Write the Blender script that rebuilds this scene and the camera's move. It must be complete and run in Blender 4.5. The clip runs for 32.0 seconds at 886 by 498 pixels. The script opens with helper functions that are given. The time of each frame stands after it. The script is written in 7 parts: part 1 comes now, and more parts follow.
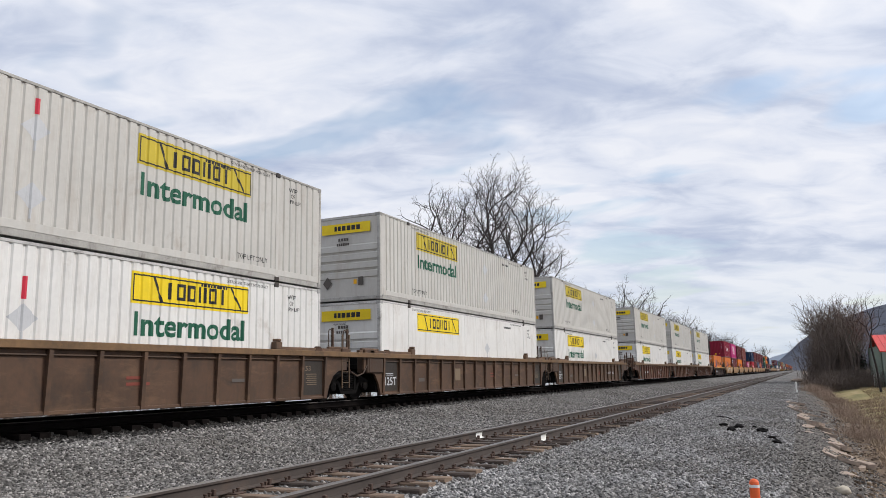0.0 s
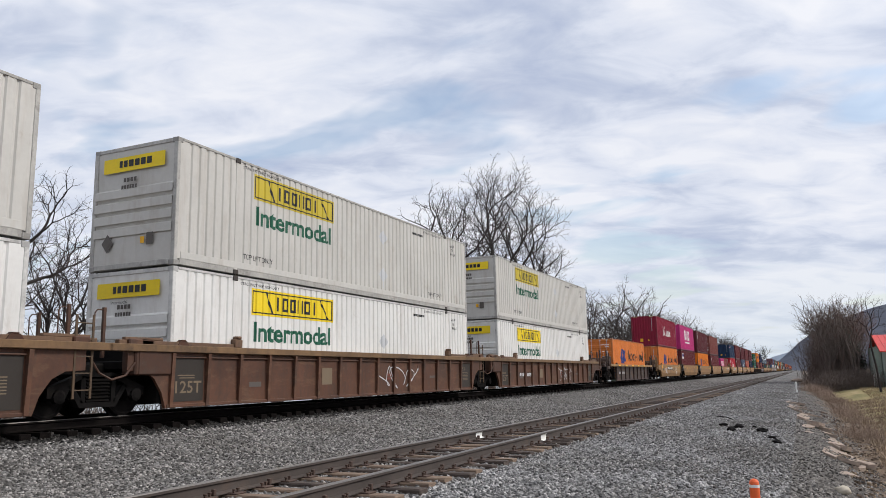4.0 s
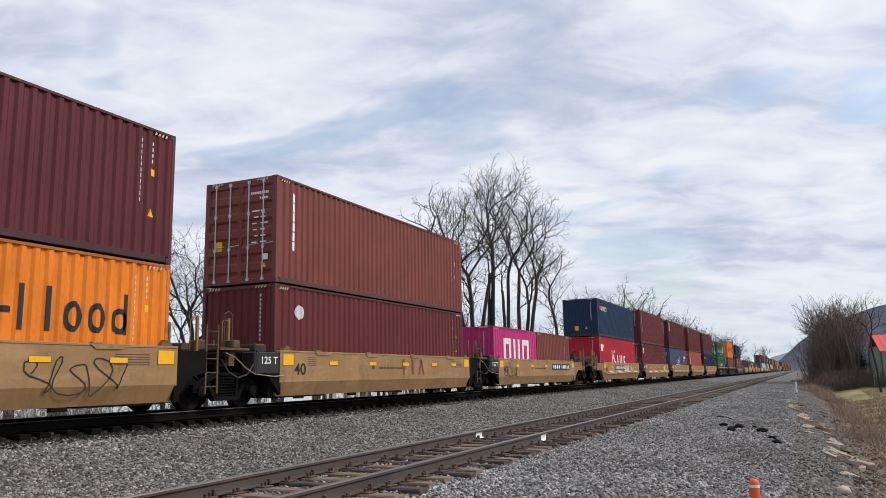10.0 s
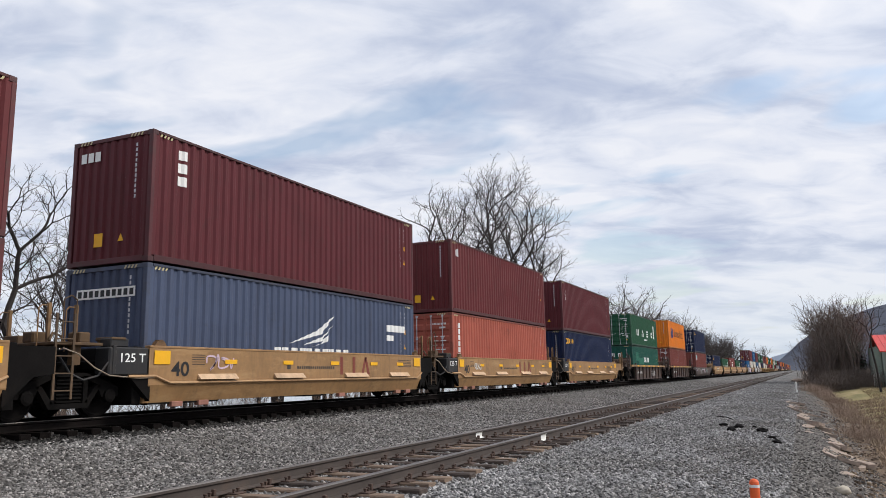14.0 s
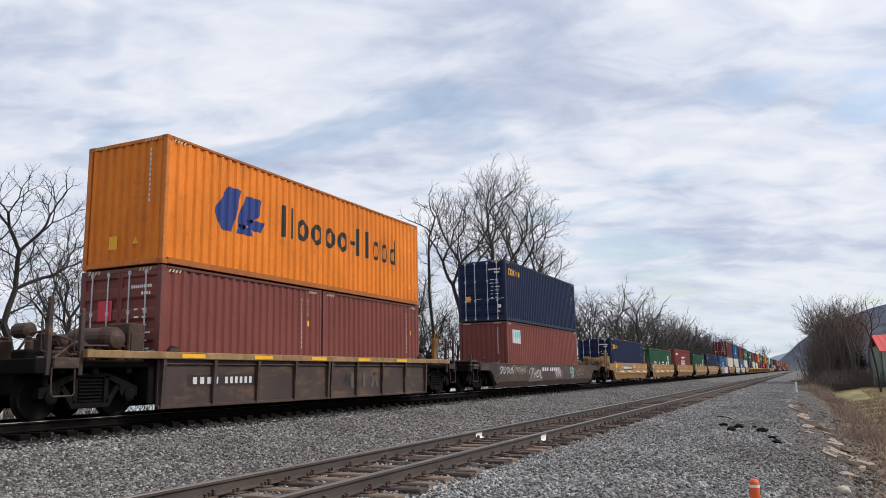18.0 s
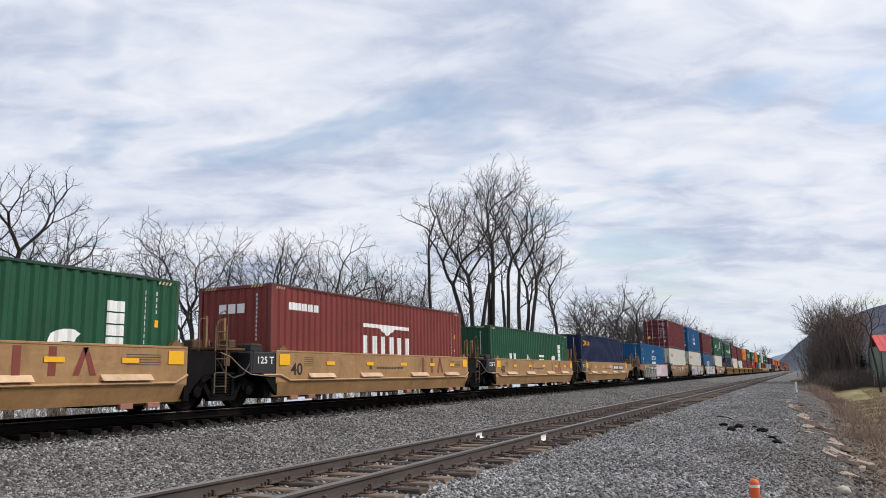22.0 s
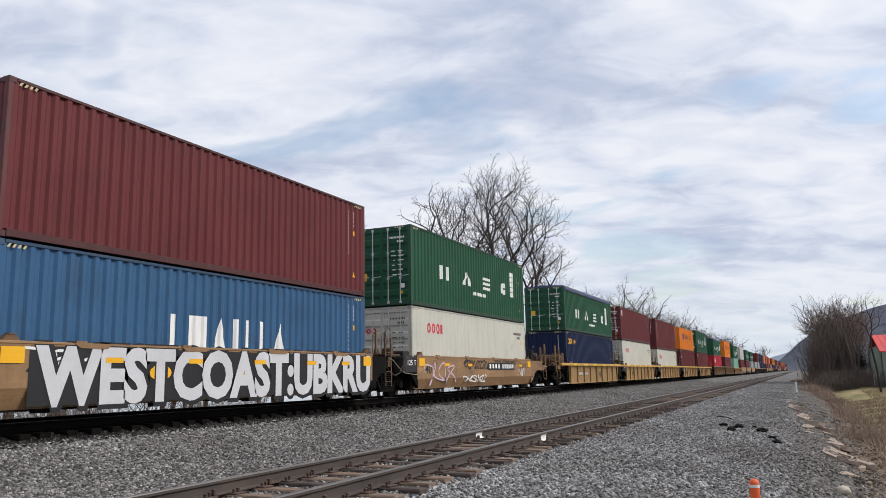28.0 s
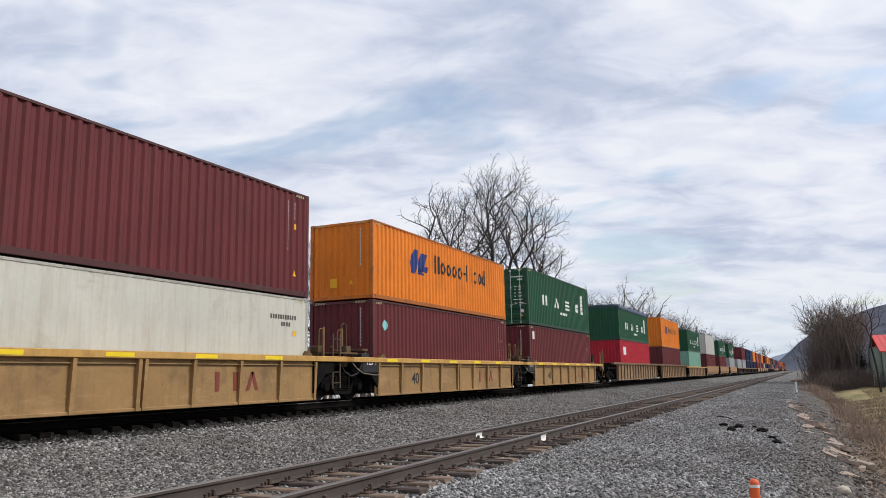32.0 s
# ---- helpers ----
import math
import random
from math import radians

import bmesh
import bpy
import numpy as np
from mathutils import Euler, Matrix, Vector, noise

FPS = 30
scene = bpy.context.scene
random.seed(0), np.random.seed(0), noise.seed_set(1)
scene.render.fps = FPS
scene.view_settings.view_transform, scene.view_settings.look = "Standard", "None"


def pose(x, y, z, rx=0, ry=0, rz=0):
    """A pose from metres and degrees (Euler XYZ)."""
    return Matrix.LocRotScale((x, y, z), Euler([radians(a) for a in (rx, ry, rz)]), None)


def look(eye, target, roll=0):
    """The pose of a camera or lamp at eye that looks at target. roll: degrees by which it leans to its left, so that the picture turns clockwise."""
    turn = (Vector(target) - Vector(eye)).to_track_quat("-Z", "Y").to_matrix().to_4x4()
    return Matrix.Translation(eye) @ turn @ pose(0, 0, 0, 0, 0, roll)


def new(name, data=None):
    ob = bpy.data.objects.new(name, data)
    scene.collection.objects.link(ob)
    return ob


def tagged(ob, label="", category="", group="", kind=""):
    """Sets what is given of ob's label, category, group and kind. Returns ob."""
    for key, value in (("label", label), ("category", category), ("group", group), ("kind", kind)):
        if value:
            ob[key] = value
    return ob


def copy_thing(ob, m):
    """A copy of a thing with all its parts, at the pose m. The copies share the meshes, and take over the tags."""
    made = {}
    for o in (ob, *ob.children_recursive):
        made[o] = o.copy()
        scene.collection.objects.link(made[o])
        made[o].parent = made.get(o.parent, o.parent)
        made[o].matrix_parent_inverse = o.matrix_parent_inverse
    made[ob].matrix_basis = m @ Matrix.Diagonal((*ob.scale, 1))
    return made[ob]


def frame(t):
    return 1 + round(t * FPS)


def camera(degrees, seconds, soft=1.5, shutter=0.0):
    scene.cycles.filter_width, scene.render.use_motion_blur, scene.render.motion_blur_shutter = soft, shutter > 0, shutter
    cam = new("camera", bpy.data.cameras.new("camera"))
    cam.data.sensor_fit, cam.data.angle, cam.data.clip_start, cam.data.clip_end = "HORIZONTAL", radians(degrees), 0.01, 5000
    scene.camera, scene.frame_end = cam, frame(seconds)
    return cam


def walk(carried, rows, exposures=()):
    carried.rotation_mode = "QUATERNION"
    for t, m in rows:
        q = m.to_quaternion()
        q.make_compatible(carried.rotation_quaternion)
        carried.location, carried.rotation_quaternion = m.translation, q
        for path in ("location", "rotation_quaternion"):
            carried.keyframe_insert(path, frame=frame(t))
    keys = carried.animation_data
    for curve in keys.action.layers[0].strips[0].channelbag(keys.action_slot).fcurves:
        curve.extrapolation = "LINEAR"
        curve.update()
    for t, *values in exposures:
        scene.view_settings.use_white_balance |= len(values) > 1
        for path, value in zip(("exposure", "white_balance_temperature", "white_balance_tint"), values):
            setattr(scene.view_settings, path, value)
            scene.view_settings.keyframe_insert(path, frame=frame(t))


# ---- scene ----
# A long double-stack freight train passes a standing camera beside a second track.
# x to the right across the tracks, y along them into the distance, z up; near ties' tops lie at z = 0.
EYE = Vector((0.0, 0.0, 1.32))
YAW, PITCH, ROLL = radians(24.831), radians(9.546), -1.117
AHEAD = Vector((-math.sin(YAW) * math.cos(PITCH), math.cos(YAW) * math.cos(PITCH), math.sin(PITCH)))
cam = camera(60.62, 32.0, soft=0.5)
walk(cam, [(0.0, look(EYE, EYE + AHEAD, ROLL)), (32.0, look(EYE, EYE + AHEAD, ROLL))])

TRACK_X, RAIL_Z = -13.45, 0.661      # the train's track: centre line and top of rail
NEAR_X, NEAR_RAIL_Z = -5.60, 0.173   # the empty track


def travelled(t):
    """Metres that the train has moved by t seconds."""
    return 17.5393 * t - 0.0091435 * (t - 16.0) ** 2


# ---- sky and light ----
SUN_ELEV, SUN_AZ = radians(42), radians(66)   # azimuth from +y towards +x
world = bpy.data.worlds.new("sky")
scene.world = world
world.use_nodes = True


def ramp(tree, source, stops):
    n = tree.nodes.new("ShaderNodeValToRGB")
    while len(n.color_ramp.elements) < len(stops):
        n.color_ramp.elements.new(0.5)
    for e, (at, c) in zip(n.color_ramp.elements, stops):
        e.position, e.color = at, (c if len(c) == 4 else (*c, 1))
    tree.links.new(source, n.inputs[0])
    return n.outputs[0]


def maths(tree, op, a, b=None):
    n = tree.nodes.new("ShaderNodeMath")
    n.operation = op
    for k, v in enumerate((a, b)):
        if v is None:
            continue
        if isinstance(v, (int, float)):
            n.inputs[k].default_value = v
        else:
            tree.links.new(v, n.inputs[k])
    return n.outputs[0]


def mix(tree, fac, a, b, blend="MIX"):
    n = tree.nodes.new("ShaderNodeMix")
    n.data_type, n.blend_type = "RGBA", blend
    for k, v in ((0, fac), (6, a), (7, b)):
        if isinstance(v, (int, float)):
            n.inputs[k].default_value = v
        elif isinstance(v, tuple):
            n.inputs[k].default_value = v if len(v) == 4 else (*v, 1)
        else:
            tree.links.new(v, n.inputs[k])
    return n.outputs[2]


def noise_tex(tree, vec, scale, detail=4.0, rough=0.55, distort=0.0):
    n = tree.nodes.new("ShaderNodeTexNoise")
    n.inputs["Scale"].default_value, n.inputs["Detail"].default_value = scale, detail
    n.inputs["Roughness"].default_value, n.inputs["Distortion"].default_value = rough, distort
    tree.links.new(vec, n.inputs["Vector"])
    return n.outputs["Fac"]


def mapped(tree, vec, scale=(1, 1, 1), loc=(0, 0, 0), rot=(0, 0, 0)):
    n = tree.nodes.new("ShaderNodeMapping")
    n.inputs["Scale"].default_value, n.inputs["Location"].default_value = scale, loc
    n.inputs["Rotation"].default_value = rot
    tree.links.new(vec, n.inputs["Vector"])
    return n.outputs[0]


def build_sky():
    t = world.node_tree
    t.nodes.clear()
    out, bg = t.nodes.new("ShaderNodeOutputWorld"), t.nodes.new("ShaderNodeBackground")
    sky = t.nodes.new("ShaderNodeTexSky")
    sky.sky_type, sky.sun_disc = "NISHITA", False
    sky.sun_elevation, sky.sun_rotation = SUN_ELEV, SUN_AZ
    sky.dust_density, sky.air_density = 2.0, 1.2
    co = t.nodes.new("ShaderNodeTexCoord").outputs["Generated"]
    sep = t.nodes.new("ShaderNodeSeparateXYZ")
    t.links.new(co, sep.inputs[0])
    up = maths(t, "MAXIMUM", sep.outputs[2], 0.0)
    over = maths(t, "ADD", up, 0.20)
    flat = t.nodes.new("ShaderNodeCombineXYZ")
    t.links.new(maths(t, "DIVIDE", sep.outputs[0], over), flat.inputs[0])
    t.links.new(maths(t, "DIVIDE", sep.outputs[1], over), flat.inputs[1])
    # a broken deck of stratocumulus: long soft rolls lying across the view
    level = mapped(t, flat.outputs[0], rot=(0, 0, -YAW))
    big = noise_tex(t, mapped(t, level, (0.72, 1.15, 1.0), (3.1, 0.4, 0)), 1.7, 5.0, 0.5, 0.3)
    fine = noise_tex(t, mapped(t, level, (0.85, 1.25, 1.0), (7.7, 2.0, 0)), 5.0, 6.0, 0.55, 0.5)
    deck = maths(t, "ADD", maths(t, "MULTIPLY", big, 0.58), maths(t, "MULTIPLY", fine, 0.42))
    blue = mix(t, 1.0, sky.outputs[0], (0.175, 0.175, 0.175), "MULTIPLY")
    body = ramp(t, deck, [(0.33, (0.46, 0.53, 0.71)), (0.42, (0.60, 0.66, 0.805)), (0.49, (0.755, 0.80, 0.915)), (0.58, (0.89, 0.91, 0.98))])
    gap = ramp(t, noise_tex(t, mapped(t, flat.outputs[0], (0.8, 1.3, 1), (1.3, 5.2, 0)), 1.7, 4.0, 0.55, 0.2), [(0.36, (1, 1, 1)), (0.44, (0, 0, 0))])
    cloudy = mix(t, maths(t, "MULTIPLY", gap, 0.6), body, blue)
    # thinner, brighter cloud towards the veiled sun
    ray = t.nodes.new("ShaderNodeVectorMath")
    ray.operation = "DOT_PRODUCT"
    t.links.new(co, ray.inputs[0])
    ray.inputs[1].default_value = (math.sin(SUN_AZ) * math.cos(SUN_ELEV), math.cos(SUN_AZ) * math.cos(SUN_ELEV), math.sin(SUN_ELEV))
    veil = ramp(t, ray.outputs["Value"], [(0.45, (0.96, 0.96, 0.96)), (0.85, (1.10, 1.09, 1.07)), (1.0, (1.8, 1.75, 1.65))])
    cloudy = mix(t, 1.0, cloudy, veil, "MULTIPLY")
    low = ramp(t, up, [(0.0, (1, 1, 1)), (0.16, (0, 0, 0))])
    hazy = mix(t, maths(t, "MULTIPLY", low, 0.72), cloudy, (0.70, 0.77, 0.83))
    t.links.new(hazy, bg.inputs[0])
    bg.inputs[1].default_value = 1.0
    t.links.new(bg.outputs[0], out.inputs[0])


build_sky()
sun = new("sun", bpy.data.lights.new("sun", "SUN"))
sun.data.energy, sun.data.angle, sun.data.color = 2.25, radians(12), (1.0, 0.95, 0.88)
sun.matrix_world = look((0, 0, 60), Vector((0, 0, 60)) - Vector((math.sin(SUN_AZ) * math.cos(SUN_ELEV), math.cos(SUN_AZ) * math.cos(SUN_ELEV), math.sin(SUN_ELEV))))
scene.view_settings.exposure = 0.0


# ---- materials ----
MATS = {}


def surface(name, colour=None, dark=0.6, light=1.15, scale=1.2, fine=14.0, stretch=(1, 1, 1), rough=0.6, metal=0.0, bump=0.15,
            dirt=None, dirt_amount=0.0, dirt_scale=1.5, spec=0.4, streak=0.0, worn=None):
    """A worn surface: two scales of variation, a dirt layer, vertical streaks, fine relief. Without a colour it takes the object's own paint."""
    m = bpy.data.materials.new(name)
    m.use_nodes = True
    t = m.node_tree
    b = t.nodes["Principled BSDF"]
    co = t.nodes.new("ShaderNodeTexCoord").outputs["Object"]
    info = t.nodes.new("ShaderNodeObjectInfo")
    off = t.nodes.new("ShaderNodeVectorMath")
    off.operation = "MULTIPLY_ADD"
    t.links.new(info.outputs["Random"], off.inputs[0])
    off.inputs[1].default_value = (37.0, 53.0, 71.0)
    t.links.new(co, off.inputs[2])
    co = off.outputs[0]
    base = info.outputs["Color"] if colour is None else (*colour, 1)
    large = noise_tex(t, mapped(t, co, stretch), scale, 4.0, 0.6)
    small = noise_tex(t, mapped(t, co, stretch), fine, 5.0, 0.65)
    both = maths(t, "ADD", maths(t, "MULTIPLY", large, 0.6), maths(t, "MULTIPLY", small, 0.4))
    shade = ramp(t, both, [(0.3, (dark,) * 3), (0.7, (light,) * 3)])
    col = mix(t, 1.0, base, shade, "MULTIPLY")
    if streak:
        st = noise_tex(t, mapped(t, co, (2.6, 2.6, 0.42)), 1.5, 5.0, 0.65, 0.15)
        col = mix(t, maths(t, "MULTIPLY", ramp(t, st, [(0.50, (0, 0, 0)), (0.75, (1, 1, 1))]), streak), col, dirt or (0.1, 0.07, 0.05))
    if dirt and dirt_amount:
        d = noise_tex(t, co, dirt_scale, 6.0, 0.7, 0.4)
        mask = ramp(t, d, [(0.62 - 0.22 * dirt_amount, (0, 0, 0)), (0.80 - 0.15 * dirt_amount, (1, 1, 1))])
        col = mix(t, maths(t, "MULTIPLY", mask, min(1.0, 0.35 + dirt_amount)), col, dirt)
    if worn:
        # rubbed and faded patches, longer than high
        w = noise_tex(t, mapped(t, co, (1.0, 0.45, 1.6)), 1.7, 7.0, 0.72, 0.3)
        col = mix(t, maths(t, "MULTIPLY", ramp(t, w, [(0.52, (0, 0, 0)), (0.70, (1, 1, 1))]), 0.55), col, worn)
    t.links.new(col, b.inputs["Base Color"])
    b.inputs["Metallic"].default_value = metal
    b.inputs["Specular IOR Level"].default_value = spec
    t.links.new(ramp(t, small, [(0.2, (max(rough - 0.12, 0.05),) * 3), (0.8, (min(rough + 0.12, 1.0),) * 3)]), b.inputs["Roughness"])
    if bump:
        bp = t.nodes.new("ShaderNodeBump")
        bp.inputs["Strength"].default_value, bp.inputs["Distance"].default_value = bump, 0.02
        t.links.new(small, bp.inputs["Height"])
        t.links.new(bp.outputs[0], b.inputs["Normal"])
    MATS[name] = m
    return m


paint = surface("container_paint", None, 0.78, 1.10, 0.7, 9.0, rough=0.6, spec=0.2, bump=0.06, dirt=(0.045, 0.034, 0.027), dirt_amount=0.12, dirt_scale=1.1, streak=0.25)
white_paint = surface("white_container_paint", None, 0.86, 1.05, 0.6, 8.0, rough=0.5, bump=0.05, dirt=(0.27, 0.19, 0.125), dirt_amount=0.10, dirt_scale=0.9, streak=0.28)
frame_paint = surface("frame_paint", None, 0.62, 1.05, 1.5, 12.0, rough=0.6, bump=0.1, dirt=(0.06, 0.045, 0.035), dirt_amount=0.35, dirt_scale=2.0, streak=0.3)
car_paint = surface("car_paint", None, 0.48, 1.25, 0.8, 9.0, rough=0.65, bump=0.15, dirt=(0.040, 0.027, 0.020), dirt_amount=0.5, dirt_scale=1.2, streak=0.45, worn=(0.185, 0.105, 0.058))
tan_paint = surface("tan_car_paint", None, 0.66, 1.12, 0.6, 8.0, rough=0.6, bump=0.1, dirt=(0.085, 0.052, 0.030), dirt_amount=0.30, dirt_scale=1.0, streak=0.35, worn=(0.46, 0.29, 0.14))
decal = surface("marking_paint", None, 0.85, 1.05, 1.4, 18.0, rough=0.55, bump=0.03)
black_iron = surface("black_iron", (0.008, 0.0072, 0.007), 0.6, 1.5, 2.0, 18.0, rough=0.8, bump=0.2, dirt=(0.024, 0.018, 0.014), dirt_amount=0.2, spec=0.06)
wheel_steel = surface("wheel_steel", (0.011, 0.0095, 0.009), 0.6, 1.4, 3.0, 20.0, rough=0.8, metal=0.0, bump=0.1, spec=0.08)
lock_steel = surface("galvanised_rod", (0.52, 0.54, 0.56), 0.7, 1.1, 3.0, 25.0, rough=0.45, metal=0.35, bump=0.05)
rail_side = surface("rail_rust", (0.060, 0.047, 0.041), 0.65, 1.35, 2.0, 22.0, rough=0.75, bump=0.15, dirt=(0.12, 0.08, 0.055), dirt_amount=0.3)
rail_head = surface("rail_head", (0.20, 0.185, 0.175), 0.7, 1.1, 3.0, 30.0, rough=0.42, metal=0.8, bump=0.03)
tie_wood = surface("tie_wood", (0.058, 0.043, 0.036), 0.55, 1.6, 2.0, 16.0, (1, 6, 6), rough=0.85, bump=0.5, dirt=(0.20, 0.155, 0.12), dirt_amount=0.30, dirt_scale=2.2)
pale_tie = surface("pale_tie_wood", (0.20, 0.14, 0.10), 0.55, 1.35, 2.0, 14.0, (1, 7, 7), rough=0.85, bump=0.5, dirt=(0.13, 0.09, 0.07), dirt_amount=0.35, dirt_scale=2.4)
iron_rust = surface("spike_iron", (0.075, 0.047, 0.036), 0.6, 1.4, 4.0, 30.0, rough=0.8, bump=0.2)
# under the train: shade is put into these colours, on top of the oil
shaded_oily_tie = surface("oily_tie_wood", (0.009, 0.0075, 0.007), 0.6, 1.5, 2.0, 16.0, (1, 6, 6), rough=0.95, bump=0.4, spec=0.02)
shaded_oily_rail = surface("oily_rail_steel", (0.012, 0.010, 0.0095), 0.65, 1.35, 2.0, 22.0, rough=0.95, bump=0.1, spec=0.03)
bark = surface("bark", (0.030, 0.024, 0.022), 0.55, 1.35, 1.3, 18.0, (1, 1, 0.3), rough=0.9, bump=0.5)
twig = surface("twig", (0.036, 0.028, 0.027), 0.7, 1.25, 0.8, 6.0, rough=0.9, bump=0.0)
# lighter than the near twigs: some distance haze is put into the colour
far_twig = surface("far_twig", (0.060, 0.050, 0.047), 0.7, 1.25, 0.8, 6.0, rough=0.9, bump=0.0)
thicket_twig = surface("thicket_twig", (0.135, 0.107, 0.092), 0.7, 1.25, 0.8, 6.0, rough=0.9, bump=0.0)
bramble = surface("bramble", (0.25, 0.182, 0.138), 0.6, 1.4, 0.8, 5.0, rough=0.9, bump=0.0)
dead_grass = surface("dead_grass", (0.30, 0.225, 0.155), 0.5, 1.4, 0.7, 6.0, rough=0.9, bump=0.0)
straw = surface("dry_grass", (0.36, 0.29, 0.17), 0.55, 1.3, 0.7, 6.0, rough=0.9, bump=0.0)
needles = surface("needles", (0.030, 0.042, 0.026), 0.5, 1.5, 1.1, 8.0, rough=0.85, bump=0.0)
orange_plastic = surface("orange_plastic", (0.78, 0.13, 0.035), 0.88, 1.06, 5.0, 40.0, rough=0.5, bump=0.02)
white_plastic = surface("white_plastic", (0.80, 0.79, 0.76), 0.88, 1.05, 5.0, 40.0, rough=0.5, bump=0.02)
red_roof = surface("red_roof_metal", (0.62, 0.055, 0.045), 0.8, 1.1, 0.6, 5.0, rough=0.5, bump=0.05)
siding = surface("green_siding", (0.30, 0.36, 0.31), 0.8, 1.08, 0.8, 7.0, rough=0.7, bump=0.08)
flat_stone = surface("washed_slab", (0.34, 0.265, 0.21), 0.5, 1.2, 2.0, 14.0, rough=0.85, bump=0.4, dirt=(0.14, 0.11, 0.09), dirt_amount=0.4)
boulder = surface("boulder", (0.47, 0.42, 0.34), 0.7, 1.1, 3.0, 18.0, rough=0.85, bump=0.4)
tar = surface("tar_lump", (0.010, 0.009, 0.009), 0.6, 1.6, 4.0, 20.0, rough=0.95, bump=0.5, spec=0.06)
tarp = surface("blue_tarpaulin", (0.018, 0.028, 0.085), 0.6, 1.4, 1.6, 12.0, rough=0.5, bump=0.5)


def stone_material(name, tones, size):
    m = bpy.data.materials.new(name)
    m.use_nodes = True
    t = m.node_tree
    b = t.nodes["Principled BSDF"]
    geo = t.nodes.new("ShaderNodeNewGeometry")
    co = t.nodes.new("ShaderNodeTexCoord").outputs["Object"]
    col = ramp(t, geo.outputs["Random Per Island"], tones)
    col = mix(t, 1.0, col, ramp(t, noise_tex(t, co, 0.35, 4.0), [(0.35, (0.72, 0.70, 0.68)), (0.65, (1.12, 1.12, 1.14))]), "MULTIPLY")
    col = mix(t, 1.0, col, ramp(t, noise_tex(t, co, size, 4.0), [(0.3, (0.7,) * 3), (0.7, (1.2,) * 3)]), "MULTIPLY")
    t.links.new(col, b.inputs["Base Color"])
    b.inputs["Roughness"].default_value = 0.8
    b.inputs["Specular IOR Level"].default_value = 0.3
    MATS[name] = m
    return m


GREY_TONES = [(0.0, (0.055, 0.054, 0.053)), (0.25, (0.135, 0.133, 0.131)), (0.55, (0.235, 0.231, 0.226)), (0.82, (0.35, 0.345, 0.336)), (1.0, (0.52, 0.51, 0.495))]
BROWN_TONES = [(0.0, (0.040, 0.037, 0.034)), (0.4, (0.105, 0.097, 0.090)), (0.8, (0.21, 0.196, 0.183)), (1.0, (0.46, 0.44, 0.41))]
WARM_TONES = [(0.0, (0.045, 0.043, 0.041)), (0.25, (0.105, 0.100, 0.095)), (0.55, (0.180, 0.172, 0.164)), (0.82, (0.30, 0.288, 0.275)), (1.0, (0.48, 0.46, 0.435))]
# stones by the train: black for its shade as well as for grease
GREASY_SHADE_TONES = [(0.0, (0.005, 0.0045, 0.004)), (0.5, (0.012, 0.011, 0.010)), (0.85, (0.036, 0.033, 0.030)), (1.0, (0.14, 0.13, 0.12))]
LITTER_TONES = [(0.0, (0.045, 0.030, 0.021)), (0.4, (0.12, 0.084, 0.058)), (0.8, (0.24, 0.175, 0.12)), (1.0, (0.38, 0.30, 0.21))]
ballast_stone = stone_material("ballast_stone", GREY_TONES, 30.0)
between_stone = stone_material("between_stone", WARM_TONES, 30.0)
greasy_stone = stone_material("greasy_stone", GREASY_SHADE_TONES, 30.0)
litter_bit = stone_material("litter_bit", LITTER_TONES, 30.0)
verge_stone = stone_material("verge_stone", BROWN_TONES, 30.0)


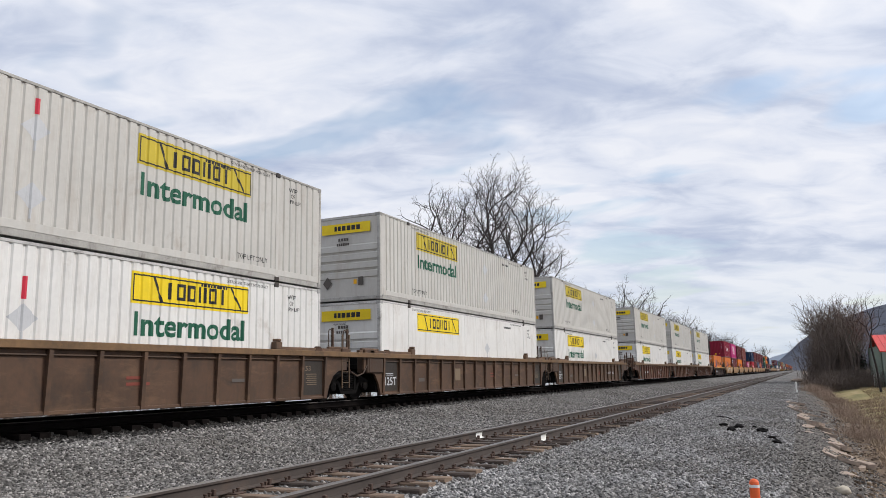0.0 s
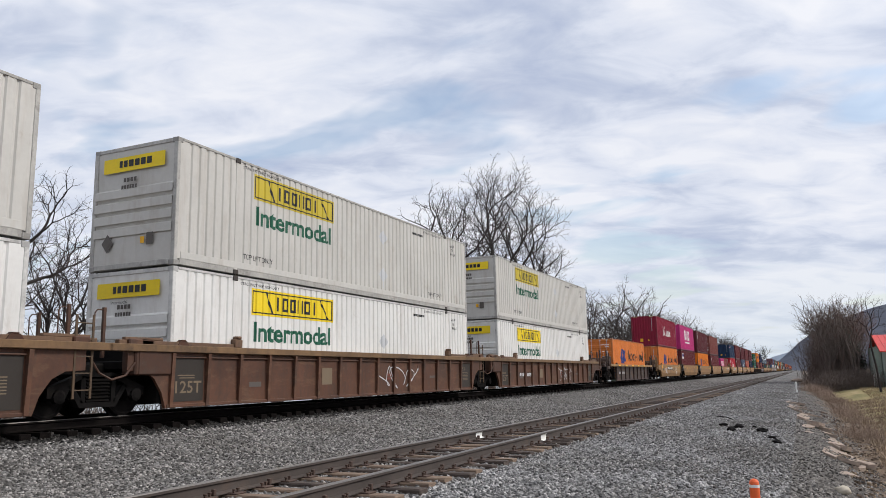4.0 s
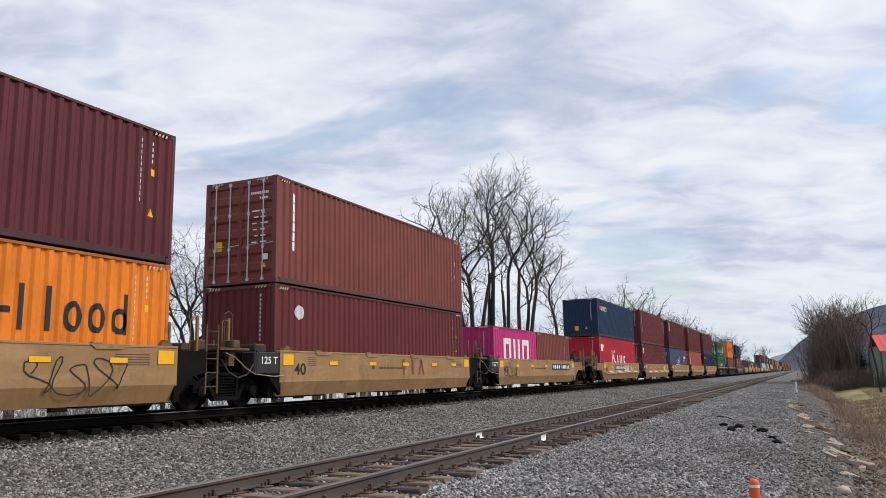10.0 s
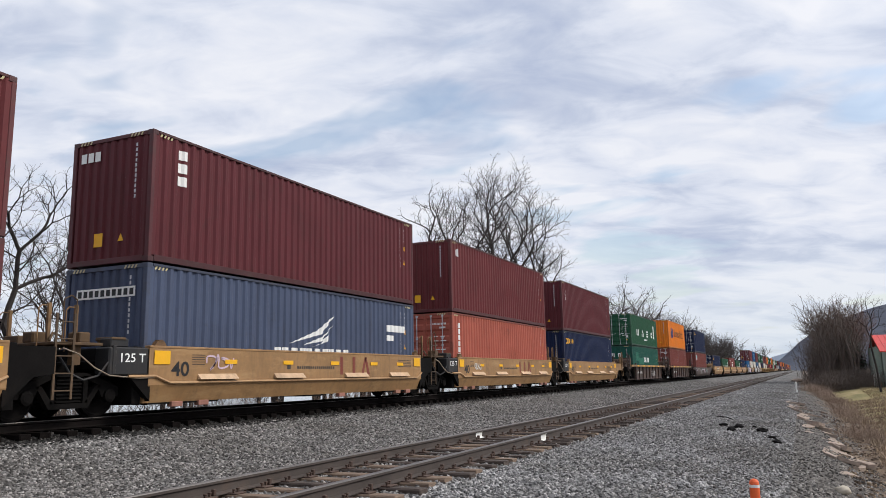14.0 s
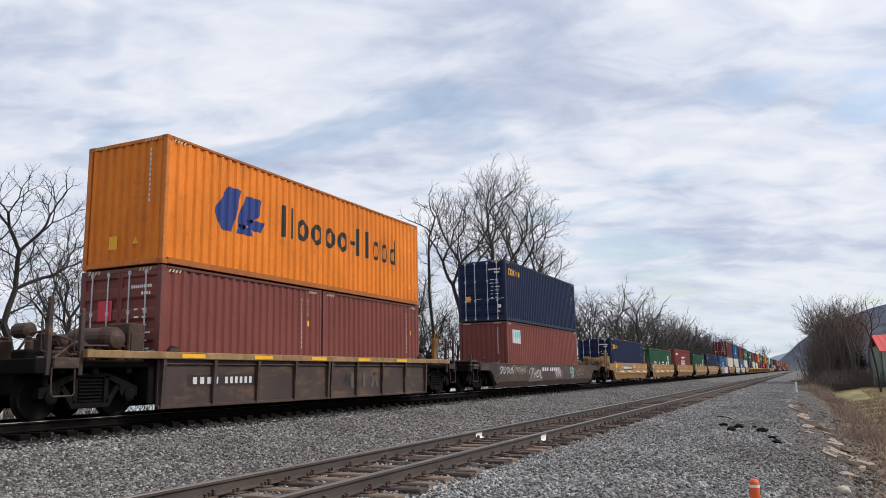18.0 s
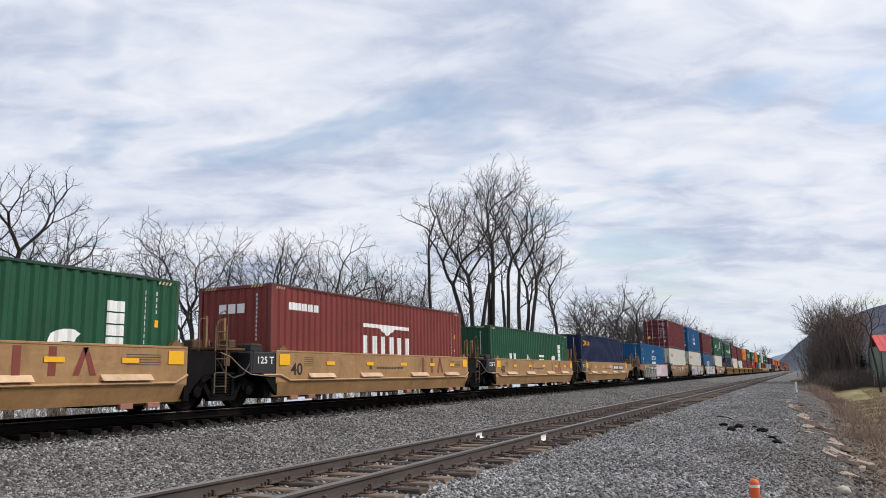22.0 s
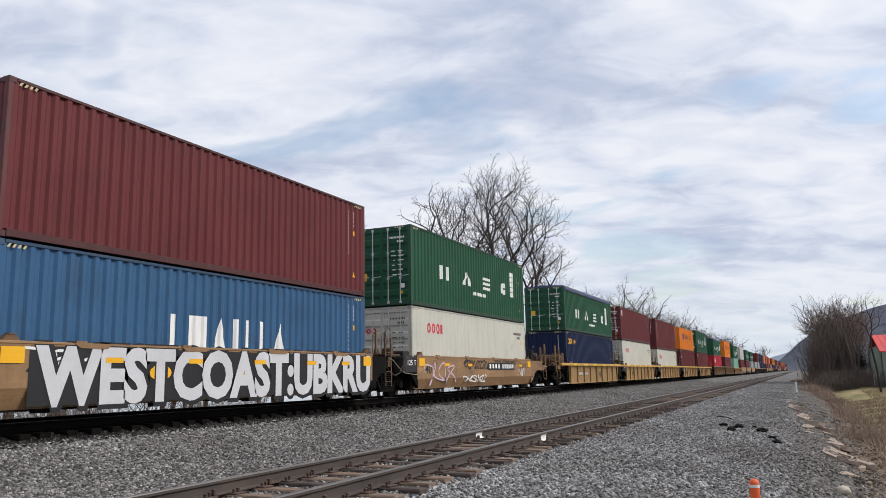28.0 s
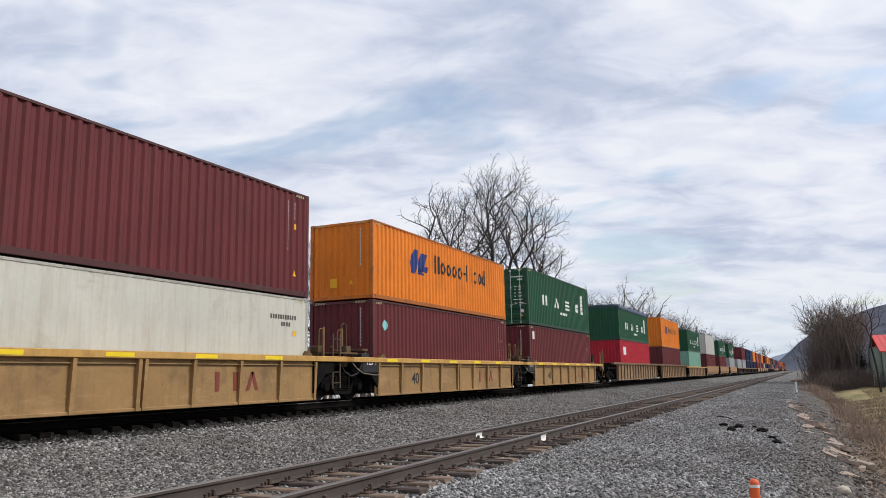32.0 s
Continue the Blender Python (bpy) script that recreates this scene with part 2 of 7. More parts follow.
def ground_material():
    """Grey ballast round the tracks, browner dirt on the shoulder, leaf litter and lawn beyond."""
    m = bpy.data.materials.new("ground")
    m.use_nodes = True
    t = m.node_tree
    b = t.nodes["Principled BSDF"]
    co = t.nodes.new("ShaderNodeTexCoord").outputs["Object"]
    sep = t.nodes.new("ShaderNodeSeparateXYZ")
    t.links.new(co, sep.inputs[0])
    wob = maths(t, "MULTIPLY", maths(t, "SUBTRACT", noise_tex(t, co, 0.35, 5.0, 0.6), 0.5), 3.2)
    xw = maths(t, "ADD", sep.outputs[0], wob)
    vor = t.nodes.new("ShaderNodeTexVoronoi")
    vor.inputs["Scale"].default_value = 15.0
    t.links.new(co, vor.inputs["Vector"])
    cell = t.nodes.new("ShaderNodeSeparateColor")
    t.links.new(vor.outputs["Color"], cell.inputs[0])
    tone = maths(t, "MULTIPLY", cell.outputs[0], ramp(t, vor.outputs["Distance"], [(0.0, (1.1,) * 3), (0.75, (0.55,) * 3)]))
    grey = ramp(t, tone, [(0.0, (0.060, 0.057, 0.055)), (0.5, (0.165, 0.160, 0.155)), (1.0, (0.38, 0.37, 0.355))])
    grey = mix(t, 1.0, grey, ramp(t, noise_tex(t, mapped(t, co, (1.0, 0.3, 1.0)), 0.5, 6.0, 0.7), [(0.3, (0.70, 0.69, 0.68)), (0.7, (1.2, 1.2, 1.2))]), "MULTIPLY")
    dirt = ramp(t, tone, [(0.0, (0.050, 0.045, 0.041)), (0.5, (0.115, 0.103, 0.093)), (1.0, (0.25, 0.228, 0.205))])
    litter = ramp(t, noise_tex(t, co, 1.4, 6.0, 0.7), [(0.3, (0.075, 0.052, 0.038)), (0.55, (0.16, 0.115, 0.08)), (0.75, (0.27, 0.21, 0.14))])
    lawn = ramp(t, noise_tex(t, mapped(t, co, (1, 0.25, 1)), 0.55, 6.0, 0.65), [(0.3, (0.17, 0.16, 0.072)), (0.5, (0.26, 0.215, 0.10)), (0.7, (0.34, 0.27, 0.15))])
    col = mix(t, ramp(t, maths(t, "DIVIDE", maths(t, "ADD", xw, 1.9), 2.2), [(0.0, (0, 0, 0)), (1.0, (1, 1, 1))]), grey, dirt)
    col = mix(t, ramp(t, maths(t, "SUBTRACT", xw, 0.7), [(0.0, (0, 0, 0)), (0.8, (1, 1, 1))]), col, litter)
    col = mix(t, ramp(t, maths(t, "DIVIDE", maths(t, "SUBTRACT", xw, 1.8), 1.3), [(0.0, (0, 0, 0)), (1.0, (1, 1, 1))]), col, lawn)
    # nearer than the lawn the bank is rough: dead leaves and stalks
    near_bank = maths(t, "MULTIPLY", ramp(t, maths(t, "DIVIDE", maths(t, "SUBTRACT", 40.0, maths(t, "ADD", sep.outputs[1], wob)), 10.0), [(0.0, (0, 0, 0)), (1.0, (1, 1, 1))]), ramp(t, maths(t, "SUBTRACT", xw, 1.0), [(0.0, (0, 0, 0)), (0.8, (1, 1, 1))]))
    col = mix(t, near_bank, col, litter)
    beyond = maths(t, "MULTIPLY", ramp(t, maths(t, "DIVIDE", maths(t, "SUBTRACT", sep.outputs[1], 86.0), 8.0), [(0.0, (0, 0, 0)), (1.0, (1, 1, 1))]), ramp(t, maths(t, "SUBTRACT", xw, 0.4), [(0.0, (0, 0, 0)), (0.8, (1, 1, 1))]))
    col = mix(t, beyond, col, litter)
    # the train's shade, with grease and brake dust, is put into the bed's colour
    oil_shade = maths(t, "SUBTRACT", 1.0, maths(t, "MULTIPLY", maths(t, "ABSOLUTE", maths(t, "ADD", sep.outputs[0], 13.5)), 0.58))
    col = mix(t, ramp(t, maths(t, "ADD", oil_shade, maths(t, "MULTIPLY", wob, 0.04)), [(0.0, (0, 0, 0)), (0.20, (1, 1, 1))]), col, (0.010, 0.0085, 0.008))
    left = ramp(t, maths(t, "DIVIDE", maths(t, "SUBTRACT", -17.5, xw), 2.0), [(0.0, (0, 0, 0)), (1.0, (1, 1, 1))])
    col = mix(t, left, col, litter)
    t.links.new(col, b.inputs["Base Color"])
    b.inputs["Roughness"].default_value = 0.9
    b.inputs["Specular IOR Level"].default_value = 0.2
    bp = t.nodes.new("ShaderNodeBump")
    bp.inputs["Strength"].default_value, bp.inputs["Distance"].default_value = 0.8, 0.04
    bp.invert = True
    t.links.new(vor.outputs["Distance"], bp.inputs["Height"])
    t.links.new(bp.outputs[0], b.inputs["Normal"])
    return m


def hill_material(name, low, high):
    m = bpy.data.materials.new(name)
    m.use_nodes = True
    t = m.node_tree
    b = t.nodes["Principled BSDF"]
    co = t.nodes.new("ShaderNodeTexCoord").outputs["Object"]
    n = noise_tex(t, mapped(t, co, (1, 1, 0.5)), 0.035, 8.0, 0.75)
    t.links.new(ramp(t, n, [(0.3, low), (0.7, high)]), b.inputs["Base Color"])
    b.inputs["Roughness"].default_value = 1.0
    b.inputs["Specular IOR Level"].default_value = 0.0
    return m


def water_material():
    m = bpy.data.materials.new("river_water")
    m.use_nodes = True
    t = m.node_tree
    b = t.nodes["Principled BSDF"]
    b.inputs["Base Color"].default_value = (0.05, 0.06, 0.06, 1)
    b.inputs["Roughness"].default_value = 0.08
    b.inputs["Specular IOR Level"].default_value = 0.6
    co = t.nodes.new("ShaderNodeTexCoord").outputs["Object"]
    bp = t.nodes.new("ShaderNodeBump")
    bp.inputs["Strength"].default_value, bp.inputs["Distance"].default_value = 0.15, 0.05
    t.links.new(noise_tex(t, co, 1.2, 3.0), bp.inputs["Height"])
    t.links.new(bp.outputs[0], b.inputs["Normal"])
    return m


# ---- mesh building ----
class Geo:
    """Collects vertices and faces of one mesh."""

    def __init__(self):
        self.v, self.f = [], []

    def add(self, verts, faces):
        k = len(self.v)
        self.v += verts
        self.f += [tuple(i + k for i in f) for f in faces]
        return self

    def box(self, x0, x1, y0, y1, z0, z1, c=0.0):
        """A box, with its edges cut by c."""
        if not c:
            v = [(x, y, z) for z in (z0, z1) for y in (y0, y1) for x in (x0, x1)]
            return self.add(v, [(0, 2, 3, 1), (4, 5, 7, 6), (0, 1, 5, 4), (2, 6, 7, 3), (0, 4, 6, 2), (1, 3, 7, 5)])
        xs, ys, zs = (x0, x1), (y0, y1), (z0, z1)
        v, idx = [], {}
        for i in (0, 1):
            for j in (0, 1):
                for k in (0, 1):
                    ins = (c if i == 0 else -c, c if j == 0 else -c, c if k == 0 else -c)
                    for a in range(3):
                        p = [xs[i] + ins[0], ys[j] + ins[1], zs[k] + ins[2]]
                        p[a] = (xs[i], ys[j], zs[k])[a]
                        idx[i, j, k, a] = len(v)
                        v.append(tuple(p))
        f = []
        for a in range(3):
            b_, c_ = (a + 1) % 3, (a + 2) % 3
            for s in (0, 1):
                ring = []
                for pb, pc in ((0, 0), (1, 0), (1, 1), (0, 1)):
                    key = [0, 0, 0]
                    key[a], key[b_], key[c_] = s, pb, pc
                    ring.append(idx[(*key, a)])
                f.append(tuple(ring if s else ring[::-1]))
            for pb in (0, 1):
                for pc in (0, 1):
                    k0, k1 = [0, 0, 0], [0, 0, 0]
                    k0[b_] = k1[b_] = pb
                    k0[c_] = k1[c_] = pc
                    k0[a], k1[a] = 0, 1
                    q = [idx[(*k0, b_)], idx[(*k1, b_)], idx[(*k1, c_)], idx[(*k0, c_)]]
                    f.append(tuple(q if (pb + pc) % 2 == 0 else q[::-1]))
        for i in (0, 1):
            for j in (0, 1):
                for k in (0, 1):
                    q = [idx[i, j, k, a] for a in range(3)]
                    f.append(tuple(q if (i + j + k) % 2 else q[::-1]))
        return self.add(v, f)

    def prism(self, pts, axis, a0, a1):
        """A polygon, counter-clockwise in the two other axes, drawn out along an axis from a0 to a1."""
        n = len(pts)
        put = {"x": lambda p, a: (a, p[0], p[1]), "y": lambda p, a: (p[0], a, p[1]), "z": lambda p, a: (p[0], p[1], a)}[axis]
        v = [put(p, a0) for p in pts] + [put(p, a1) for p in pts]
        f = [tuple(range(n))[::-1], tuple(range(n, 2 * n))] + [(i, (i + 1) % n, n + (i + 1) % n, n + i) for i in range(n)]
        if axis == "y":
            f = [q[::-1] for q in f]
        return self.add(v, f)

    def tube(self, p0, p1, r0, r1=None, n=6, caps=True):
        p0, p1 = Vector(p0), Vector(p1)
        r1 = r0 if r1 is None else r1
        d = (p1 - p0).normalized()
        a = d.orthogonal().normalized()
        b = d.cross(a)
        v = []
        for p, r in ((p0, r0), (p1, r1)):
            v += [tuple(p + (a * math.cos(6.28319 * i / n) + b * math.sin(6.28319 * i / n)) * r) for i in range(n)]
        f = [(i, (i + 1) % n, n + (i + 1) % n, n + i) for i in range(n)]
        if caps:
            f += [tuple(range(n))[::-1], tuple(range(n, 2 * n))]
        return self.add(v, f)

    def path(self, pts, r, n=6):
        for a, b in zip(pts, pts[1:]):
            self.tube(a, b, r, n=n)
        return self

    def lathe(self, centre, profile, n=20):
        """A body of revolution about the x axis; profile: (x, radius)."""
        cx, cy, cz = centre
        v = [(cx + x, cy + r * math.cos(6.28319 * i / n), cz + r * math.sin(6.28319 * i / n)) for x, r in profile for i in range(n)]
        f = [(k * n + i, k * n + (i + 1) % n, (k + 1) * n + (i + 1) % n, (k + 1) * n + i) for k in range(len(profile) - 1) for i in range(n)]
        f += [tuple(range(n))[::-1], tuple(range((len(profile) - 1) * n, len(profile) * n))]
        return self.add(v, f)

    def mesh(self, name, material, smooth=False):
        me = bpy.data.meshes.new(name)
        me.from_pydata(self.v, [], self.f)
        me.materials.append(material)
        if smooth:
            me.shade_smooth()
        me.update()
        return me


def part(name, geo, material, parent, label="", colour=None, at=None, smooth=False):
    """One mesh object under a thing or part. geo: a Geo, or a mesh that several parts share."""
    me = geo.mesh(name, material, smooth) if isinstance(geo, Geo) else geo
    ob = new(name, me)
    ob.parent = parent
    if at is not None:
        ob.location = at
    if colour is not None:
        ob.color = (*colour, 1)
    if label:
        tagged(ob, label)
    return ob


SHARED = {}


def shared(key, make, material, smooth=False):
    """A mesh that is made once and used by all alike parts."""
    if key not in SHARED:
        g = make()
        SHARED[key] = g.mesh(key if isinstance(key, str) else str(key[0]), material, smooth)
    return SHARED[key]


def thing(name, at, label, category, group=""):
    e = new(name)
    e.empty_display_size = 0.2
    e.location = at
    return tagged(e, label, category, group)


# ---- flat shapes and lettering ----
LETTERS = {}


def letters(text, bold=0.0, shear=0.0):
    """Triangles of a line of text of cap height about 0.7, starting at 0; and its width."""
    key = (text, bold, shear)
    if key not in LETTERS:
        cu = bpy.data.curves.new("letters", "FONT")
        cu.body, cu.size, cu.offset, cu.shear = text, 1.0, bold, shear
        cu.resolution_u = 3
        ob = new("letters", cu)
        me = bpy.data.meshes.new_from_object(ob.evaluated_get(bpy.context.evaluated_depsgraph_get()))
        me.calc_loop_triangles()
        co = [(p.co.x, p.co.y) for p in me.vertices]
        tris = [[co[i] for i in q.vertices] for q in me.loop_triangles]
        bpy.data.objects.remove(ob)
        bpy.data.curves.remove(cu)
        bpy.data.meshes.remove(me)
        x0, x1 = min(p[0] for q in tris for p in q), max(p[0] for q in tris for p in q)
        LETTERS[key] = ([[(a - x0, b) for a, b in q] for q in tris], x1 - x0)
    return LETTERS[key]


def word(text, y, z, height, width=None, bold=0.0, shear=0.0):
    """Polygons of a word: lower left corner, cap height, and width if it is drawn out."""
    tris, w = letters(text, bold, shear)
    k = height / 0.7
    kx = k if width is None else width / w
    return [[(y + a * kx, z + b * k) for a, b in q] for q in tris]


def rect(y0, z0, y1, z1):
    return [(y0, z0), (y1, z0), (y1, z1), (y0, z1)]


def disc(y, z, ry, rz, n=14):
    return [(y + ry * math.cos(6.28319 * i / n), z + rz * math.sin(6.28319 * i / n)) for i in range(n)]


def hollow(y0, z0, y1, z1, w):
    return [rect(y0, z0, y0 + w, z1), rect(y1 - w, z0, y1, z1), rect(y0 + w, z0, y1 - w, z0 + w), rect(y0 + w, z1 - w, y1 - w, z1)]


def bars(y0, z0, y1, z1, widths, gap=0.25):
    """A row of plain upright bars in place of writing, over the given box."""
    total = sum(widths) + gap * (len(widths) - 1)
    k, out, y = (y1 - y0) / total, [], y0
    for w in widths:
        out.append(rect(y, z0, y + w * k, z1))
        y += (w + gap) * k
    return out


def column(y, z_top, size, count, gap=0.35):
    """A standing row of small plain marks."""
    return [rect(y, z_top - (i + 1) * size * (1 + gap) + size * gap, y + size * 0.62, z_top - i * size * (1 + gap)) for i in range(count)]


def clipped(poly, lo, hi):
    for sign, lim in ((1, lo), (-1, hi)):
        out = []
        for (a, b), (c, d) in zip(poly, poly[1:] + poly[:1]):
            ina, inc = sign * (a - lim) >= 0, sign * (c - lim) >= 0
            if ina:
                out.append((a, b))
            if ina != inc:
                k = (lim - a) / (c - a)
                out.append((lim, b + (d - b) * k))
        poly = out
        if len(poly) < 3:
            return []
    return poly


class Wave:
    """The corrugation of a side wall: how deep it lies at y, and where it bends."""

    def __init__(self, start, end, count, depth, outer, slope):
        self.start, self.end, self.depth = start, end, depth
        p = (end - start) / count
        self.pts = [(start - 1.0, 0.0)]
        for i in range(count):
            a = start + i * p
            inner = p - outer * p - 2 * slope * p
            self.pts += [(a + outer * p / 2, 0.0), (a + (outer / 2 + slope) * p, depth), (a + (outer / 2 + slope) * p + inner, depth), (a + p - outer * p / 2, 0.0)]
        self.pts.append((end + 1.0, 0.0))
        self.ys = np.array([q[0] for q in self.pts])
        self.ds = np.array([q[1] for q in self.pts])

    def at(self, y):
        return float(np.interp(y, self.ys, self.ds))

    def wall(self, x, z0, z1, y0, y1):
        ys = [y0] + [q for q in self.ys if y0 < q < y1] + [y1]
        v = [(x - self.at(y), y, z) for y in ys for z in (z0, z1)]
        f = [(2 * i, 2 * i + 2, 2 * i + 3, 2 * i + 1) for i in range(len(ys) - 1)]
        return Geo().add(v, f)


def painted_on(polys, x, wave=None, proud=0.004):
    """Flat shapes laid on a side wall, following its corrugation."""
    g = Geo()
    for poly in polys:
        if wave is None:
            g.add([(x + proud, a, b) for a, b in poly], [tuple(range(len(poly)))])
            continue
        lo, hi = min(p[0] for p in poly), max(p[0] for p in poly)
        cuts = [lo] + [q for q in wave.ys if lo < q < hi] + [hi]
        for a, b in zip(cuts, cuts[1:]):
            piece = clipped(poly, a, b) if b - a > 1e-5 else []
            if piece:
                g.add([(x - wave.at(p) + proud, p, q) for p, q in piece], [tuple(range(len(piece)))])
    return g


def on_end(polys, y, proud=0.004):
    """Flat shapes on a wall that faces the way the train goes."""
    g = Geo()
    for poly in polys:
        g.add([(a, y - proud, b) for a, b in poly], [tuple(range(len(poly)))])
    return g


# ---- the ground ----
PROFILE = [(-2500, -6.0), (-420, -6.0), (-44, -5.6), (-34, -2.6), (-24, -0.35), (-19, 0.05), (-16.2, 0.14), (-14.9, 0.455), (-12.6, 0.445), (-12.25, 0.38), (-11.7, 0.28), (-11.0, 0.19), (-9.4, -0.05),
           (-8.2, -0.12), (-7.0, -0.07), (-6.7, -0.045), (-4.5, -0.05), (-4.1, -0.10), (-3.6, -0.13), (-2.0, -0.16), (-0.6, -0.26), (0.3, -0.48), (1.3, -0.86), (2.4, -1.02), (3.6, -0.85), (5.5, -0.62), (12, -0.45), (60, 0.5), (2500, 4.0)]
PX, PZ = [q[0] for q in PROFILE], [q[1] for q in PROFILE]


def ground_z(x, y):
    z = float(np.interp(x, PX, PZ))
    rough = noise.noise(Vector((x * 0.5, y * 0.35, 0.0))) * 0.05
    on_verge = min(max((x + 0.9) / 1.6, 0.0), 1.0) * min(max((9.0 - x) / 5.0, 0.15), 1.0)
    gully = noise.noise(Vector((x * 0.8, y * 0.55, 4.0))) * 0.20 * on_verge
    flat = 1.0 if x > -4.0 or -11.0 < x < -7.2 or x < -17 else 0.0
    return z + rough * (0.35 + 0.65 * on_verge) * flat + gully


def build_ground():
    xs = sorted(set([q for q in PX] + [-2.0 + 0.3 * i for i in range(34)] + [-300, -150, -80, 20, 35, 120, 300, 800] + [-10.6, -10.0, -7.6, -3.0, -1.3]))
    ys, y = [-400, -150, -60, -25, -10], -4.0
    while y < 3500:
        ys.append(y)
        y += max(0.5, abs(y) * 0.03)
    ys.append(4000)
    v = [(x, y, ground_z(x, y)) for y in ys for x in xs]
    n = len(xs)
    f = [(j * n + i, j * n + i + 1, (j + 1) * n + i + 1, (j + 1) * n + i) for j in range(len(ys) - 1) for i in range(n - 1)]
    g = Geo()
    g.v, g.f = v, f
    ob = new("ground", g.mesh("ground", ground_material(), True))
    tagged(ob, "grey ballast bed, brown gravel shoulder and dry lawn beside the tracks", "ground", kind="structure")
    w = Geo().add([(-2400, -300, -3.1), (-36, -300, -3.1), (-36, 3000, -3.1), (-2400, 3000, -3.1)], [(0, 1, 2, 3)])
    tagged(new("water", w.mesh("water", water_material())), "calm pale river reflecting the sky behind the trees", "river", kind="structure")


build_ground()


def stones(name, count, area, size, material, label, seed):
    """Loose broken stones, many and small, lying on the ground."""
    r = np.random.RandomState(seed)
    base = np.array([(-1, -0.7, -0.6), (0.9, -0.9, -0.5), (0.8, 0.8, -0.6), (-0.8, 0.9, -0.4), (-0.6, -0.5, 0.7), (0.7, -0.4, 0.6), (0.5, 0.6, 0.8), (-0.5, 0.5, 0.6)])
    quads = np.array([(0, 3, 2, 1), (4, 5, 6, 7), (0, 1, 5, 4), (1, 2, 6, 5), (2, 3, 7, 6), (3, 0, 4, 7)])
    x0, x1, y0, y1 = area
    u = r.rand(count)
    ys = y0 * (y1 / y0) ** u
    xs = x0 + (x1 - x0) * r.rand(count)
    s = size * (0.55 + 0.9 * r.rand(count)) * 0.5
    a = r.rand(count) * 6.283
    jig = 1 + 0.5 * (r.rand(count, 8, 3) - 0.5)
    pts = base[None] * jig * s[:, None, None] * np.array([1.15, 0.95, 0.75])
    c, sn = np.cos(a)[:, None], np.sin(a)[:, None]
    px, py = pts[..., 0] * c - pts[..., 1] * sn, pts[..., 0] * sn + pts[..., 1] * c
    tilt = (r.rand(count) - 0.5)[:, None] * 1.2
    pz = pts[..., 2] * np.cos(tilt) + px * np.sin(tilt)
    zs = np.array([ground_z(float(p), float(q)) for p, q in zip(xs, ys)])
    v = np.stack([px + xs[:, None], py + ys[:, None], pz + zs[:, None] + s[:, None] * 0.25], -1).reshape(-1, 3)
    f = (quads[None] + (np.arange(count) * 8)[:, None, None]).reshape(-1, 4)
    me = bpy.data.meshes.new(name)
    me.from_pydata(v.tolist(), [], f.tolist())
    me.materials.append(material)
    return tagged(new(name, me), label, "gravel", kind="stuff")


stones("ballast_stones", 56000, (-4.35, -0.3, 6.0, 100.0), 0.045, ballast_stone, "loose grey crushed ballast stones beside the near track", 1)
stones("crib_stones", 9000, (-6.9, -4.3, 6.5, 45.0), 0.045, between_stone, "grey ballast stones lying between the wooden ties", 2)
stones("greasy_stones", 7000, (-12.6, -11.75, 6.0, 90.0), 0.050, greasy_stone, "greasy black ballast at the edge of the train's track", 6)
stones("between_track_stones", 50000, (-11.95, -7.0, 6.0, 100.0), 0.044, between_stone, "grey crushed ballast between the two tracks", 3)
stones("shoulder_stones", 17000, (-1.9, 1.3, 6.5, 80.0), 0.040, verge_stone, "small brown and grey stones on the gravel shoulder", 4)
stones("leaf_litter", 6000, (0.6, 4.2, 7.0, 40.0), 0.06, litter_bit, "brown dead leaves and clods on the bank", 5)


# ---- the tracks ----
def rail_profile():
    half = [(0.070, 0.0), (0.070, 0.012), (0.014, 0.032), (0.010, 0.118), (0.036, 0.132), (0.036, 0.158)]
    return half, [(0.036, 0.158), (0.030, 0.170), (0.012, 0.173), (-0.012, 0.173), (-0.030, 0.170), (-0.036, 0.158)]


def build_track(name, x, z_tie, y0, y1, label, dark):
    track = thing(name, (x, 0, z_tie), label, "railway track")
    tagged(track, kind="structure")
    half, head = rail_profile()
    body = half + [(-a, b) for a, b in half[::-1]]
    for side in (-1, 1):
        g = Geo()
        pts = body[:]
        ys = [y0, 40, 160, 600, y1]
        for a, b in zip(ys, ys[1:]):
            g.prism(pts, "y", a, b)
        rail = part("rail", g, shaded_oily_rail if dark else rail_side, track, "rust-brown steel rail with a worn bright top")
        rail.location = (side * 0.755, 0, 0)
        h = Geo()
        for a, b in zip(ys, ys[1:]):
            h.prism([(p, q + 0.002) for p, q in head], "y", a, b)
        cap = part("rail_head", h, rail_head, rail, "polished running surface")
    return track


near_track = build_track("near_track", NEAR_X, 0.0, -6, 3200, "empty railway track with rusty rails on weathered wooden ties", False)
train_track = build_track("train_track", TRACK_X, RAIL_Z - 0.173, -8, 3200, "railway track under the train with dark rails and ties", True)


def tie_mesh(key, dx):
    def make():
        r = random.Random(key)
        g = Geo()
        g.box(-1.30 + dx, 1.30 + dx, -0.115, 0.115, -0.18, 0.0, 0.012)
        g.v = [(a + r.uniform(-0.012, 0.012), b + r.uniform(-0.008, 0.008), c + r.uniform(-0.008, 0.004)) for a, b, c in g.v]
        return g
    return make


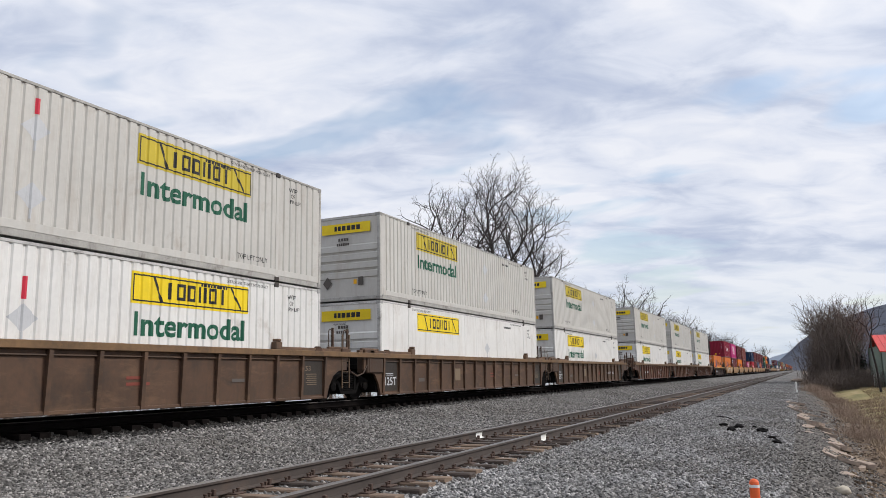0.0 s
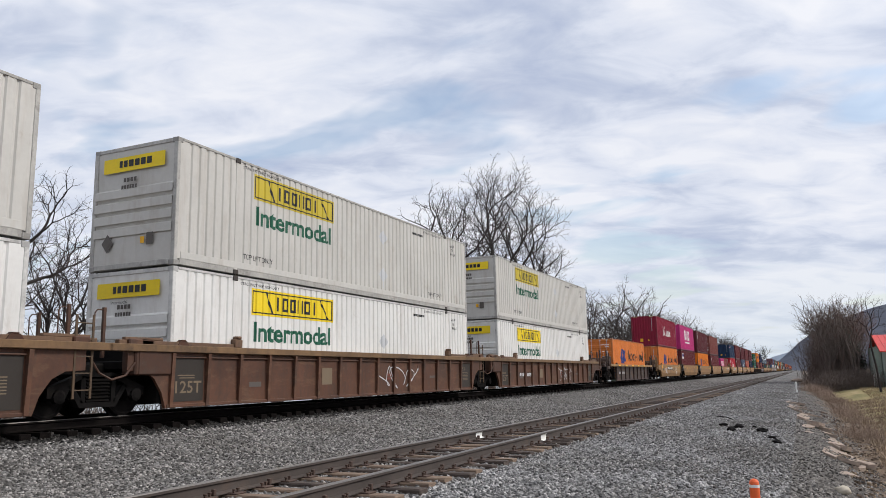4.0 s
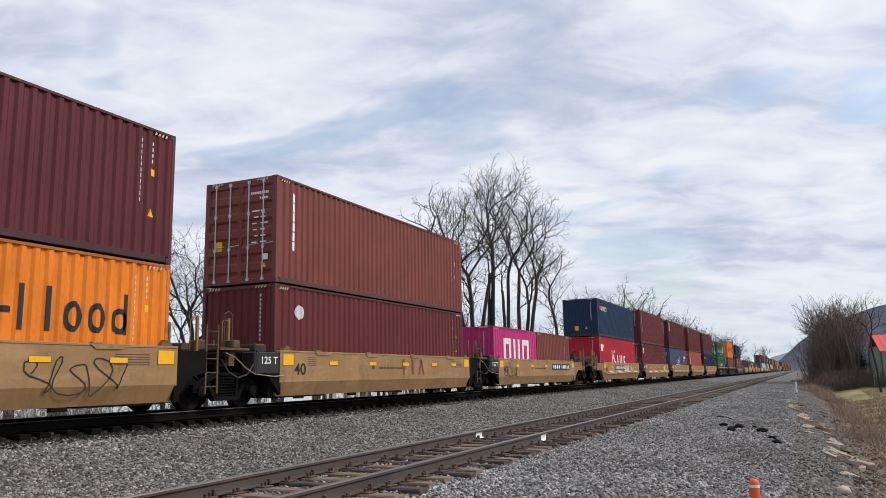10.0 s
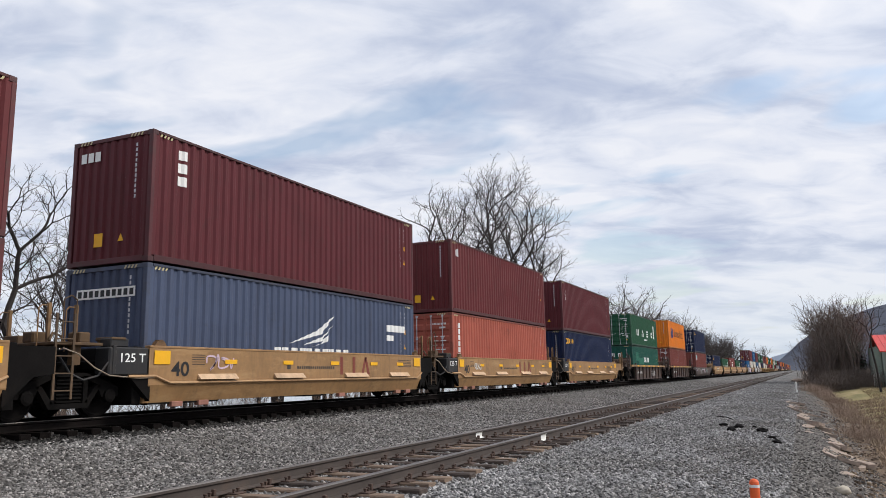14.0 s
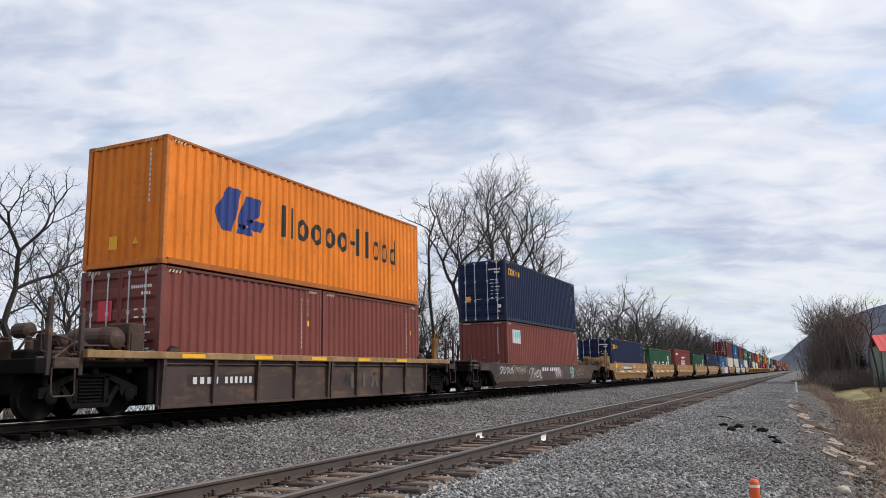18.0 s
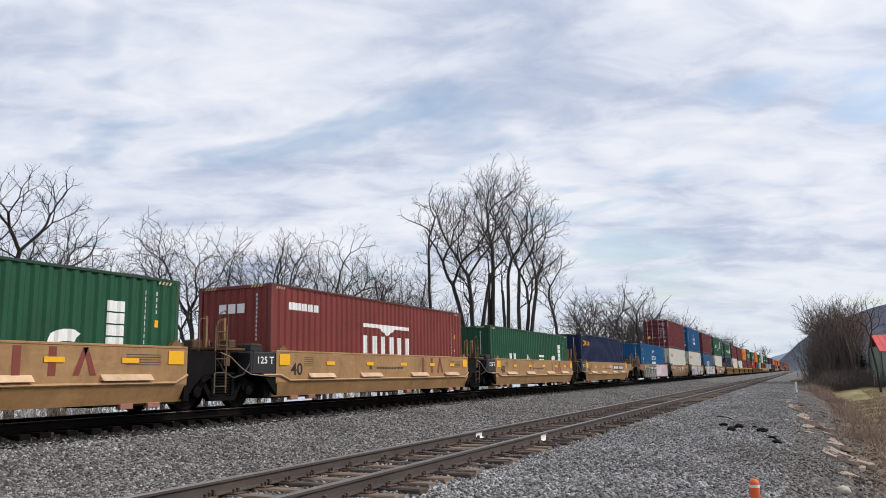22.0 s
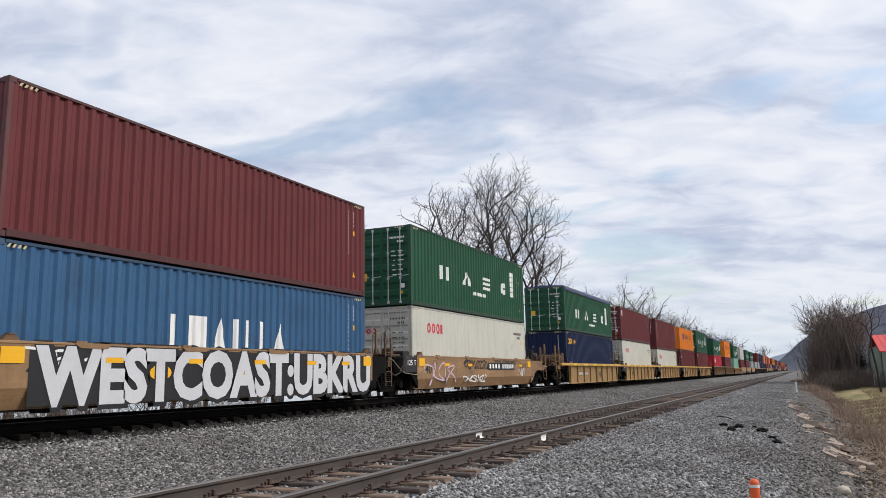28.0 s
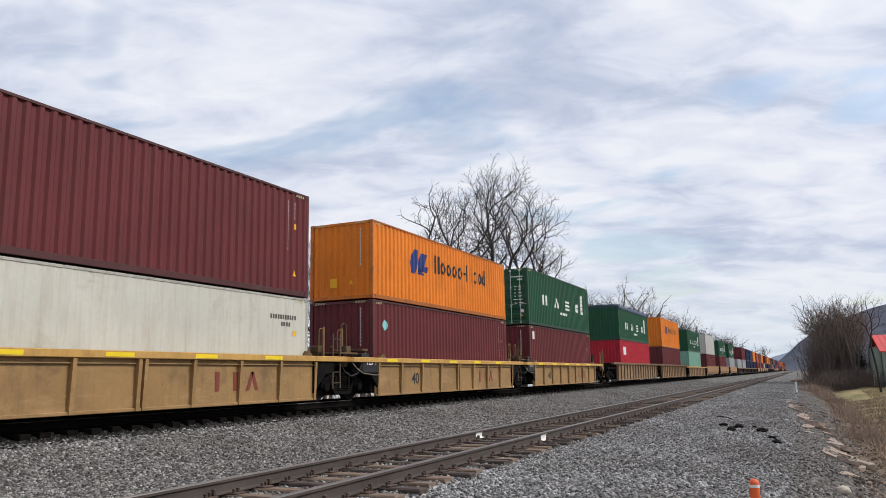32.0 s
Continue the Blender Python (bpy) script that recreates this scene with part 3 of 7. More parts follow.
def plate_mesh():
    g = Geo().box(-0.20, 0.20, -0.095, 0.095, 0.0, 0.016, 0.004)
    for sx, sy in ((-0.135, 0.06), (0.135, -0.06), (-0.105, -0.05), (0.105, 0.05)):
        g.box(sx - 0.012, sx + 0.012, sy - 0.012, sy + 0.012, 0.016, 0.045)
        g.box(sx - 0.022, sx + 0.022, sy - 0.018, sy + 0.018, 0.045, 0.062, 0.005)
    return g


def anchor_mesh():
    return Geo().box(-0.10, 0.10, -0.022, 0.022, -0.03, 0.014).box(0.06, 0.11, -0.022, 0.022, 0.0, 0.075, 0.006).box(-0.11, -0.06, -0.022, 0.022, 0.0, 0.06, 0.006)


def build_ties(track, near):
    r = random.Random(5 if near else 6)
    step, y = 0.50, 6.0
    plates = shared("tie_plate", plate_mesh, iron_rust)
    hooks = shared("rail_anchor", anchor_mesh, iron_rust)
    count = 0
    while y < (62 if near else 46):
        pale = near and r.random() < 0.24
        key = r.randrange(4)
        me = shared(("tie", key, pale, near), tie_mesh(key, r.uniform(-0.05, 0.05)), shaded_oily_tie if not near else (pale_tie if pale else tie_wood))
        tie = part("tie", me, None, track)
        tie.location = (r.uniform(-0.05, 0.05), y + r.uniform(-0.03, 0.03), r.uniform(-0.012, 0.0))
        tie.rotation_euler = (0, 0, r.uniform(-0.03, 0.03))
        if near and y < 34:
            for side in (-0.755, 0.755):
                p = part("tie_plate", plates, None, tie)
                p.location = (side - tie.location.x, 0, 0.002)
                if count % 2 == 0:
                    h = part("rail_anchor", hooks, None, tie)
                    h.location = (side - tie.location.x, 0.14, 0.012)
        y += step
        count += 1
    far = Geo()
    while y < 420:
        far.box(-1.3 + r.uniform(-0.05, 0.05), 1.3 + r.uniform(-0.05, 0.05), y - 0.115, y + 0.115, -0.18, 0.0)
        y += step
    tagged(part("far_ties", far, tie_wood if near else shaded_oily_tie, track), kind="stuff")


build_ties(near_track, True)
build_ties(train_track, False)


def painted_web(x, y, parent):
    g = Geo()
    half, _ = rail_profile()
    g.prism([(a + 0.004 if i > 1 else a, b + 0.004 if i < 2 else b) for i, (a, b) in enumerate(half[1:5])] + [(0.0, 0.13), (0.0, 0.02)], "y", -0.17, 0.17)
    ob = part("painted_mark", g, white_plastic, parent, "patch of white paint on the rail web")
    ob.location = (x, y, 0)


painted_web(0.755, 15.1, near_track)
painted_web(-0.755, 15.35, near_track)


# ---- shipping containers ----
CW, CH, RAILCAR_FLOOR = 2.438, 2.896, 0.255
C = {"white": (0.555, 0.538, 0.505), "bright_white": (0.74, 0.728, 0.705), "orange": (0.76, 0.215, 0.022), "dull_orange": (0.70, 0.21, 0.05), "crimson": (0.245, 0.016, 0.040), "red": (0.45, 0.022, 0.040),
     "magenta": (0.55, 0.040, 0.20), "maroon": (0.135, 0.028, 0.031), "dark_maroon": (0.108, 0.022, 0.028), "brown_red": (0.20, 0.058, 0.048), "brick": (0.40, 0.105, 0.072), "navy": (0.008, 0.017, 0.058),
     "slate_blue": (0.015, 0.036, 0.084), "green": (0.017, 0.085, 0.043), "teal": (0.013, 0.088, 0.066), "grey_blue": (0.070, 0.090, 0.150), "blue": (0.006, 0.088, 0.225), "faded_blue": (0.040, 0.112, 0.225),
     "cream": (0.555, 0.545, 0.475), "rust_red": (0.20, 0.044, 0.038), "pale_green": (0.22, 0.42, 0.33), "grey": (0.35, 0.36, 0.36)}
INK = {"white": (0.82, 0.82, 0.80), "black": (0.015, 0.015, 0.017), "yellow": (0.85, 0.62, 0.01), "dull_yellow": (0.56, 0.43, 0.03), "amber": (0.86, 0.44, 0.01), "forest": (0.008, 0.10, 0.055), "royal": (0.012, 0.035, 0.19), "red": (0.62, 0.03, 0.06), "stripe": (0.50, 0.44, 0.25), "rubbed": (0.19, 0.14, 0.09), "smoke": (0.25, 0.26, 0.25), "steel": (0.55, 0.56, 0.58),
       "rust": (0.20, 0.045, 0.03), "silver": (0.60, 0.60, 0.62), "pink": (0.62, 0.47, 0.56), "lilac": (0.42, 0.32, 0.46), "dim": (0.10, 0.085, 0.075), "cyan": (0.25, 0.60, 0.60), "jade": (0.018, 0.15, 0.098), "soot": (0.05, 0.04, 0.035)}
WAVES = {}


def wave_for(L, kind):
    if (L, kind) not in WAVES:
        if kind == "ribbed":
            WAVES[L, kind] = Wave(0.30, L - 0.30, round((L - 0.6) / 0.262), 0.028, 0.62, 0.12)
        elif kind == "flat":
            WAVES[L, kind] = Wave(0.30, L - 0.30, round((L - 0.6) / 1.22), 0.006, 0.985, 0.005)
        elif kind == "smooth":
            WAVES[L, kind] = Wave(0.16, L - 0.16, round((L - 0.32) / 0.36), 0.007, 0.60, 0.10)
        else:
            WAVES[L, kind] = Wave(0.16, L - 0.16, round((L - 0.32) / 0.278), 0.042, 0.30, 0.20)
    return WAVES[L, kind]


def end_wall(W, H, kind):
    """The closed end: upright corrugation, or on the long white boxes level ribs."""
    g = Geo()
    h = W / 2 - 0.10
    if kind in ("ribbed", "flat"):
        pts, z = [(0.02, 0.12)], 0.75
        while z < H - 0.95:
            pts += [(0.02, z), (-0.02, z + 0.02), (-0.02, z + 0.20), (0.045, z + 0.25)]
            z += 0.30
        pts.append((0.02, H - 0.08))
        return g.add([(x, a, b) for a, b in pts for x in (-h, h)], [(2 * i, 2 * i + 1, 2 * i + 3, 2 * i + 2) for i in range(len(pts) - 1)])
    n = 9
    p = 2 * h / n
    xs, ds = [-h], [0.055]
    for i in range(n):
        a = -h + i * p
        xs += [a + 0.12 * p, a + 0.30 * p, a + 0.70 * p, a + 0.88 * p]
        ds += [0.055, 0.015, 0.015, 0.055]
    xs.append(h)
    ds.append(0.055)
    v = [(x, d, z) for x, d in zip(xs, ds) for z in (0.12, H - 0.08)]
    return g.add(v, [(2 * i, 2 * i + 2, 2 * i + 3, 2 * i + 1) for i in range(len(xs) - 1)])


def door_leaf(W, H):
    w = W / 2 - 0.10
    pts, z, k = [(0.008, 0.13), (0.008, 0.20), (0.045, 0.24)], 0.30, (H - 0.55) / 5
    for i in range(5):
        pts += [(0.045, z), (0.004, z + k * 0.14), (0.004, z + k * 0.50), (0.045, z + k * 0.64)]
        z += k
    pts += [(0.045, H - 0.24), (0.008, H - 0.20), (0.008, H - 0.09)]
    g = Geo()
    xs = (0.0, 0.06, 0.07, w - 0.07, w - 0.06, w)
    v = [(x, a if 1 < j < 4 else 0.008, b) for a, b in pts for j, x in enumerate(xs)]
    return g.add(v, [(6 * i + j, 6 * i + j + 1, 6 * i + j + 7, 6 * i + j + 6) for i in range(len(pts) - 1) for j in range(5)])


def lock_rod(H):
    g = Geo().tube((0, -0.012, 0.10), (0, -0.012, H - 0.07), 0.018, n=6)
    for z in (0.12, H * 0.34, H * 0.66, H - 0.12):
        g.box(-0.045, 0.045, -0.02, 0.008, z - 0.04, z + 0.04)
    g.tube((0, -0.03, H * 0.36), (0.34, -0.03, H * 0.37), 0.013, n=5)
    return g


def casting(W):
    return Geo().box(-0.089, 0.089, -0.081, 0.081, -0.059, 0.059, 0.01).box(0.088, 0.0905, -0.035, 0.035, -0.028, 0.028)


def triangle(y, z, s):
    return [(y, z), (y + s, z), (y + s / 2, z + s)]


def container(S, z, L, colour, label, kind="corr", door=False, near=True, marks=(), end_marks=(), stripes=True, ident=True, H=CH):
    """One shipping container. S: its near end's place on the train; marks: (name, ink, polygons on the side), end_marks alike."""
    W = 2.591 if kind in ("ribbed", "flat") else CW
    root = thing("container", (TRACK_X, 0, RAIL_Z + z), label, "shipping container", "containers on the train")
    root["along"] = S
    col = C[colour]
    coat = white_paint if colour in ("white", "bright_white", "cream") else paint
    skin = "smooth" if colour == "cream" else kind
    tag = (L, H, W, skin, coat.name)
    wave = wave_for(L, skin)
    hx = W / 2
    side = shared(("side_panel",) + tag, lambda: wave.wall(hx - 0.012, 0.15, H - 0.055, 0.10, L - 0.10), coat)
    part("side_panel", side, None, root, colour=col)
    back = part("side_panel", side, None, root, colour=col)
    back.matrix_basis = pose(0, L, 0, 0, 0, 180)
    dark = tuple(c * (0.55 if coat is paint else 0.8) for c in col)
    part("roof", shared(("roof",) + tag, lambda: Geo().box(-hx + 0.03, hx - 0.03, 0.05, L - 0.05, H - 0.075, H - 0.02), coat), None, root, colour=col)
    part("floor", shared(("floor",) + tag, lambda: Geo().box(-hx + 0.05, hx - 0.05, 0.05, L - 0.05, 0.03, 0.15), frame_paint), None, root, colour=dark)
    if not near:
        part("end_wall", shared(("end_wall",) + tag, lambda: end_wall(W, H, kind), coat), None, root, colour=col)
        g = lambda: Geo().box(hx - 0.05, hx, 0, L, 0.0, 0.15).box(hx - 0.05, hx, 0, L, H - 0.06, H).box(hx - 0.12, hx, 0, 0.12, 0.15, H - 0.06).box(hx - 0.12, hx, L - 0.12, L, 0.15, H - 0.06).box(-hx, -hx + 0.12, 0, 0.12, 0, H).box(-hx + 0.12, hx - 0.12, 0, 0.1, 0, 0.12).box(-hx + 0.12, hx - 0.12, 0, 0.1, H - 0.08, H)
        part("outer_frame", shared(("outer_frame",) + tag, g, frame_paint), None, root, colour=tuple(c * 0.85 for c in col))
    else:
        post = tuple(c * 0.92 for c in col)
        for sx in (-1, 1):
            for y in (0.0, L):
                p = part("corner_post", shared(("corner_post",) + tag, lambda: Geo().box(-0.06, 0.06, 0.0, 0.10, 0.10, H - 0.10, 0.01), frame_paint), None, root, colour=post)
                p.matrix_basis = pose(sx * (hx - 0.06), y - (0.10 if y else 0), 0)
                for zc in (0.059, H - 0.059):
                    c = part("corner_casting", shared(("corner_casting", W), lambda: casting(W), frame_paint), None, root, colour=tuple(q * 0.6 + 0.01 for q in col))
                    c.matrix_basis = pose(sx * (hx - 0.0885), y + (0.081 if not y else -0.081), zc, 0, 0, 0 if sx > 0 else 180)
            b = part("bottom_rail", shared(("bottom_rail",) + tag, lambda: Geo().box(-0.025, 0.025, 0.17, L - 0.17, 0.018, 0.155, 0.006), frame_paint), None, root, colour=dark)
            b.location = (sx * (hx - 0.028), 0, 0)
            b = part("top_rail", shared(("top_rail",) + tag, lambda: Geo().box(-0.03, 0.03, 0.17, L - 0.17, H - 0.065, H - 0.004, 0.006), frame_paint), None, root, colour=dark)
            b.location = (sx * (hx - 0.03), 0, 0)
        for y in (0.0, L):
            e = part("end_sill", shared(("end_sill",) + tag, lambda: Geo().box(-hx + 0.17, hx - 0.17, 0.0, 0.09, 0.02, 0.14, 0.008), frame_paint), None, root, colour=post)
            e.matrix_basis = pose(0, y - (0.09 if y else 0), 0)
            e = part("end_header", shared(("end_header",) + tag, lambda: Geo().box(-hx + 0.17, hx - 0.17, 0.0, 0.09, H - 0.10, H - 0.01, 0.008), frame_paint), None, root, colour=post)
            e.matrix_basis = pose(0, y - (0.09 if y else 0), 0)
        far = part("end_wall", shared(("end_wall",) + tag, lambda: end_wall(W, H, kind), coat), None, root, colour=col)
        far.matrix_basis = pose(0, L, 0, 0, 0, 180)
        if door:
            for sx in (-1, 1):
                leaf = part("door", shared(("door",) + tag, lambda: door_leaf(W, H), coat), None, root, colour=col)
                leaf.location = (0.004 if sx > 0 else -(W / 2 - 0.10) - 0.004, 0, 0)
                for k in (0.26, 0.70):
                    rod = part("lock_rod", shared(("lock_rod", H), lambda: lock_rod(H), lock_steel), None, leaf)
                    rod.location = ((W / 2 - 0.1) * k, 0, 0)
            w = W / 2 - 0.1
            r = random.Random(int(S * 10))
            lines = [q for q in bars(0.36, H - 0.47, 0.95, H - 0.40, [1] * 10, 0.5)] + bars(0.66, H - 0.62, 0.92, H - 0.55, [1] * 4, 0.5)
            lines += [rect(0.40 + r.uniform(0, 0.1), H - 0.95 - 0.17 * i, 0.55 + r.uniform(0, 0.12), H - 0.915 - 0.17 * i) for i in range(6)]
            lines += [rect(0.70, H - 0.95 - 0.17 * i, 0.82 + r.uniform(0, 0.14), H - 0.915 - 0.17 * i) for i in range(6)]
            lines += [rect(0.78, 0.62, 0.96, 0.78)]
            tagged(part("door_marking", on_end(lines, -0.002), decal, root, "rows of small white marks", colour=INK["white"] if coat is paint else INK["dim"]), kind="stuff")
            part("warning_sticker", on_end([triangle(0.78, 0.42, 0.13), rect(-0.85, 0.95, -0.58, 1.22)], -0.002), decal, root, "yellow warning stickers", colour=INK["amber"])
        else:
            part("end_wall", shared(("end_wall",) + tag, lambda: end_wall(W, H, kind), coat), None, root, colour=col)
            if kind == "corr" and ident:
                part("end_marking", on_end(column(0.72, H - 0.25, 0.078, 11, 0.48), 0.012), decal, root, "standing row of white marks", colour=INK["steel"] if coat is paint else INK["dim"])
                part("warning_sticker", on_end([triangle(0.30, 0.50, 0.17), rect(-0.42, 0.42, -0.16, 0.72)], 0.012), decal, root, "yellow warning stickers", colour=INK["amber"])
        if kind == "corr" and stripes:
            st = []
            for y0, d in ((0.20, 1), (L - 0.62, 1)):
                st += [[(y0 + 0.10 * i, H - 0.135), (y0 + 0.05 + 0.10 * i, H - 0.135), (y0 + 0.09 + 0.10 * i, H - 0.068), (y0 + 0.04 + 0.10 * i, H - 0.068)] for i in range(4)]
            tagged(part("height_stripe", painted_on(st, hx - 0.012, None, 0.006), decal, root, "pale height stripes", colour=INK["stripe"]), kind="stuff")
            tagged(part("height_stripe", on_end([[(a, b) for a, b in q] for q in [[(s + 0.10 * i, H - 0.095), (s + 0.05 + 0.10 * i, H - 0.095), (s + 0.09 + 0.10 * i, H - 0.02), (s + 0.04 + 0.10 * i, H - 0.02)] for s in (-1.0, 0.55) for i in range(4)]], 0.0), decal, root, "pale height stripes", colour=INK["stripe"]), kind="stuff")
        if ident and kind == "corr":
            ink = INK["steel"] if coat is paint else INK["dim"]
            part("side_marking", painted_on(column(L - 0.96, H - 0.30, 0.084, 11, 0.53) + column(L - 0.64, H - 0.30, 0.084, 4, 0.53) if colour != "cream" else bars(L - 1.65, H - 0.62, L - 0.55, H - 0.50, [1] * 11, 0.4) + bars(L - 1.2, H - 0.80, L - 0.8, H - 0.69, [1] * 4, 0.4), hx - 0.012, wave), decal, root, "standing rows of small marks", colour=ink)
            part("warning_sticker", painted_on([rect(L - 0.68, H - 1.05, L - 0.54, H - 0.90), triangle(L - 0.72, 0.55 + (int(S) % 3) * 0.4, 0.2)], hx - 0.012, wave), decal, root, "yellow warning stickers", colour=INK["amber"])
        if kind in ("ribbed", "flat"):
            # lifting posts at the forty-foot points
            for y in (2.02, L - 2.02):
                for sx in (-1, 1):
                    p = part("lift_post", shared(("lift_post", L, H), lambda: Geo().box(-0.02, 0.012, -0.06, 0.06, 0.0, H, 0.006), coat), None, root, colour=col)
                    p.location = (sx * (hx - 0.012), y, 0)
                    for zc in (0.06, H - 0.06):
                        c = part("lift_casting", shared("lift_casting", lambda: Geo().box(-0.03, 0.03, -0.085, 0.085, -0.06, 0.06, 0.012), frame_paint), None, root, colour=(0.05, 0.04, 0.035))
                        c.location = (sx * (hx - 0.01), y, zc)
            part("lower_band", shared(("lower_band", L), lambda: Geo().box(0.0, 0.014, 0.2, L - 0.2, 0.155, 0.31, 0.004), coat), None, root, colour=col).location = (hx - 0.012, 0, 0)
    for name, ink, polys in marks:
        for group in ([polys] if name in JOINED or len(polys) > 12 else [[q] for q in polys]):
            p = part(name, painted_on(group, hx - 0.012, wave, PROUD.get(name, 0.004)), decal, root, "", colour=INK[ink])
            if name == "stencil" or len(group) > 12:
                tagged(p, kind="stuff")
    for name, ink, polys in end_marks:
        for group in ([polys] if name in JOINED else [[q] for q in polys]):
            part(name, on_end(group, -0.022 if kind != "corr" else (-0.002 if door else 0.012), PROUD.get(name, 0.004)), decal, root, "", colour=INK[ink])
    return root


JOINED = ("word", "stencil", "emblem", "border")
PROUD = {"sign_panel": 0.003, "border": 0.006, "sign_block": 0.008, "sticker_mark": 0.008, "number_bar": 0.012}


# shapes that stand for the carriers' signs: plain blocks in their colours
def sign_hunt(y, z, k=1.0):
    """Yellow panel with a dark border and dark blocks, and the green word below."""
    w, h = 3.65 * k, 0.66 * k
    inner = blocks(y + 0.92 * k, y + 2.82 * k, z + 0.15 * k, z + h - 0.15 * k, "loouol")
    rim = [rect(y + 0.05 * k, z + 0.05 * k, y + w - 0.05 * k, z + 0.08 * k), rect(y + 0.05 * k, z + h - 0.08 * k, y + w - 0.05 * k, z + h - 0.05 * k), rect(y + 0.03 * k, z + 0.05 * k, y + 0.06 * k, z + h - 0.05 * k), rect(y + w - 0.06 * k, z + 0.05 * k, y + w - 0.03 * k, z + h - 0.05 * k)]
    rim += [[(y + 0.55 * k, z + h - 0.08 * k), (y + 0.62 * k, z + h - 0.08 * k), (y + 0.86 * k, z + 0.08 * k), (y + 0.79 * k, z + 0.08 * k)], [(y + 2.95 * k, z + h - 0.08 * k), (y + 3.02 * k, z + h - 0.08 * k), (y + 3.40 * k, z + 0.08 * k), (y + 3.33 * k, z + 0.08 * k)]]
    return rect(y, z, y + w, z + h), inner, rim


def ring(y, z, ry, rz, width, arc=(0, 360), n=14):
    """A round stroke, or a part of one, in short pieces."""
    out = []
    for i in range(n):
        t0, t1 = (radians(arc[0] + (arc[1] - arc[0]) * (i + j) / n) for j in (0, 1))
        (c0, s0), (c1, s1) = (math.cos(t0), math.sin(t0)), (math.cos(t1), math.sin(t1))
        out.append([(y + ry * c0, z + rz * s0), (y + ry * c1, z + rz * s1), (y + (ry - width) * c1, z + (rz - width) * s1), (y + (ry - width) * c0, z + (rz - width) * s0)])
    return out


def blocks(y0, y1, z0, z1, kinds):
    """Big plain shapes in place of big letters: o hollow square, u two bars, b block, t wedge, s three bars, r ring, c and e open rings, v two slanting bars, d and p rings of two heights."""
    n = len(kinds)
    w = (y1 - y0) / (n + (n - 1) * 0.32)
    out = []
    for i, k in enumerate(kinds):
        a = y0 + i * w * 1.32
        b = a + w
        q = w * 0.27
        zm = (z0 + z1) / 2
        if k == "o":
            out += hollow(a, z0, b, z1, q)
        elif k == "u":
            out += [rect(a, z0, a + q, z1), rect(b - q, z0, b, z1)]
        elif k == "t":
            out += [[(a + w * 0.06, z0), (b - w * 0.06, z0), (a + w * 0.5, z1)]]
        elif k == "s":
            e = (z1 - z0) * 0.22
            out += [rect(a, z0, b, z0 + e), rect(a, zm - e / 2, b, zm + e / 2), rect(a, z1 - e, b, z1)]
        elif k in "rce":
            out += ring((a + b) / 2, zm, w / 2, (z1 - z0) / 2, q, {"r": (0, 360), "c": (45, 315), "e": (0, 300)}[k])
        elif k == "v":
            out += [[(a, z0), (a + q, z0), (a + w * 0.5 + q * 0.4, z1), (a + w * 0.5 - q * 0.4, z1)], [(b - q, z0), (b, z0), (a + w * 0.5 + q * 0.4, z1), (a + w * 0.5 - q * 0.4, z1)]]
        elif k == "d":
            out += ring((a + b) / 2, z0 + (z1 - z0) * 0.32, w / 2, (z1 - z0) * 0.32, q, (0, 360)) + [rect(b - q, z0, b, z1)]
        elif k == "p":
            out += ring((a + b) / 2, z0 + (z1 - z0) * 0.36, w / 2, (z1 - z0) * 0.36, q, (0, 360))
        elif k == "l":
            out += [rect(a + w * 0.35, z0, a + w * 0.65, z1)]
        else:
            out += [rect(a, z0, b, z1)]
    return out


# ---- the well cars ----
TAN, BROWN, DARK_BROWN, OCHRE, BLACK = (0.335, 0.190, 0.082), (0.094, 0.051, 0.030), (0.060, 0.037, 0.032), (0.33, 0.195, 0.075), (0.018, 0.018, 0.020)
WHEELSETS = []
WHEEL_R = 0.42


def side_frame():
    top = [(-1.12, 0.42), (-1.12, 0.58), (-0.95, 0.62), (-0.62, 0.66), (-0.32, 0.78), (0.32, 0.78), (0.62, 0.66), (0.95, 0.62), (1.12, 0.58), (1.12, 0.42), (0.92, 0.36), (0.72, 0.42)]
    g = Geo()
    g.prism([(-1.12, 0.40), (-0.72, 0.40), (-0.62, 0.64), (-0.30, 0.78), (0.30, 0.78), (0.62, 0.64), (0.72, 0.40), (1.12, 0.40), (1.12, 0.58), (0.70, 0.74), (0.34, 0.86), (-0.34, 0.86), (-0.70, 0.74), (-1.12, 0.58)], "x", 0.98, 1.12)
    g.prism([(-0.70, 0.62), (-0.42, 0.20), (0.42, 0.20), (0.70, 0.62), (0.58, 0.62), (0.34, 0.30), (-0.34, 0.30), (-0.58, 0.62)], "x", 0.98, 1.12)
    g.box(-0.0 + 0.98, 1.12, -0.40, -0.30, 0.30, 0.80).box(0.98, 1.12, 0.30, 0.40, 0.30, 0.80)
    for s in (-0.89, 0.89):
        g.lathe((1.10, s, WHEEL_R), [(-0.05, 0.13), (0.07, 0.13), (0.09, 0.08)], 10)
    return g


def coat_of(kind):
    return tan_paint if kind in ("tan", "ochre") else car_paint


def springs():
    pts = [(0.99, 0.76), (0.99, 0.29)]
    for i in range(7):
        z = 0.30 + 0.065 * i
        pts += [(1.07, z), (1.115, z + 0.016), (1.115, z + 0.034), (1.07, z + 0.05)]
    return Geo().prism(pts + [(1.07, 0.76)], "y", -0.27, 0.27)


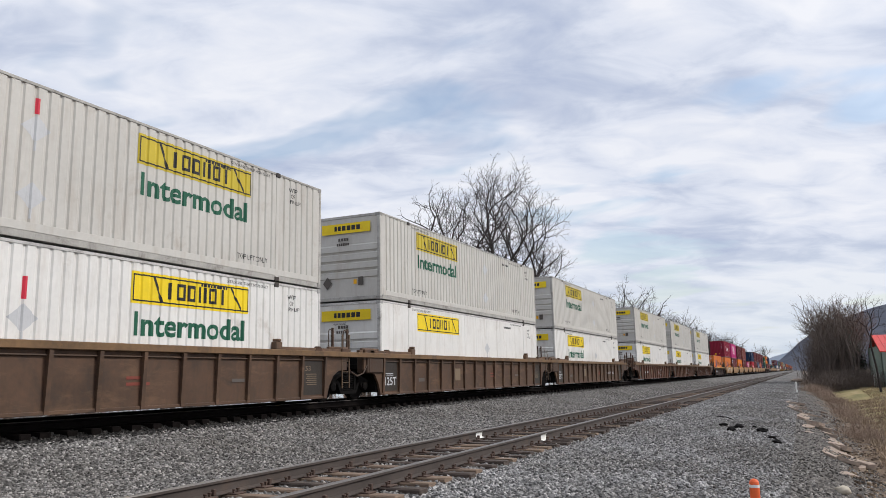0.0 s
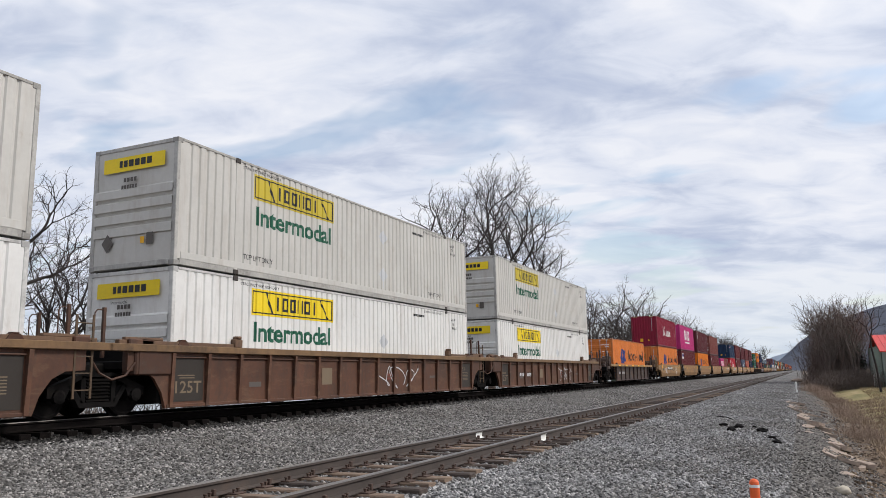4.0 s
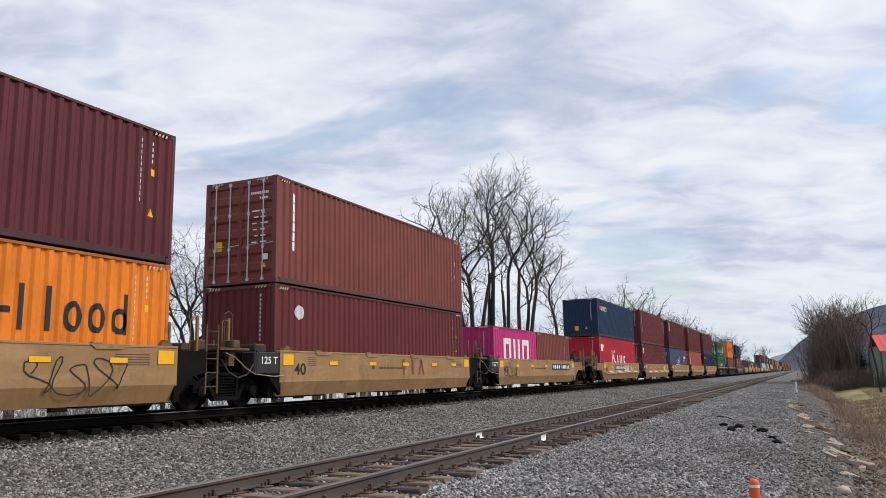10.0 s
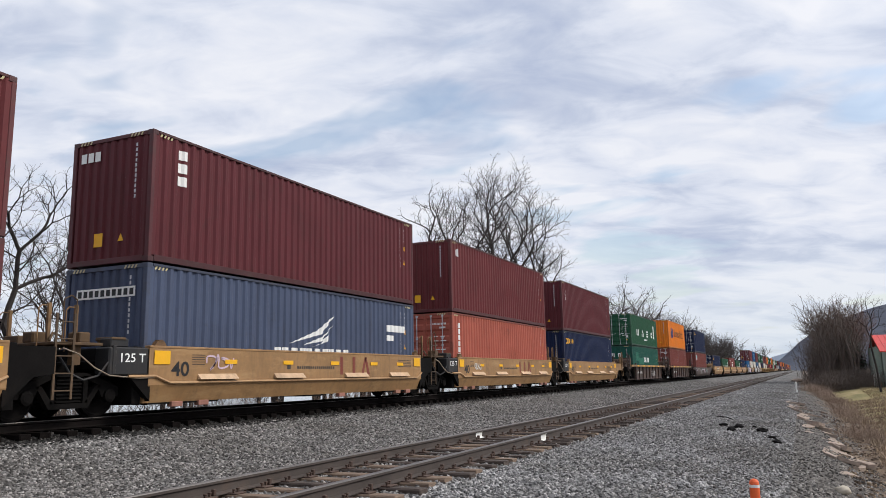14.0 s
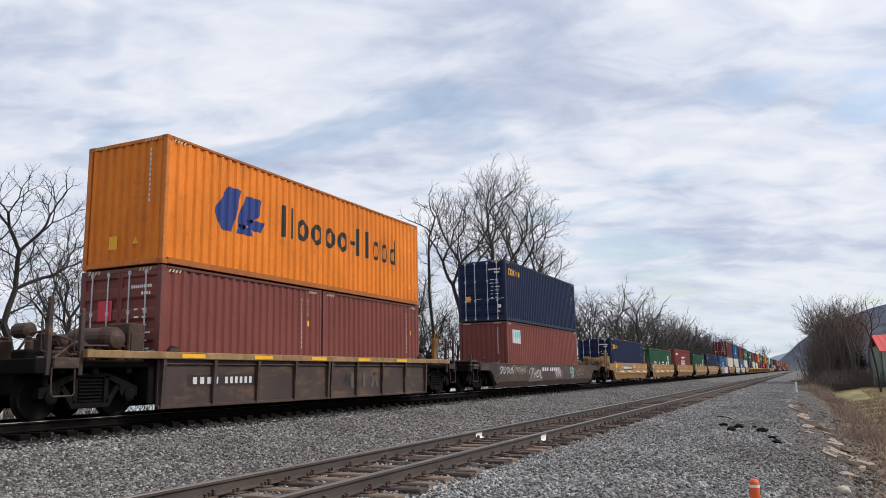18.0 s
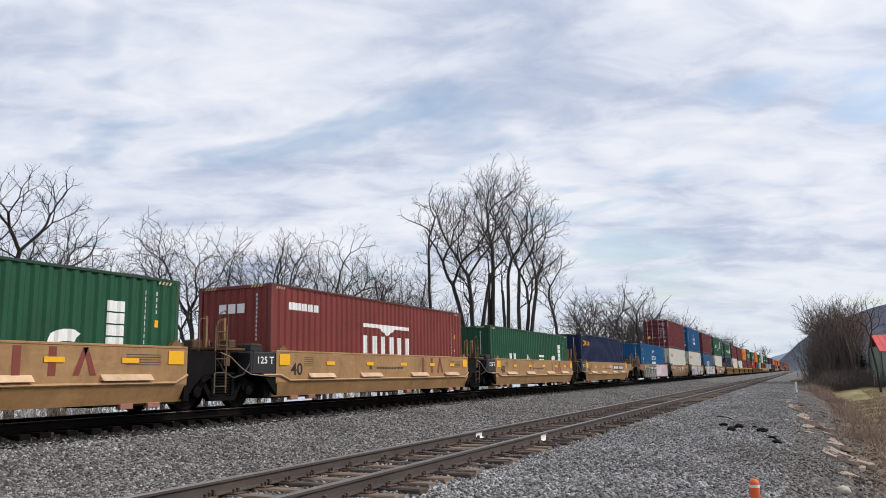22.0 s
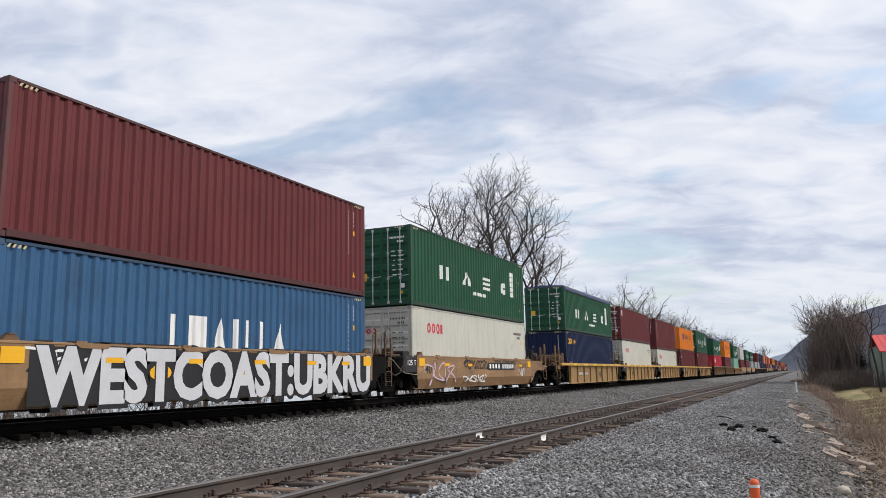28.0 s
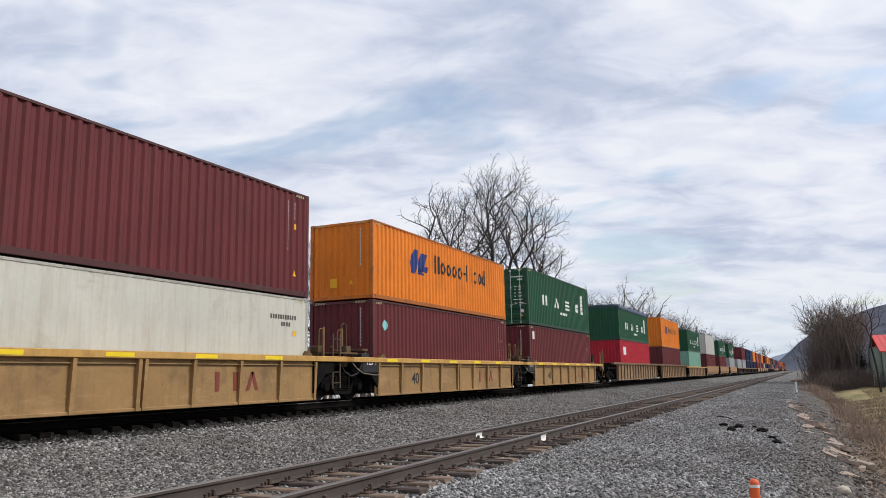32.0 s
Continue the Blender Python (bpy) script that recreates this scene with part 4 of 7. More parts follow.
def wheelset():
    g = Geo().lathe((0, 0, 0), [(-0.95, 0.07), (0.95, 0.07)], 10)
    for s in (-1, 1):
        pr = [(0.68, 0.12), (0.685, 0.34), (0.67, 0.36), (0.67, 0.455), (0.70, 0.455), (0.715, WHEEL_R), (0.80, WHEEL_R - 0.006), (0.81, 0.37), (0.78, 0.34), (0.765, 0.13), (0.83, 0.12), (0.83, 0.06)]
        g.lathe((0, 0, 0), [(s * a, b) for a, b in pr], 28)
    return g


def truck(parent, y, keyed):
    """A two-axle truck under the car: bolster, side frames, springs and wheelsets."""
    t = part("truck", shared("truck", lambda: Geo().box(-0.98, 0.98, -0.20, 0.20, 0.42, 0.74, 0.03).box(-0.3, 0.3, -0.3, 0.3, 0.74, 0.86, 0.02).box(-0.66, 0.66, 0.36, 0.44, 0.30, 0.46).box(-0.66, 0.66, -0.44, -0.36, 0.30, 0.46).box(-0.08, 0.08, -1.2, 1.2, 0.34, 0.42), black_iron), None, parent, "black cast-steel truck with two axles")
    t.location = (0, y, 0)
    for sx in (-1, 1):
        f = part("side_frame", shared("side_frame", side_frame, black_iron), None, t)
        s = part("coil_spring", shared("coil_spring", springs, black_iron), None, t)
        if sx < 0:
            f.matrix_basis = s.matrix_basis = pose(0, 0, 0, 0, 0, 180)
    for a in (-0.89, 0.89):
        w = part("wheelset", shared("wheelset", wheelset, wheel_steel, False), None, t)
        w.location = (0, a, WHEEL_R)
        if keyed:
            WHEELSETS.append((w, parent, y + a, a))
    return t


def ladder(height, width, rungs):
    g = Geo().box(-0.012, 0.012, 0.0, 0.045, 0.0, height).box(-0.012, 0.012, width - 0.045, width, 0.0, height)
    for i in range(rungs):
        z = height * (i + 0.5) / rungs
        g.tube((0.0, 0.02, z), (0.0, width - 0.02, z), 0.014, n=5)
    return g


def grab_post(h, w):
    g = Geo().box(-0.03, 0.03, -0.035, 0.035, 0.0, h, 0.006)
    return g.path([(0.0, -w, 0.1), (0.0, -w, h - 0.12), (0.0, -w + 0.06, h - 0.05), (0.0, 0.0, h - 0.05)], 0.013, 5)


def hand_brake():
    g = Geo().box(-0.06, 0.06, -0.16, 0.16, 0.0, 0.75, 0.02).box(-0.10, 0.10, -0.10, 0.10, 0.62, 0.85, 0.02)
    n = 16
    ring = [(0.14, 0.30 * math.cos(6.28319 * i / n), 0.78 + 0.30 * math.sin(6.28319 * i / n)) for i in range(n + 1)]
    g.path(ring, 0.016, 5)
    for i in range(0, n, 4):
        g.tube((0.10, 0, 0.78), ring[i], 0.012, n=4)
    return g


def coupler():
    g = Geo().box(-0.11, 0.11, -0.75, 0.0, 0.76, 0.98, 0.03).box(-0.20, 0.20, -1.02, -0.72, 0.70, 1.02, 0.06)
    return g.path([(0.35, -0.3, 0.85), (0.36, -0.55, 0.48), (0.34, -0.85, 0.36), (0.2, -1.0, 0.45)], 0.035, 6)


def reservoir():
    g = Geo().lathe((0, 0, 0), [(-0.70, 0.06), (-0.66, 0.19), (-0.56, 0.25), (0.56, 0.25), (0.66, 0.19), (0.70, 0.06)], 18)
    for x in (-0.38, 0.38):
        g.lathe((x, 0, 0), [(-0.03, 0.20), (-0.03, 0.262), (0.03, 0.262), (0.03, 0.20)], 18).box(x - 0.05, x + 0.05, -0.22, 0.22, -0.34, -0.16, 0.01)
    return g


def bracket():
    return Geo().prism([(-0.16, -0.01), (0.18, -0.01), (0.10, 0.10), (-0.08, 0.10)], "x", -0.05, 0.06).box(-0.06, 0.07, -0.05, 0.07, 0.095, 0.125, 0.005)


def scribble(seed, y0, z0, w, h, width=0.03, loops=9):
    """A quick spray-can tag: one looping stroke."""
    r = random.Random(seed)
    pts = []
    f1, f2, f3, ph = loops * r.uniform(0.8, 1.2), loops * r.uniform(0.7, 1.1), r.uniform(1.5, 3.5), r.uniform(0, 6.28)
    n = loops * 11
    for i in range(n):
        k = i / (n - 1)
        loop = 0.9 * w / loops * math.sin(6.283 * f1 * k + ph) * (0.5 + 0.5 * math.sin(6.283 * f3 * k))
        pts.append((y0 + min(max(w * k + loop, 0), w), z0 + h * (0.5 + 0.40 * math.sin(6.283 * f2 * k) + 0.10 * math.sin(6.283 * f3 * 2.3 * k + ph))))
    out = []
    for (a, b), (c, d) in zip(pts, pts[1:]):
        L = math.hypot(c - a, d - b) + 1e-6
        nx, nz = -(d - b) / L * width / 2, (c - a) / L * width / 2
        out.append([(a + nx, b + nz), (a - nx, b - nz), (c - nx, d - nz), (c + nx, d + nz)])
    return out


def plate_bars(y0, z0, y1, z1):
    """A black panel and the plain white bars on it."""
    h = z1 - z0
    m = y0 + (y1 - y0) * 0.42
    return rect(y0, z0, y1, z1), bars(y0 + 0.16, z0 + 0.2 * h, m, z1 - 0.2 * h, [1, 1, 1, 1], 0.8) + bars(m + (y1 - y0) * 0.1, z0 + 0.2 * h, y1 - 0.16, z1 - 0.2 * h, [1] * 6, 0.8)


def car(S, L, kind, near_end, far_end, label, marks=(), detail=True, colour=None, ledges=False, number=0.0, well0=0.0, well1=None):
    """One unit of a well car. near_end, far_end: 'mid' where it shares a truck with its neighbour, 'end' where it has its own and a coupler.
    well0, well1: where its well begins and ends, measured from the load's near end."""
    col = colour or {"tan": TAN, "brown": BROWN, "rib": DARK_BROWN, "ochre": OCHRE, "smooth": DARK_BROWN}[kind]
    root = thing("well_car", (TRACK_X, 0, RAIL_Z), label, "railway car", "cars of the train")
    root["along"] = S
    y0, y1 = well0, (L if well1 is None else well1)
    coat = tan_paint if kind in ("tan", "ochre") else car_paint
    top = {"tan": 1.40, "brown": 1.42, "rib": 1.28, "ochre": 1.28, "smooth": 1.19}[kind]
    low = {"tan": 0.24, "brown": 0.12, "rib": 0.10, "ochre": 0.09, "smooth": 0.11}[kind]
    span = round(y1 - y0, 2)
    for sx in (-1, 1):
        if kind in ("tan", "smooth"):
            z1, z2 = top - 0.05, 0.60 if kind == "tan" else 0.38
            pts = [(1.45, z1), (1.45, z2), (1.30, low), (1.20, low), (1.35, z2), (1.35, z1)]
            s = part("side_sill", shared(("side_sill", kind, span), lambda: Geo().prism(pts, "y", -0.06, span + 0.06), coat), None, root, colour=col)
            s.matrix_basis = pose(0, y0, 0) if sx > 0 else pose(0, y1, 0, 0, 0, 180)
            c = part("top_chord", shared(("top_chord", kind, span), lambda: Geo().box(1.31, 1.462, -0.06, span + 0.06, top - 0.05, top, 0.008), coat), None, root, colour=tuple(q * 1.05 for q in col))
            c.matrix_basis = pose(0, y0, 0) if sx > 0 else pose(0, y1, 0, 0, 0, 180)
        else:
            s = part("side_sheet", shared(("side_sheet", kind, span), lambda: Geo().box(1.33, 1.38, -0.15, span + 0.15, low, top - 0.14).box(1.33, 1.42, -0.15, span + 0.15, low, low + 0.07, 0.01), coat), None, root, colour=col)
            s.matrix_basis = pose(0, y0, 0) if sx > 0 else pose(0, y1, 0, 0, 0, 180)
            over = 1.75 if kind == "brown" else 2.0
            sill = {"brown": (0.18, 0.103, 0.048), "rib": (0.33, 0.20, 0.085), "ochre": (0.58, 0.33, 0.085)}[kind]
            if detail and sx > 0:
                part("conduit", shared(("side_conduit", kind, span), lambda: Geo().tube((1.41, 0.0, top - 0.25), (1.41, span, top - 0.25), 0.02, n=6), car_paint), None, root, colour=tuple(q * 0.8 for q in col)).location = (0, y0, 0)
            c = part("top_chord", shared(("top_chord", kind, span), lambda: Geo().box(1.31, 1.50, -over, span + over, top - 0.15, top, 0.012), coat), None, root, colour=sill)
            c.matrix_basis = pose(0, y0, 0) if sx > 0 else pose(0, y1, 0, 0, 0, 180)
            step = 1.05 if kind == "brown" else 1.52
            n = int((span + 0.2) / step)
            ys = [-0.05 + (span + 0.1) * i / n for i in range(n + 1)]
            if kind != "brown":
                ys.append(span / 2 + 0.16)
            rib = shared(("rib", kind), lambda: Geo().prism([(1.38, low + 0.01), (1.44, low + 0.01), (1.485, top - 0.16), (1.38, top - 0.16)], "y", -0.045, 0.045), coat)
            for y in (ys if detail or sx > 0 else []):
                b = part("rib", rib, None, root, colour=col)
                b.matrix_basis = pose(0, y0 + y, 0) if sx > 0 else pose(0, y0 + y, 0, 0, 0, 180)
    part("well_floor", shared(("well_floor", span), lambda: Geo().box(-1.30, 1.30, 0.1, 2.2, 0.20, 0.27).box(-1.30, 1.30, span - 2.2, span - 0.1, 0.20, 0.27).box(-1.30, 1.30, span / 2 - 0.5, span / 2 + 0.5, 0.20, 0.27).box(-0.2, 0.2, 0.1, span - 0.1, 0.20, 0.27), black_iron), None, root).location = (0, y0, 0)
    dark = BLACK if kind in ("tan", "ochre") else tuple(c * 0.55 for c in col)
    for near, sort in ((True, near_end), (False, far_end)):
        e = new("end_structure", shared(("end_structure", kind, sort), lambda: end_structure(kind, sort, top), black_iron))
        e.parent = root
        e.color = (*(dark if sort == "mid" and kind != "tan" else GRIME), 1)
        e.matrix_basis = pose(0, y0, 0) if near else pose(0, y1, 0, 0, 0, 180)
        if sort == "end":
            truck(root, y0 - 1.55 if near else y1 + 1.55, detail)
            if detail:
                dressed_end(root, kind, near, y0 if near else y1, col, top)
        elif near:
            truck(root, y0 - 1.63, detail)
        if not detail:
            continue
        if kind == "brown" and sort == "mid":
            for sx in (-1, 1):
                g = part("side_plate", shared(("side_plate", kind, sort), lambda: side_arch(kind, sort, top), car_paint), None, root, "side plate cut out over the wheels", colour=tuple(q * 0.95 for q in col))
                g.matrix_basis = (pose(0, y0, 0) if near else pose(0, y1, 0, 0, 0, 180)) @ (Matrix.Identity(4) if sx > 0 else Matrix.Diagonal((-1, 1, 1, 1)))
        if kind == "brown":
            p0 = y0 + 0.03 if near else y1 - 0.93
            part("stencil_panel", painted_on([rect(p0, 0.24, p0 + 0.90, top - 0.22)], 1.385), decal, root, "dark painted panel", colour=(0.030, 0.023, 0.018))
            tagged(part("stencil", painted_on((word("125T", p0 + 0.06, 0.42, 0.25, 0.78, 0.014) if near else word("53", p0 + 0.1, 0.88, 0.13, 0.24, 0.008)) + [rect(p0 + 0.12 + 0.05 * (i % 2), 0.78 - 0.055 * i, p0 + 0.62, 0.80 - 0.055 * i) for i in range(2 if near else 6)], 1.385, None, 0.008), decal, root, "white painted load marks", colour=INK["steel"] if near and S < 60 else INK["rubbed"]), "white painted load marks", kind="stuff")
        for sx in (-1, 1):
            b = part("corner_bracket", shared("corner_bracket", bracket, car_paint), None, root, colour=tuple(c * 0.5 + q for c, q in zip(col, (0.02, 0.004, 0.0))))
            b.matrix_basis = pose(sx * 1.37, (y0 + 0.25) if near else (y1 - 0.25), top)
        if sort == "mid":
            for sx in (-1, 1):
                if near:
                    box = part("brake_box", shared(("brake_box", kind), lambda: Geo().box(1.05, 1.452, -1.06, -0.08, 0.80, top - 0.05, 0.03).box(1.10, 1.40, -1.0, -0.55, top - 0.05, top + 0.12, 0.02).box(1.2, 1.465, -0.98, -0.9, 0.82, top - 0.02, 0.01).path([(1.42, -1.05, 1.05), (1.40, -1.25, 0.80), (1.36, -1.55, 0.72), (1.30, -1.80, 0.85), (1.2, -1.95, 1.15)], 0.022, 6), frame_paint), None, root, "black end box" if kind != "brown" else "brown end box", colour=dark if kind != "brown" else tuple(q * 0.7 for q in col))
                    box.matrix_basis = pose(0, y0, 0) if sx > 0 else pose(0, y0 - 1.14, 0, 0, 0, 180)
                    gp = part("grab_post", shared("grab_post", lambda: grab_post(1.0, 0.22), car_paint), None, root, colour=tuple(c * 0.75 for c in col))
                    gp.matrix_basis = pose(sx * 0.95, y0 - 1.45, 1.15)
                else:
                    ld = part("ladder", shared("ladder", lambda: ladder(1.55, 0.42, 5), car_paint), None, root, colour=(0.10, 0.062, 0.034))
                    ld.matrix_basis = pose(sx * 1.40, y1 + 0.95, 0.38)
                    gp = part("grab_post", shared("grab_post", lambda: grab_post(1.0, 0.22), car_paint), None, root, colour=tuple(c * 0.75 for c in col))
                    gp.matrix_basis = pose(sx * 0.95, y1 + 1.15, 1.15)
            if near and kind in ("tan", "ochre"):
                part("walkway", shared("walkway", walkway, car_paint), None, root, "steel walkway with valve boxes over the shared truck", colour=tuple(q * 0.30 for q in col)).location = (0, y0, 0)
                part("conduit", shared("joint_conduit", joint_conduit, tan_paint), None, root, "pale bent pipe", colour=(0.30, 0.24, 0.18)).location = (0, y0, 0)
                tagged(part("load_limit", painted_on(word("125 T", y0 - 0.78, 1.06, 0.17, 0.62, 0.012), 1.452), decal, root, "white painted 125 T", colour=INK["white"]), kind="stuff")
    if detail:
        face = 1.45 if kind in ("tan", "smooth") else 1.38
        if kind == "tan":
            k = 1.0 if near_end == "end" else 0.0
            ref = [rect(y0 + 0.06, 1.02, y0 + 0.50, 1.30), rect(y1 - 0.50, 1.02, y1 - 0.06, 1.30)] + [rect(y0 + span * f, 1.04, y0 + span * f + 0.42, 1.14) for f in (0.18, 0.36, 0.54, 0.72, 0.86)]
            for q in ref:
                part("reflector", painted_on([q], face, None, 0.018), decal, root, "amber reflector patch", colour=INK["amber"])
            part("size_mark", painted_on(word("40", y0 + 0.55, 0.78, 0.30, 0.52, 0.02), face, None, 0.005), decal, root, "black painted 40", colour=INK["black"])
            small = [rect(y0 + 1.15, 1.02 + 0.05 * i, y0 + 1.55, 1.035 + 0.05 * i) for i in range(5)] + [rect(y0 + 5.0 + 0.1 * i, 0.93, y0 + 5.07 + 0.1 * i, 1.0) for i in range(18)] + [rect(y1 - 1.6, 1.0 + 0.05 * i, y1 - 0.7, 1.015 + 0.05 * i) for i in range(5)] + [rect(y0 + 4.2 + span * 0.03, 0.92, y0 + 4.35 + span * 0.03, 1.1)]
            tagged(part("stencil", painted_on(small, face), decal, root, "rows of small dark marks", colour=INK["soot"]), kind="stuff")
            if ledges:
                for f in (0.11, 0.33, 0.60, 0.82):
                    b = part("side_ledge", shared("side_ledge", lambda: Geo().prism([(1.45, 0.70), (1.56, 0.70), (1.45, 0.82)], "y", 0.0, 1.25), tan_paint), None, root, "pale hinged side ledge", colour=(0.62, 0.42, 0.26))
                    b.location = (0.0, y0 + span * f, 0.0)
                pipe = Geo().path([(1.475, -0.6, 0.78), (1.475, 0.1, 0.78), (1.482, 0.5, 0.64), (1.482, span - 0.3, 0.64), (1.475, span + 0.05, 0.80)], 0.03, 6)
                part("brake_pipe", SHARED.setdefault(("brake_pipe", span), pipe.mesh("brake_pipe", tan_paint)), None, root, "pale brake pipe along the side", colour=tuple(min(c * 1.35 + 0.03, 0.7) for c in col)).location = (0, y0, 0)
                for y in (0.7, 1.5, span - 1.6, span - 0.9, span - 5.0):
                    part("step_block", shared("step_block", lambda: Geo().box(1.22, 1.36, 0.0, 0.32, 0.14, 0.25, 0.01), tan_paint), None, root, "faded red foot block", colour=(0.36, 0.16, 0.12)).location = (0, y0 + y, 0)
            else:
                for f in (0.12, 0.34, 0.58, 0.82):
                    b = part("gusset", shared("gusset", lambda: Geo().prism([(0.0, 1.395), (0.9, 1.395), (0.75, 1.30), (0.15, 1.30)], "x", 1.45, 1.475).box(1.40, 1.48, 0.05, 0.28, 1.40, 1.43), tan_paint), None, root, colour=tuple(c * 0.95 for c in col))
                    b.location = (0, y0 + span * f, 0)
                    part("drain_foot", shared("drain_foot", lambda: Geo().box(1.18, 1.30, 0.0, 0.35, 0.16, 0.25, 0.01), black_iron), None, root).location = (0, y0 + span * f - 0.6, 0)
        else:
            if kind == "brown":
                for near in (True, False):
                    for sx in (-1, 1):
                        gr = part("guide_rail", shared("guide_rail", lambda: Geo().box(1.28, 1.40, -1.45, 2.15, 1.42, 1.50, 0.01).box(1.30, 1.40, -1.3, -0.3, 1.50, 1.56, 0.01).box(1.27, 1.44, 1.92, 2.18, 1.42, 1.62, 0.02).box(1.25, 1.46, 1.98, 2.12, 1.62, 1.69, 0.02), car_paint), None, root, "raised steel guide", colour=(0.15, 0.085, 0.05))
                        gr.matrix_basis = (pose(0, y0, 0) if near else pose(0, y1, 0)) @ (Matrix.Identity(4) if near and sx > 0 else (Matrix.Diagonal((-1, 1, 1, 1)) if near else (Matrix.Diagonal((1, -1, 1, 1)) if sx > 0 else pose(0, 0, 0, 0, 0, 180))))
            if kind in ("rib", "ochre"):
                y = [rect(y0 + 0.4 + 2.4 * i, top - 0.12, y0 + 1.1 + 2.4 * i, top - 0.035) for i in range(5)]
                for q in y:
                    part("reflector", painted_on([q], 1.50), decal, root, "yellow reflector strip on the sill", colour=INK["amber"] if kind == "rib" else INK["yellow"])
                part("size_mark", painted_on(word("40", y0 + span * (0.57 if kind == "rib" or number else 0.19), 0.44, 0.36, 0.55, 0.02), face), decal, root, "black painted 40", colour=INK["black"])
            if kind == "smooth":
                part("size_mark", painted_on(word("53", y1 - 3.2, 0.55, 0.28, 0.5, 0.02), face), decal, root, "black painted 53", colour=INK["dim"])
        if number:
            lift = 0.022 if kind == "tan" else 0.004
            pl, br = plate_bars(number, 0.90 if kind == "tan" else 0.55, number + 2.3 if kind != "tan" else number + 3.3, 1.20 if kind == "tan" else 0.80)
            part("number_panel", painted_on([pl], face, None, lift), decal, root, "black number panel", colour=INK["black"] if kind == "tan" else tuple(c * 0.5 for c in col))
            for q in br:
                part("number_bar", painted_on([q], face, None, lift + 0.004), decal, root, "plain pale bar", colour=INK["white"] if kind == "tan" else INK["silver"])
    for name, ink, polys, lift in marks:
        for group in ([polys] if name.startswith("graffiti") and name != "graffiti_fill" or len(polys) > 40 else [[q] for q in polys]):
            p = part(name, painted_on(group, 1.45 if kind in ("tan", "smooth") else 1.385, None, lift), decal, root, "", colour=INK[ink])
            if len(group) > 1:
                tagged(p, kind="stuff")
    return root


def end_structure(kind, sort, top):
    """The dark framing that carries the end of a well over its truck; it reaches towards -y."""
    g = Geo()
    g.box(-1.30, 1.30, -0.32, -0.10, 0.22, top - 0.02, 0.02)
    if sort == "mid":
        g.box(-1.25, 1.25, -0.95, -0.30, 0.92, 1.10, 0.02).box(-0.45, 0.45, -1.75, -0.90, 0.80, 1.06, 0.04)
        if kind != "brown":
            for sx in (-1, 1):
                x0, x1 = (1.30, 1.44) if sx > 0 else (-1.44, -1.30)
                g.prism([(0.0, 0.28), (0.0, top - 0.08), (-0.95, top - 0.08), (-0.95, 0.84), (-0.55, 0.78)], "x", x0, x1)
    else:
        g.box(-1.29, 1.29, -2.75, -0.30, 0.96, 1.07, 0.02).box(-0.35, 0.35, -3.0, -0.3, 0.66, 0.96, 0.03).box(-1.35, 1.35, -2.95, -2.72, 0.84, 1.12, 0.02)
        g.box(-0.70, 0.70, -2.90, -2.35, 0.46, 0.98, 0.04).box(-1.15, 1.15, -2.62, -2.50, 0.62, 0.98, 0.02)
        for y in (-0.75, -1.55, -2.3):
            g.box(-1.22, 1.22, y - 0.07, y + 0.07, 0.84, 0.985, 0.01)
        g.box(-0.9, -0.4, -2.0, -1.4, 1.02, 1.22, 0.03).box(0.2, 0.62, -2.62, -2.2, 1.02, 1.30, 0.04)
    return g


def side_arch(kind, sort, top):
    """The side plate that runs on over the truck and is cut out above the wheels."""
    if sort == "mid":
        return Geo().prism([(0.0, 0.12), (0.0, top - 0.14), (-1.22, top - 0.14), (-1.22, 0.90), (-0.80, 0.88), (-0.52, 0.74), (-0.30, 0.45), (-0.18, 0.12)], "x", 1.33, 1.40).box(1.33, 1.47, -1.25, -0.9, top - 0.14, top + 0.10, 0.02)
    g = Geo().prism([(0.0, 0.26), (0.0, top - 0.06), (-1.9, top - 0.06), (-1.9, 0.90), (-0.85, 0.86), (-0.35, 0.45)], "x", 1.30, 1.44)
    return g.box(1.31, 1.452, -1.93, -1.87, 0.84, top - 0.05, 0.01)


def conduit():
    return Geo().path([(1.46, -2.70, 1.06), (1.46, -2.1, 1.06), (1.46, -1.95, 0.91), (1.46, -0.88, 0.88), (1.46, -0.40, 0.62), (1.46, 0.3, 0.58)], 0.016, 6)


def walkway():
    """Running board, valve boxes and a bent grab rail above the truck that two units share."""
    g = Geo().box(-1.32, 1.34, -2.15, -1.12, 1.36, 1.42, 0.01).box(-1.2, -1.1, -1.7, -1.5, 1.0, 1.37).box(1.1, 1.2, -1.7, -1.5, 1.0, 1.37)
    g.box(0.88, 1.20, -1.55, -1.30, 1.42, 1.62, 0.02).box(0.20, 0.50, -2.0, -1.66, 1.42, 1.64, 0.03).box(-0.6, -0.2, -1.8, -1.4, 1.42, 1.60, 0.02)
    g.box(0.95, 1.40, -0.98, -0.62, 1.47, 1.54, 0.01).box(0.98, 1.08, -0.95, -0.85, 1.38, 1.48).box(1.25, 1.35, -0.75, -0.65, 1.38, 1.48)
    g.path([(1.30, -2.0, 1.42), (1.30, -2.0, 2.20), (1.30, -1.85, 2.28), (1.30, -1.72, 2.20), (1.30, -1.72, 1.42)], 0.014, 5)
    return g.path([(1.1, -2.1, 1.44), (0.9, -1.9, 1.60), (0.6, -1.5, 1.58), (0.4, -1.2, 1.44)], 0.022, 6)


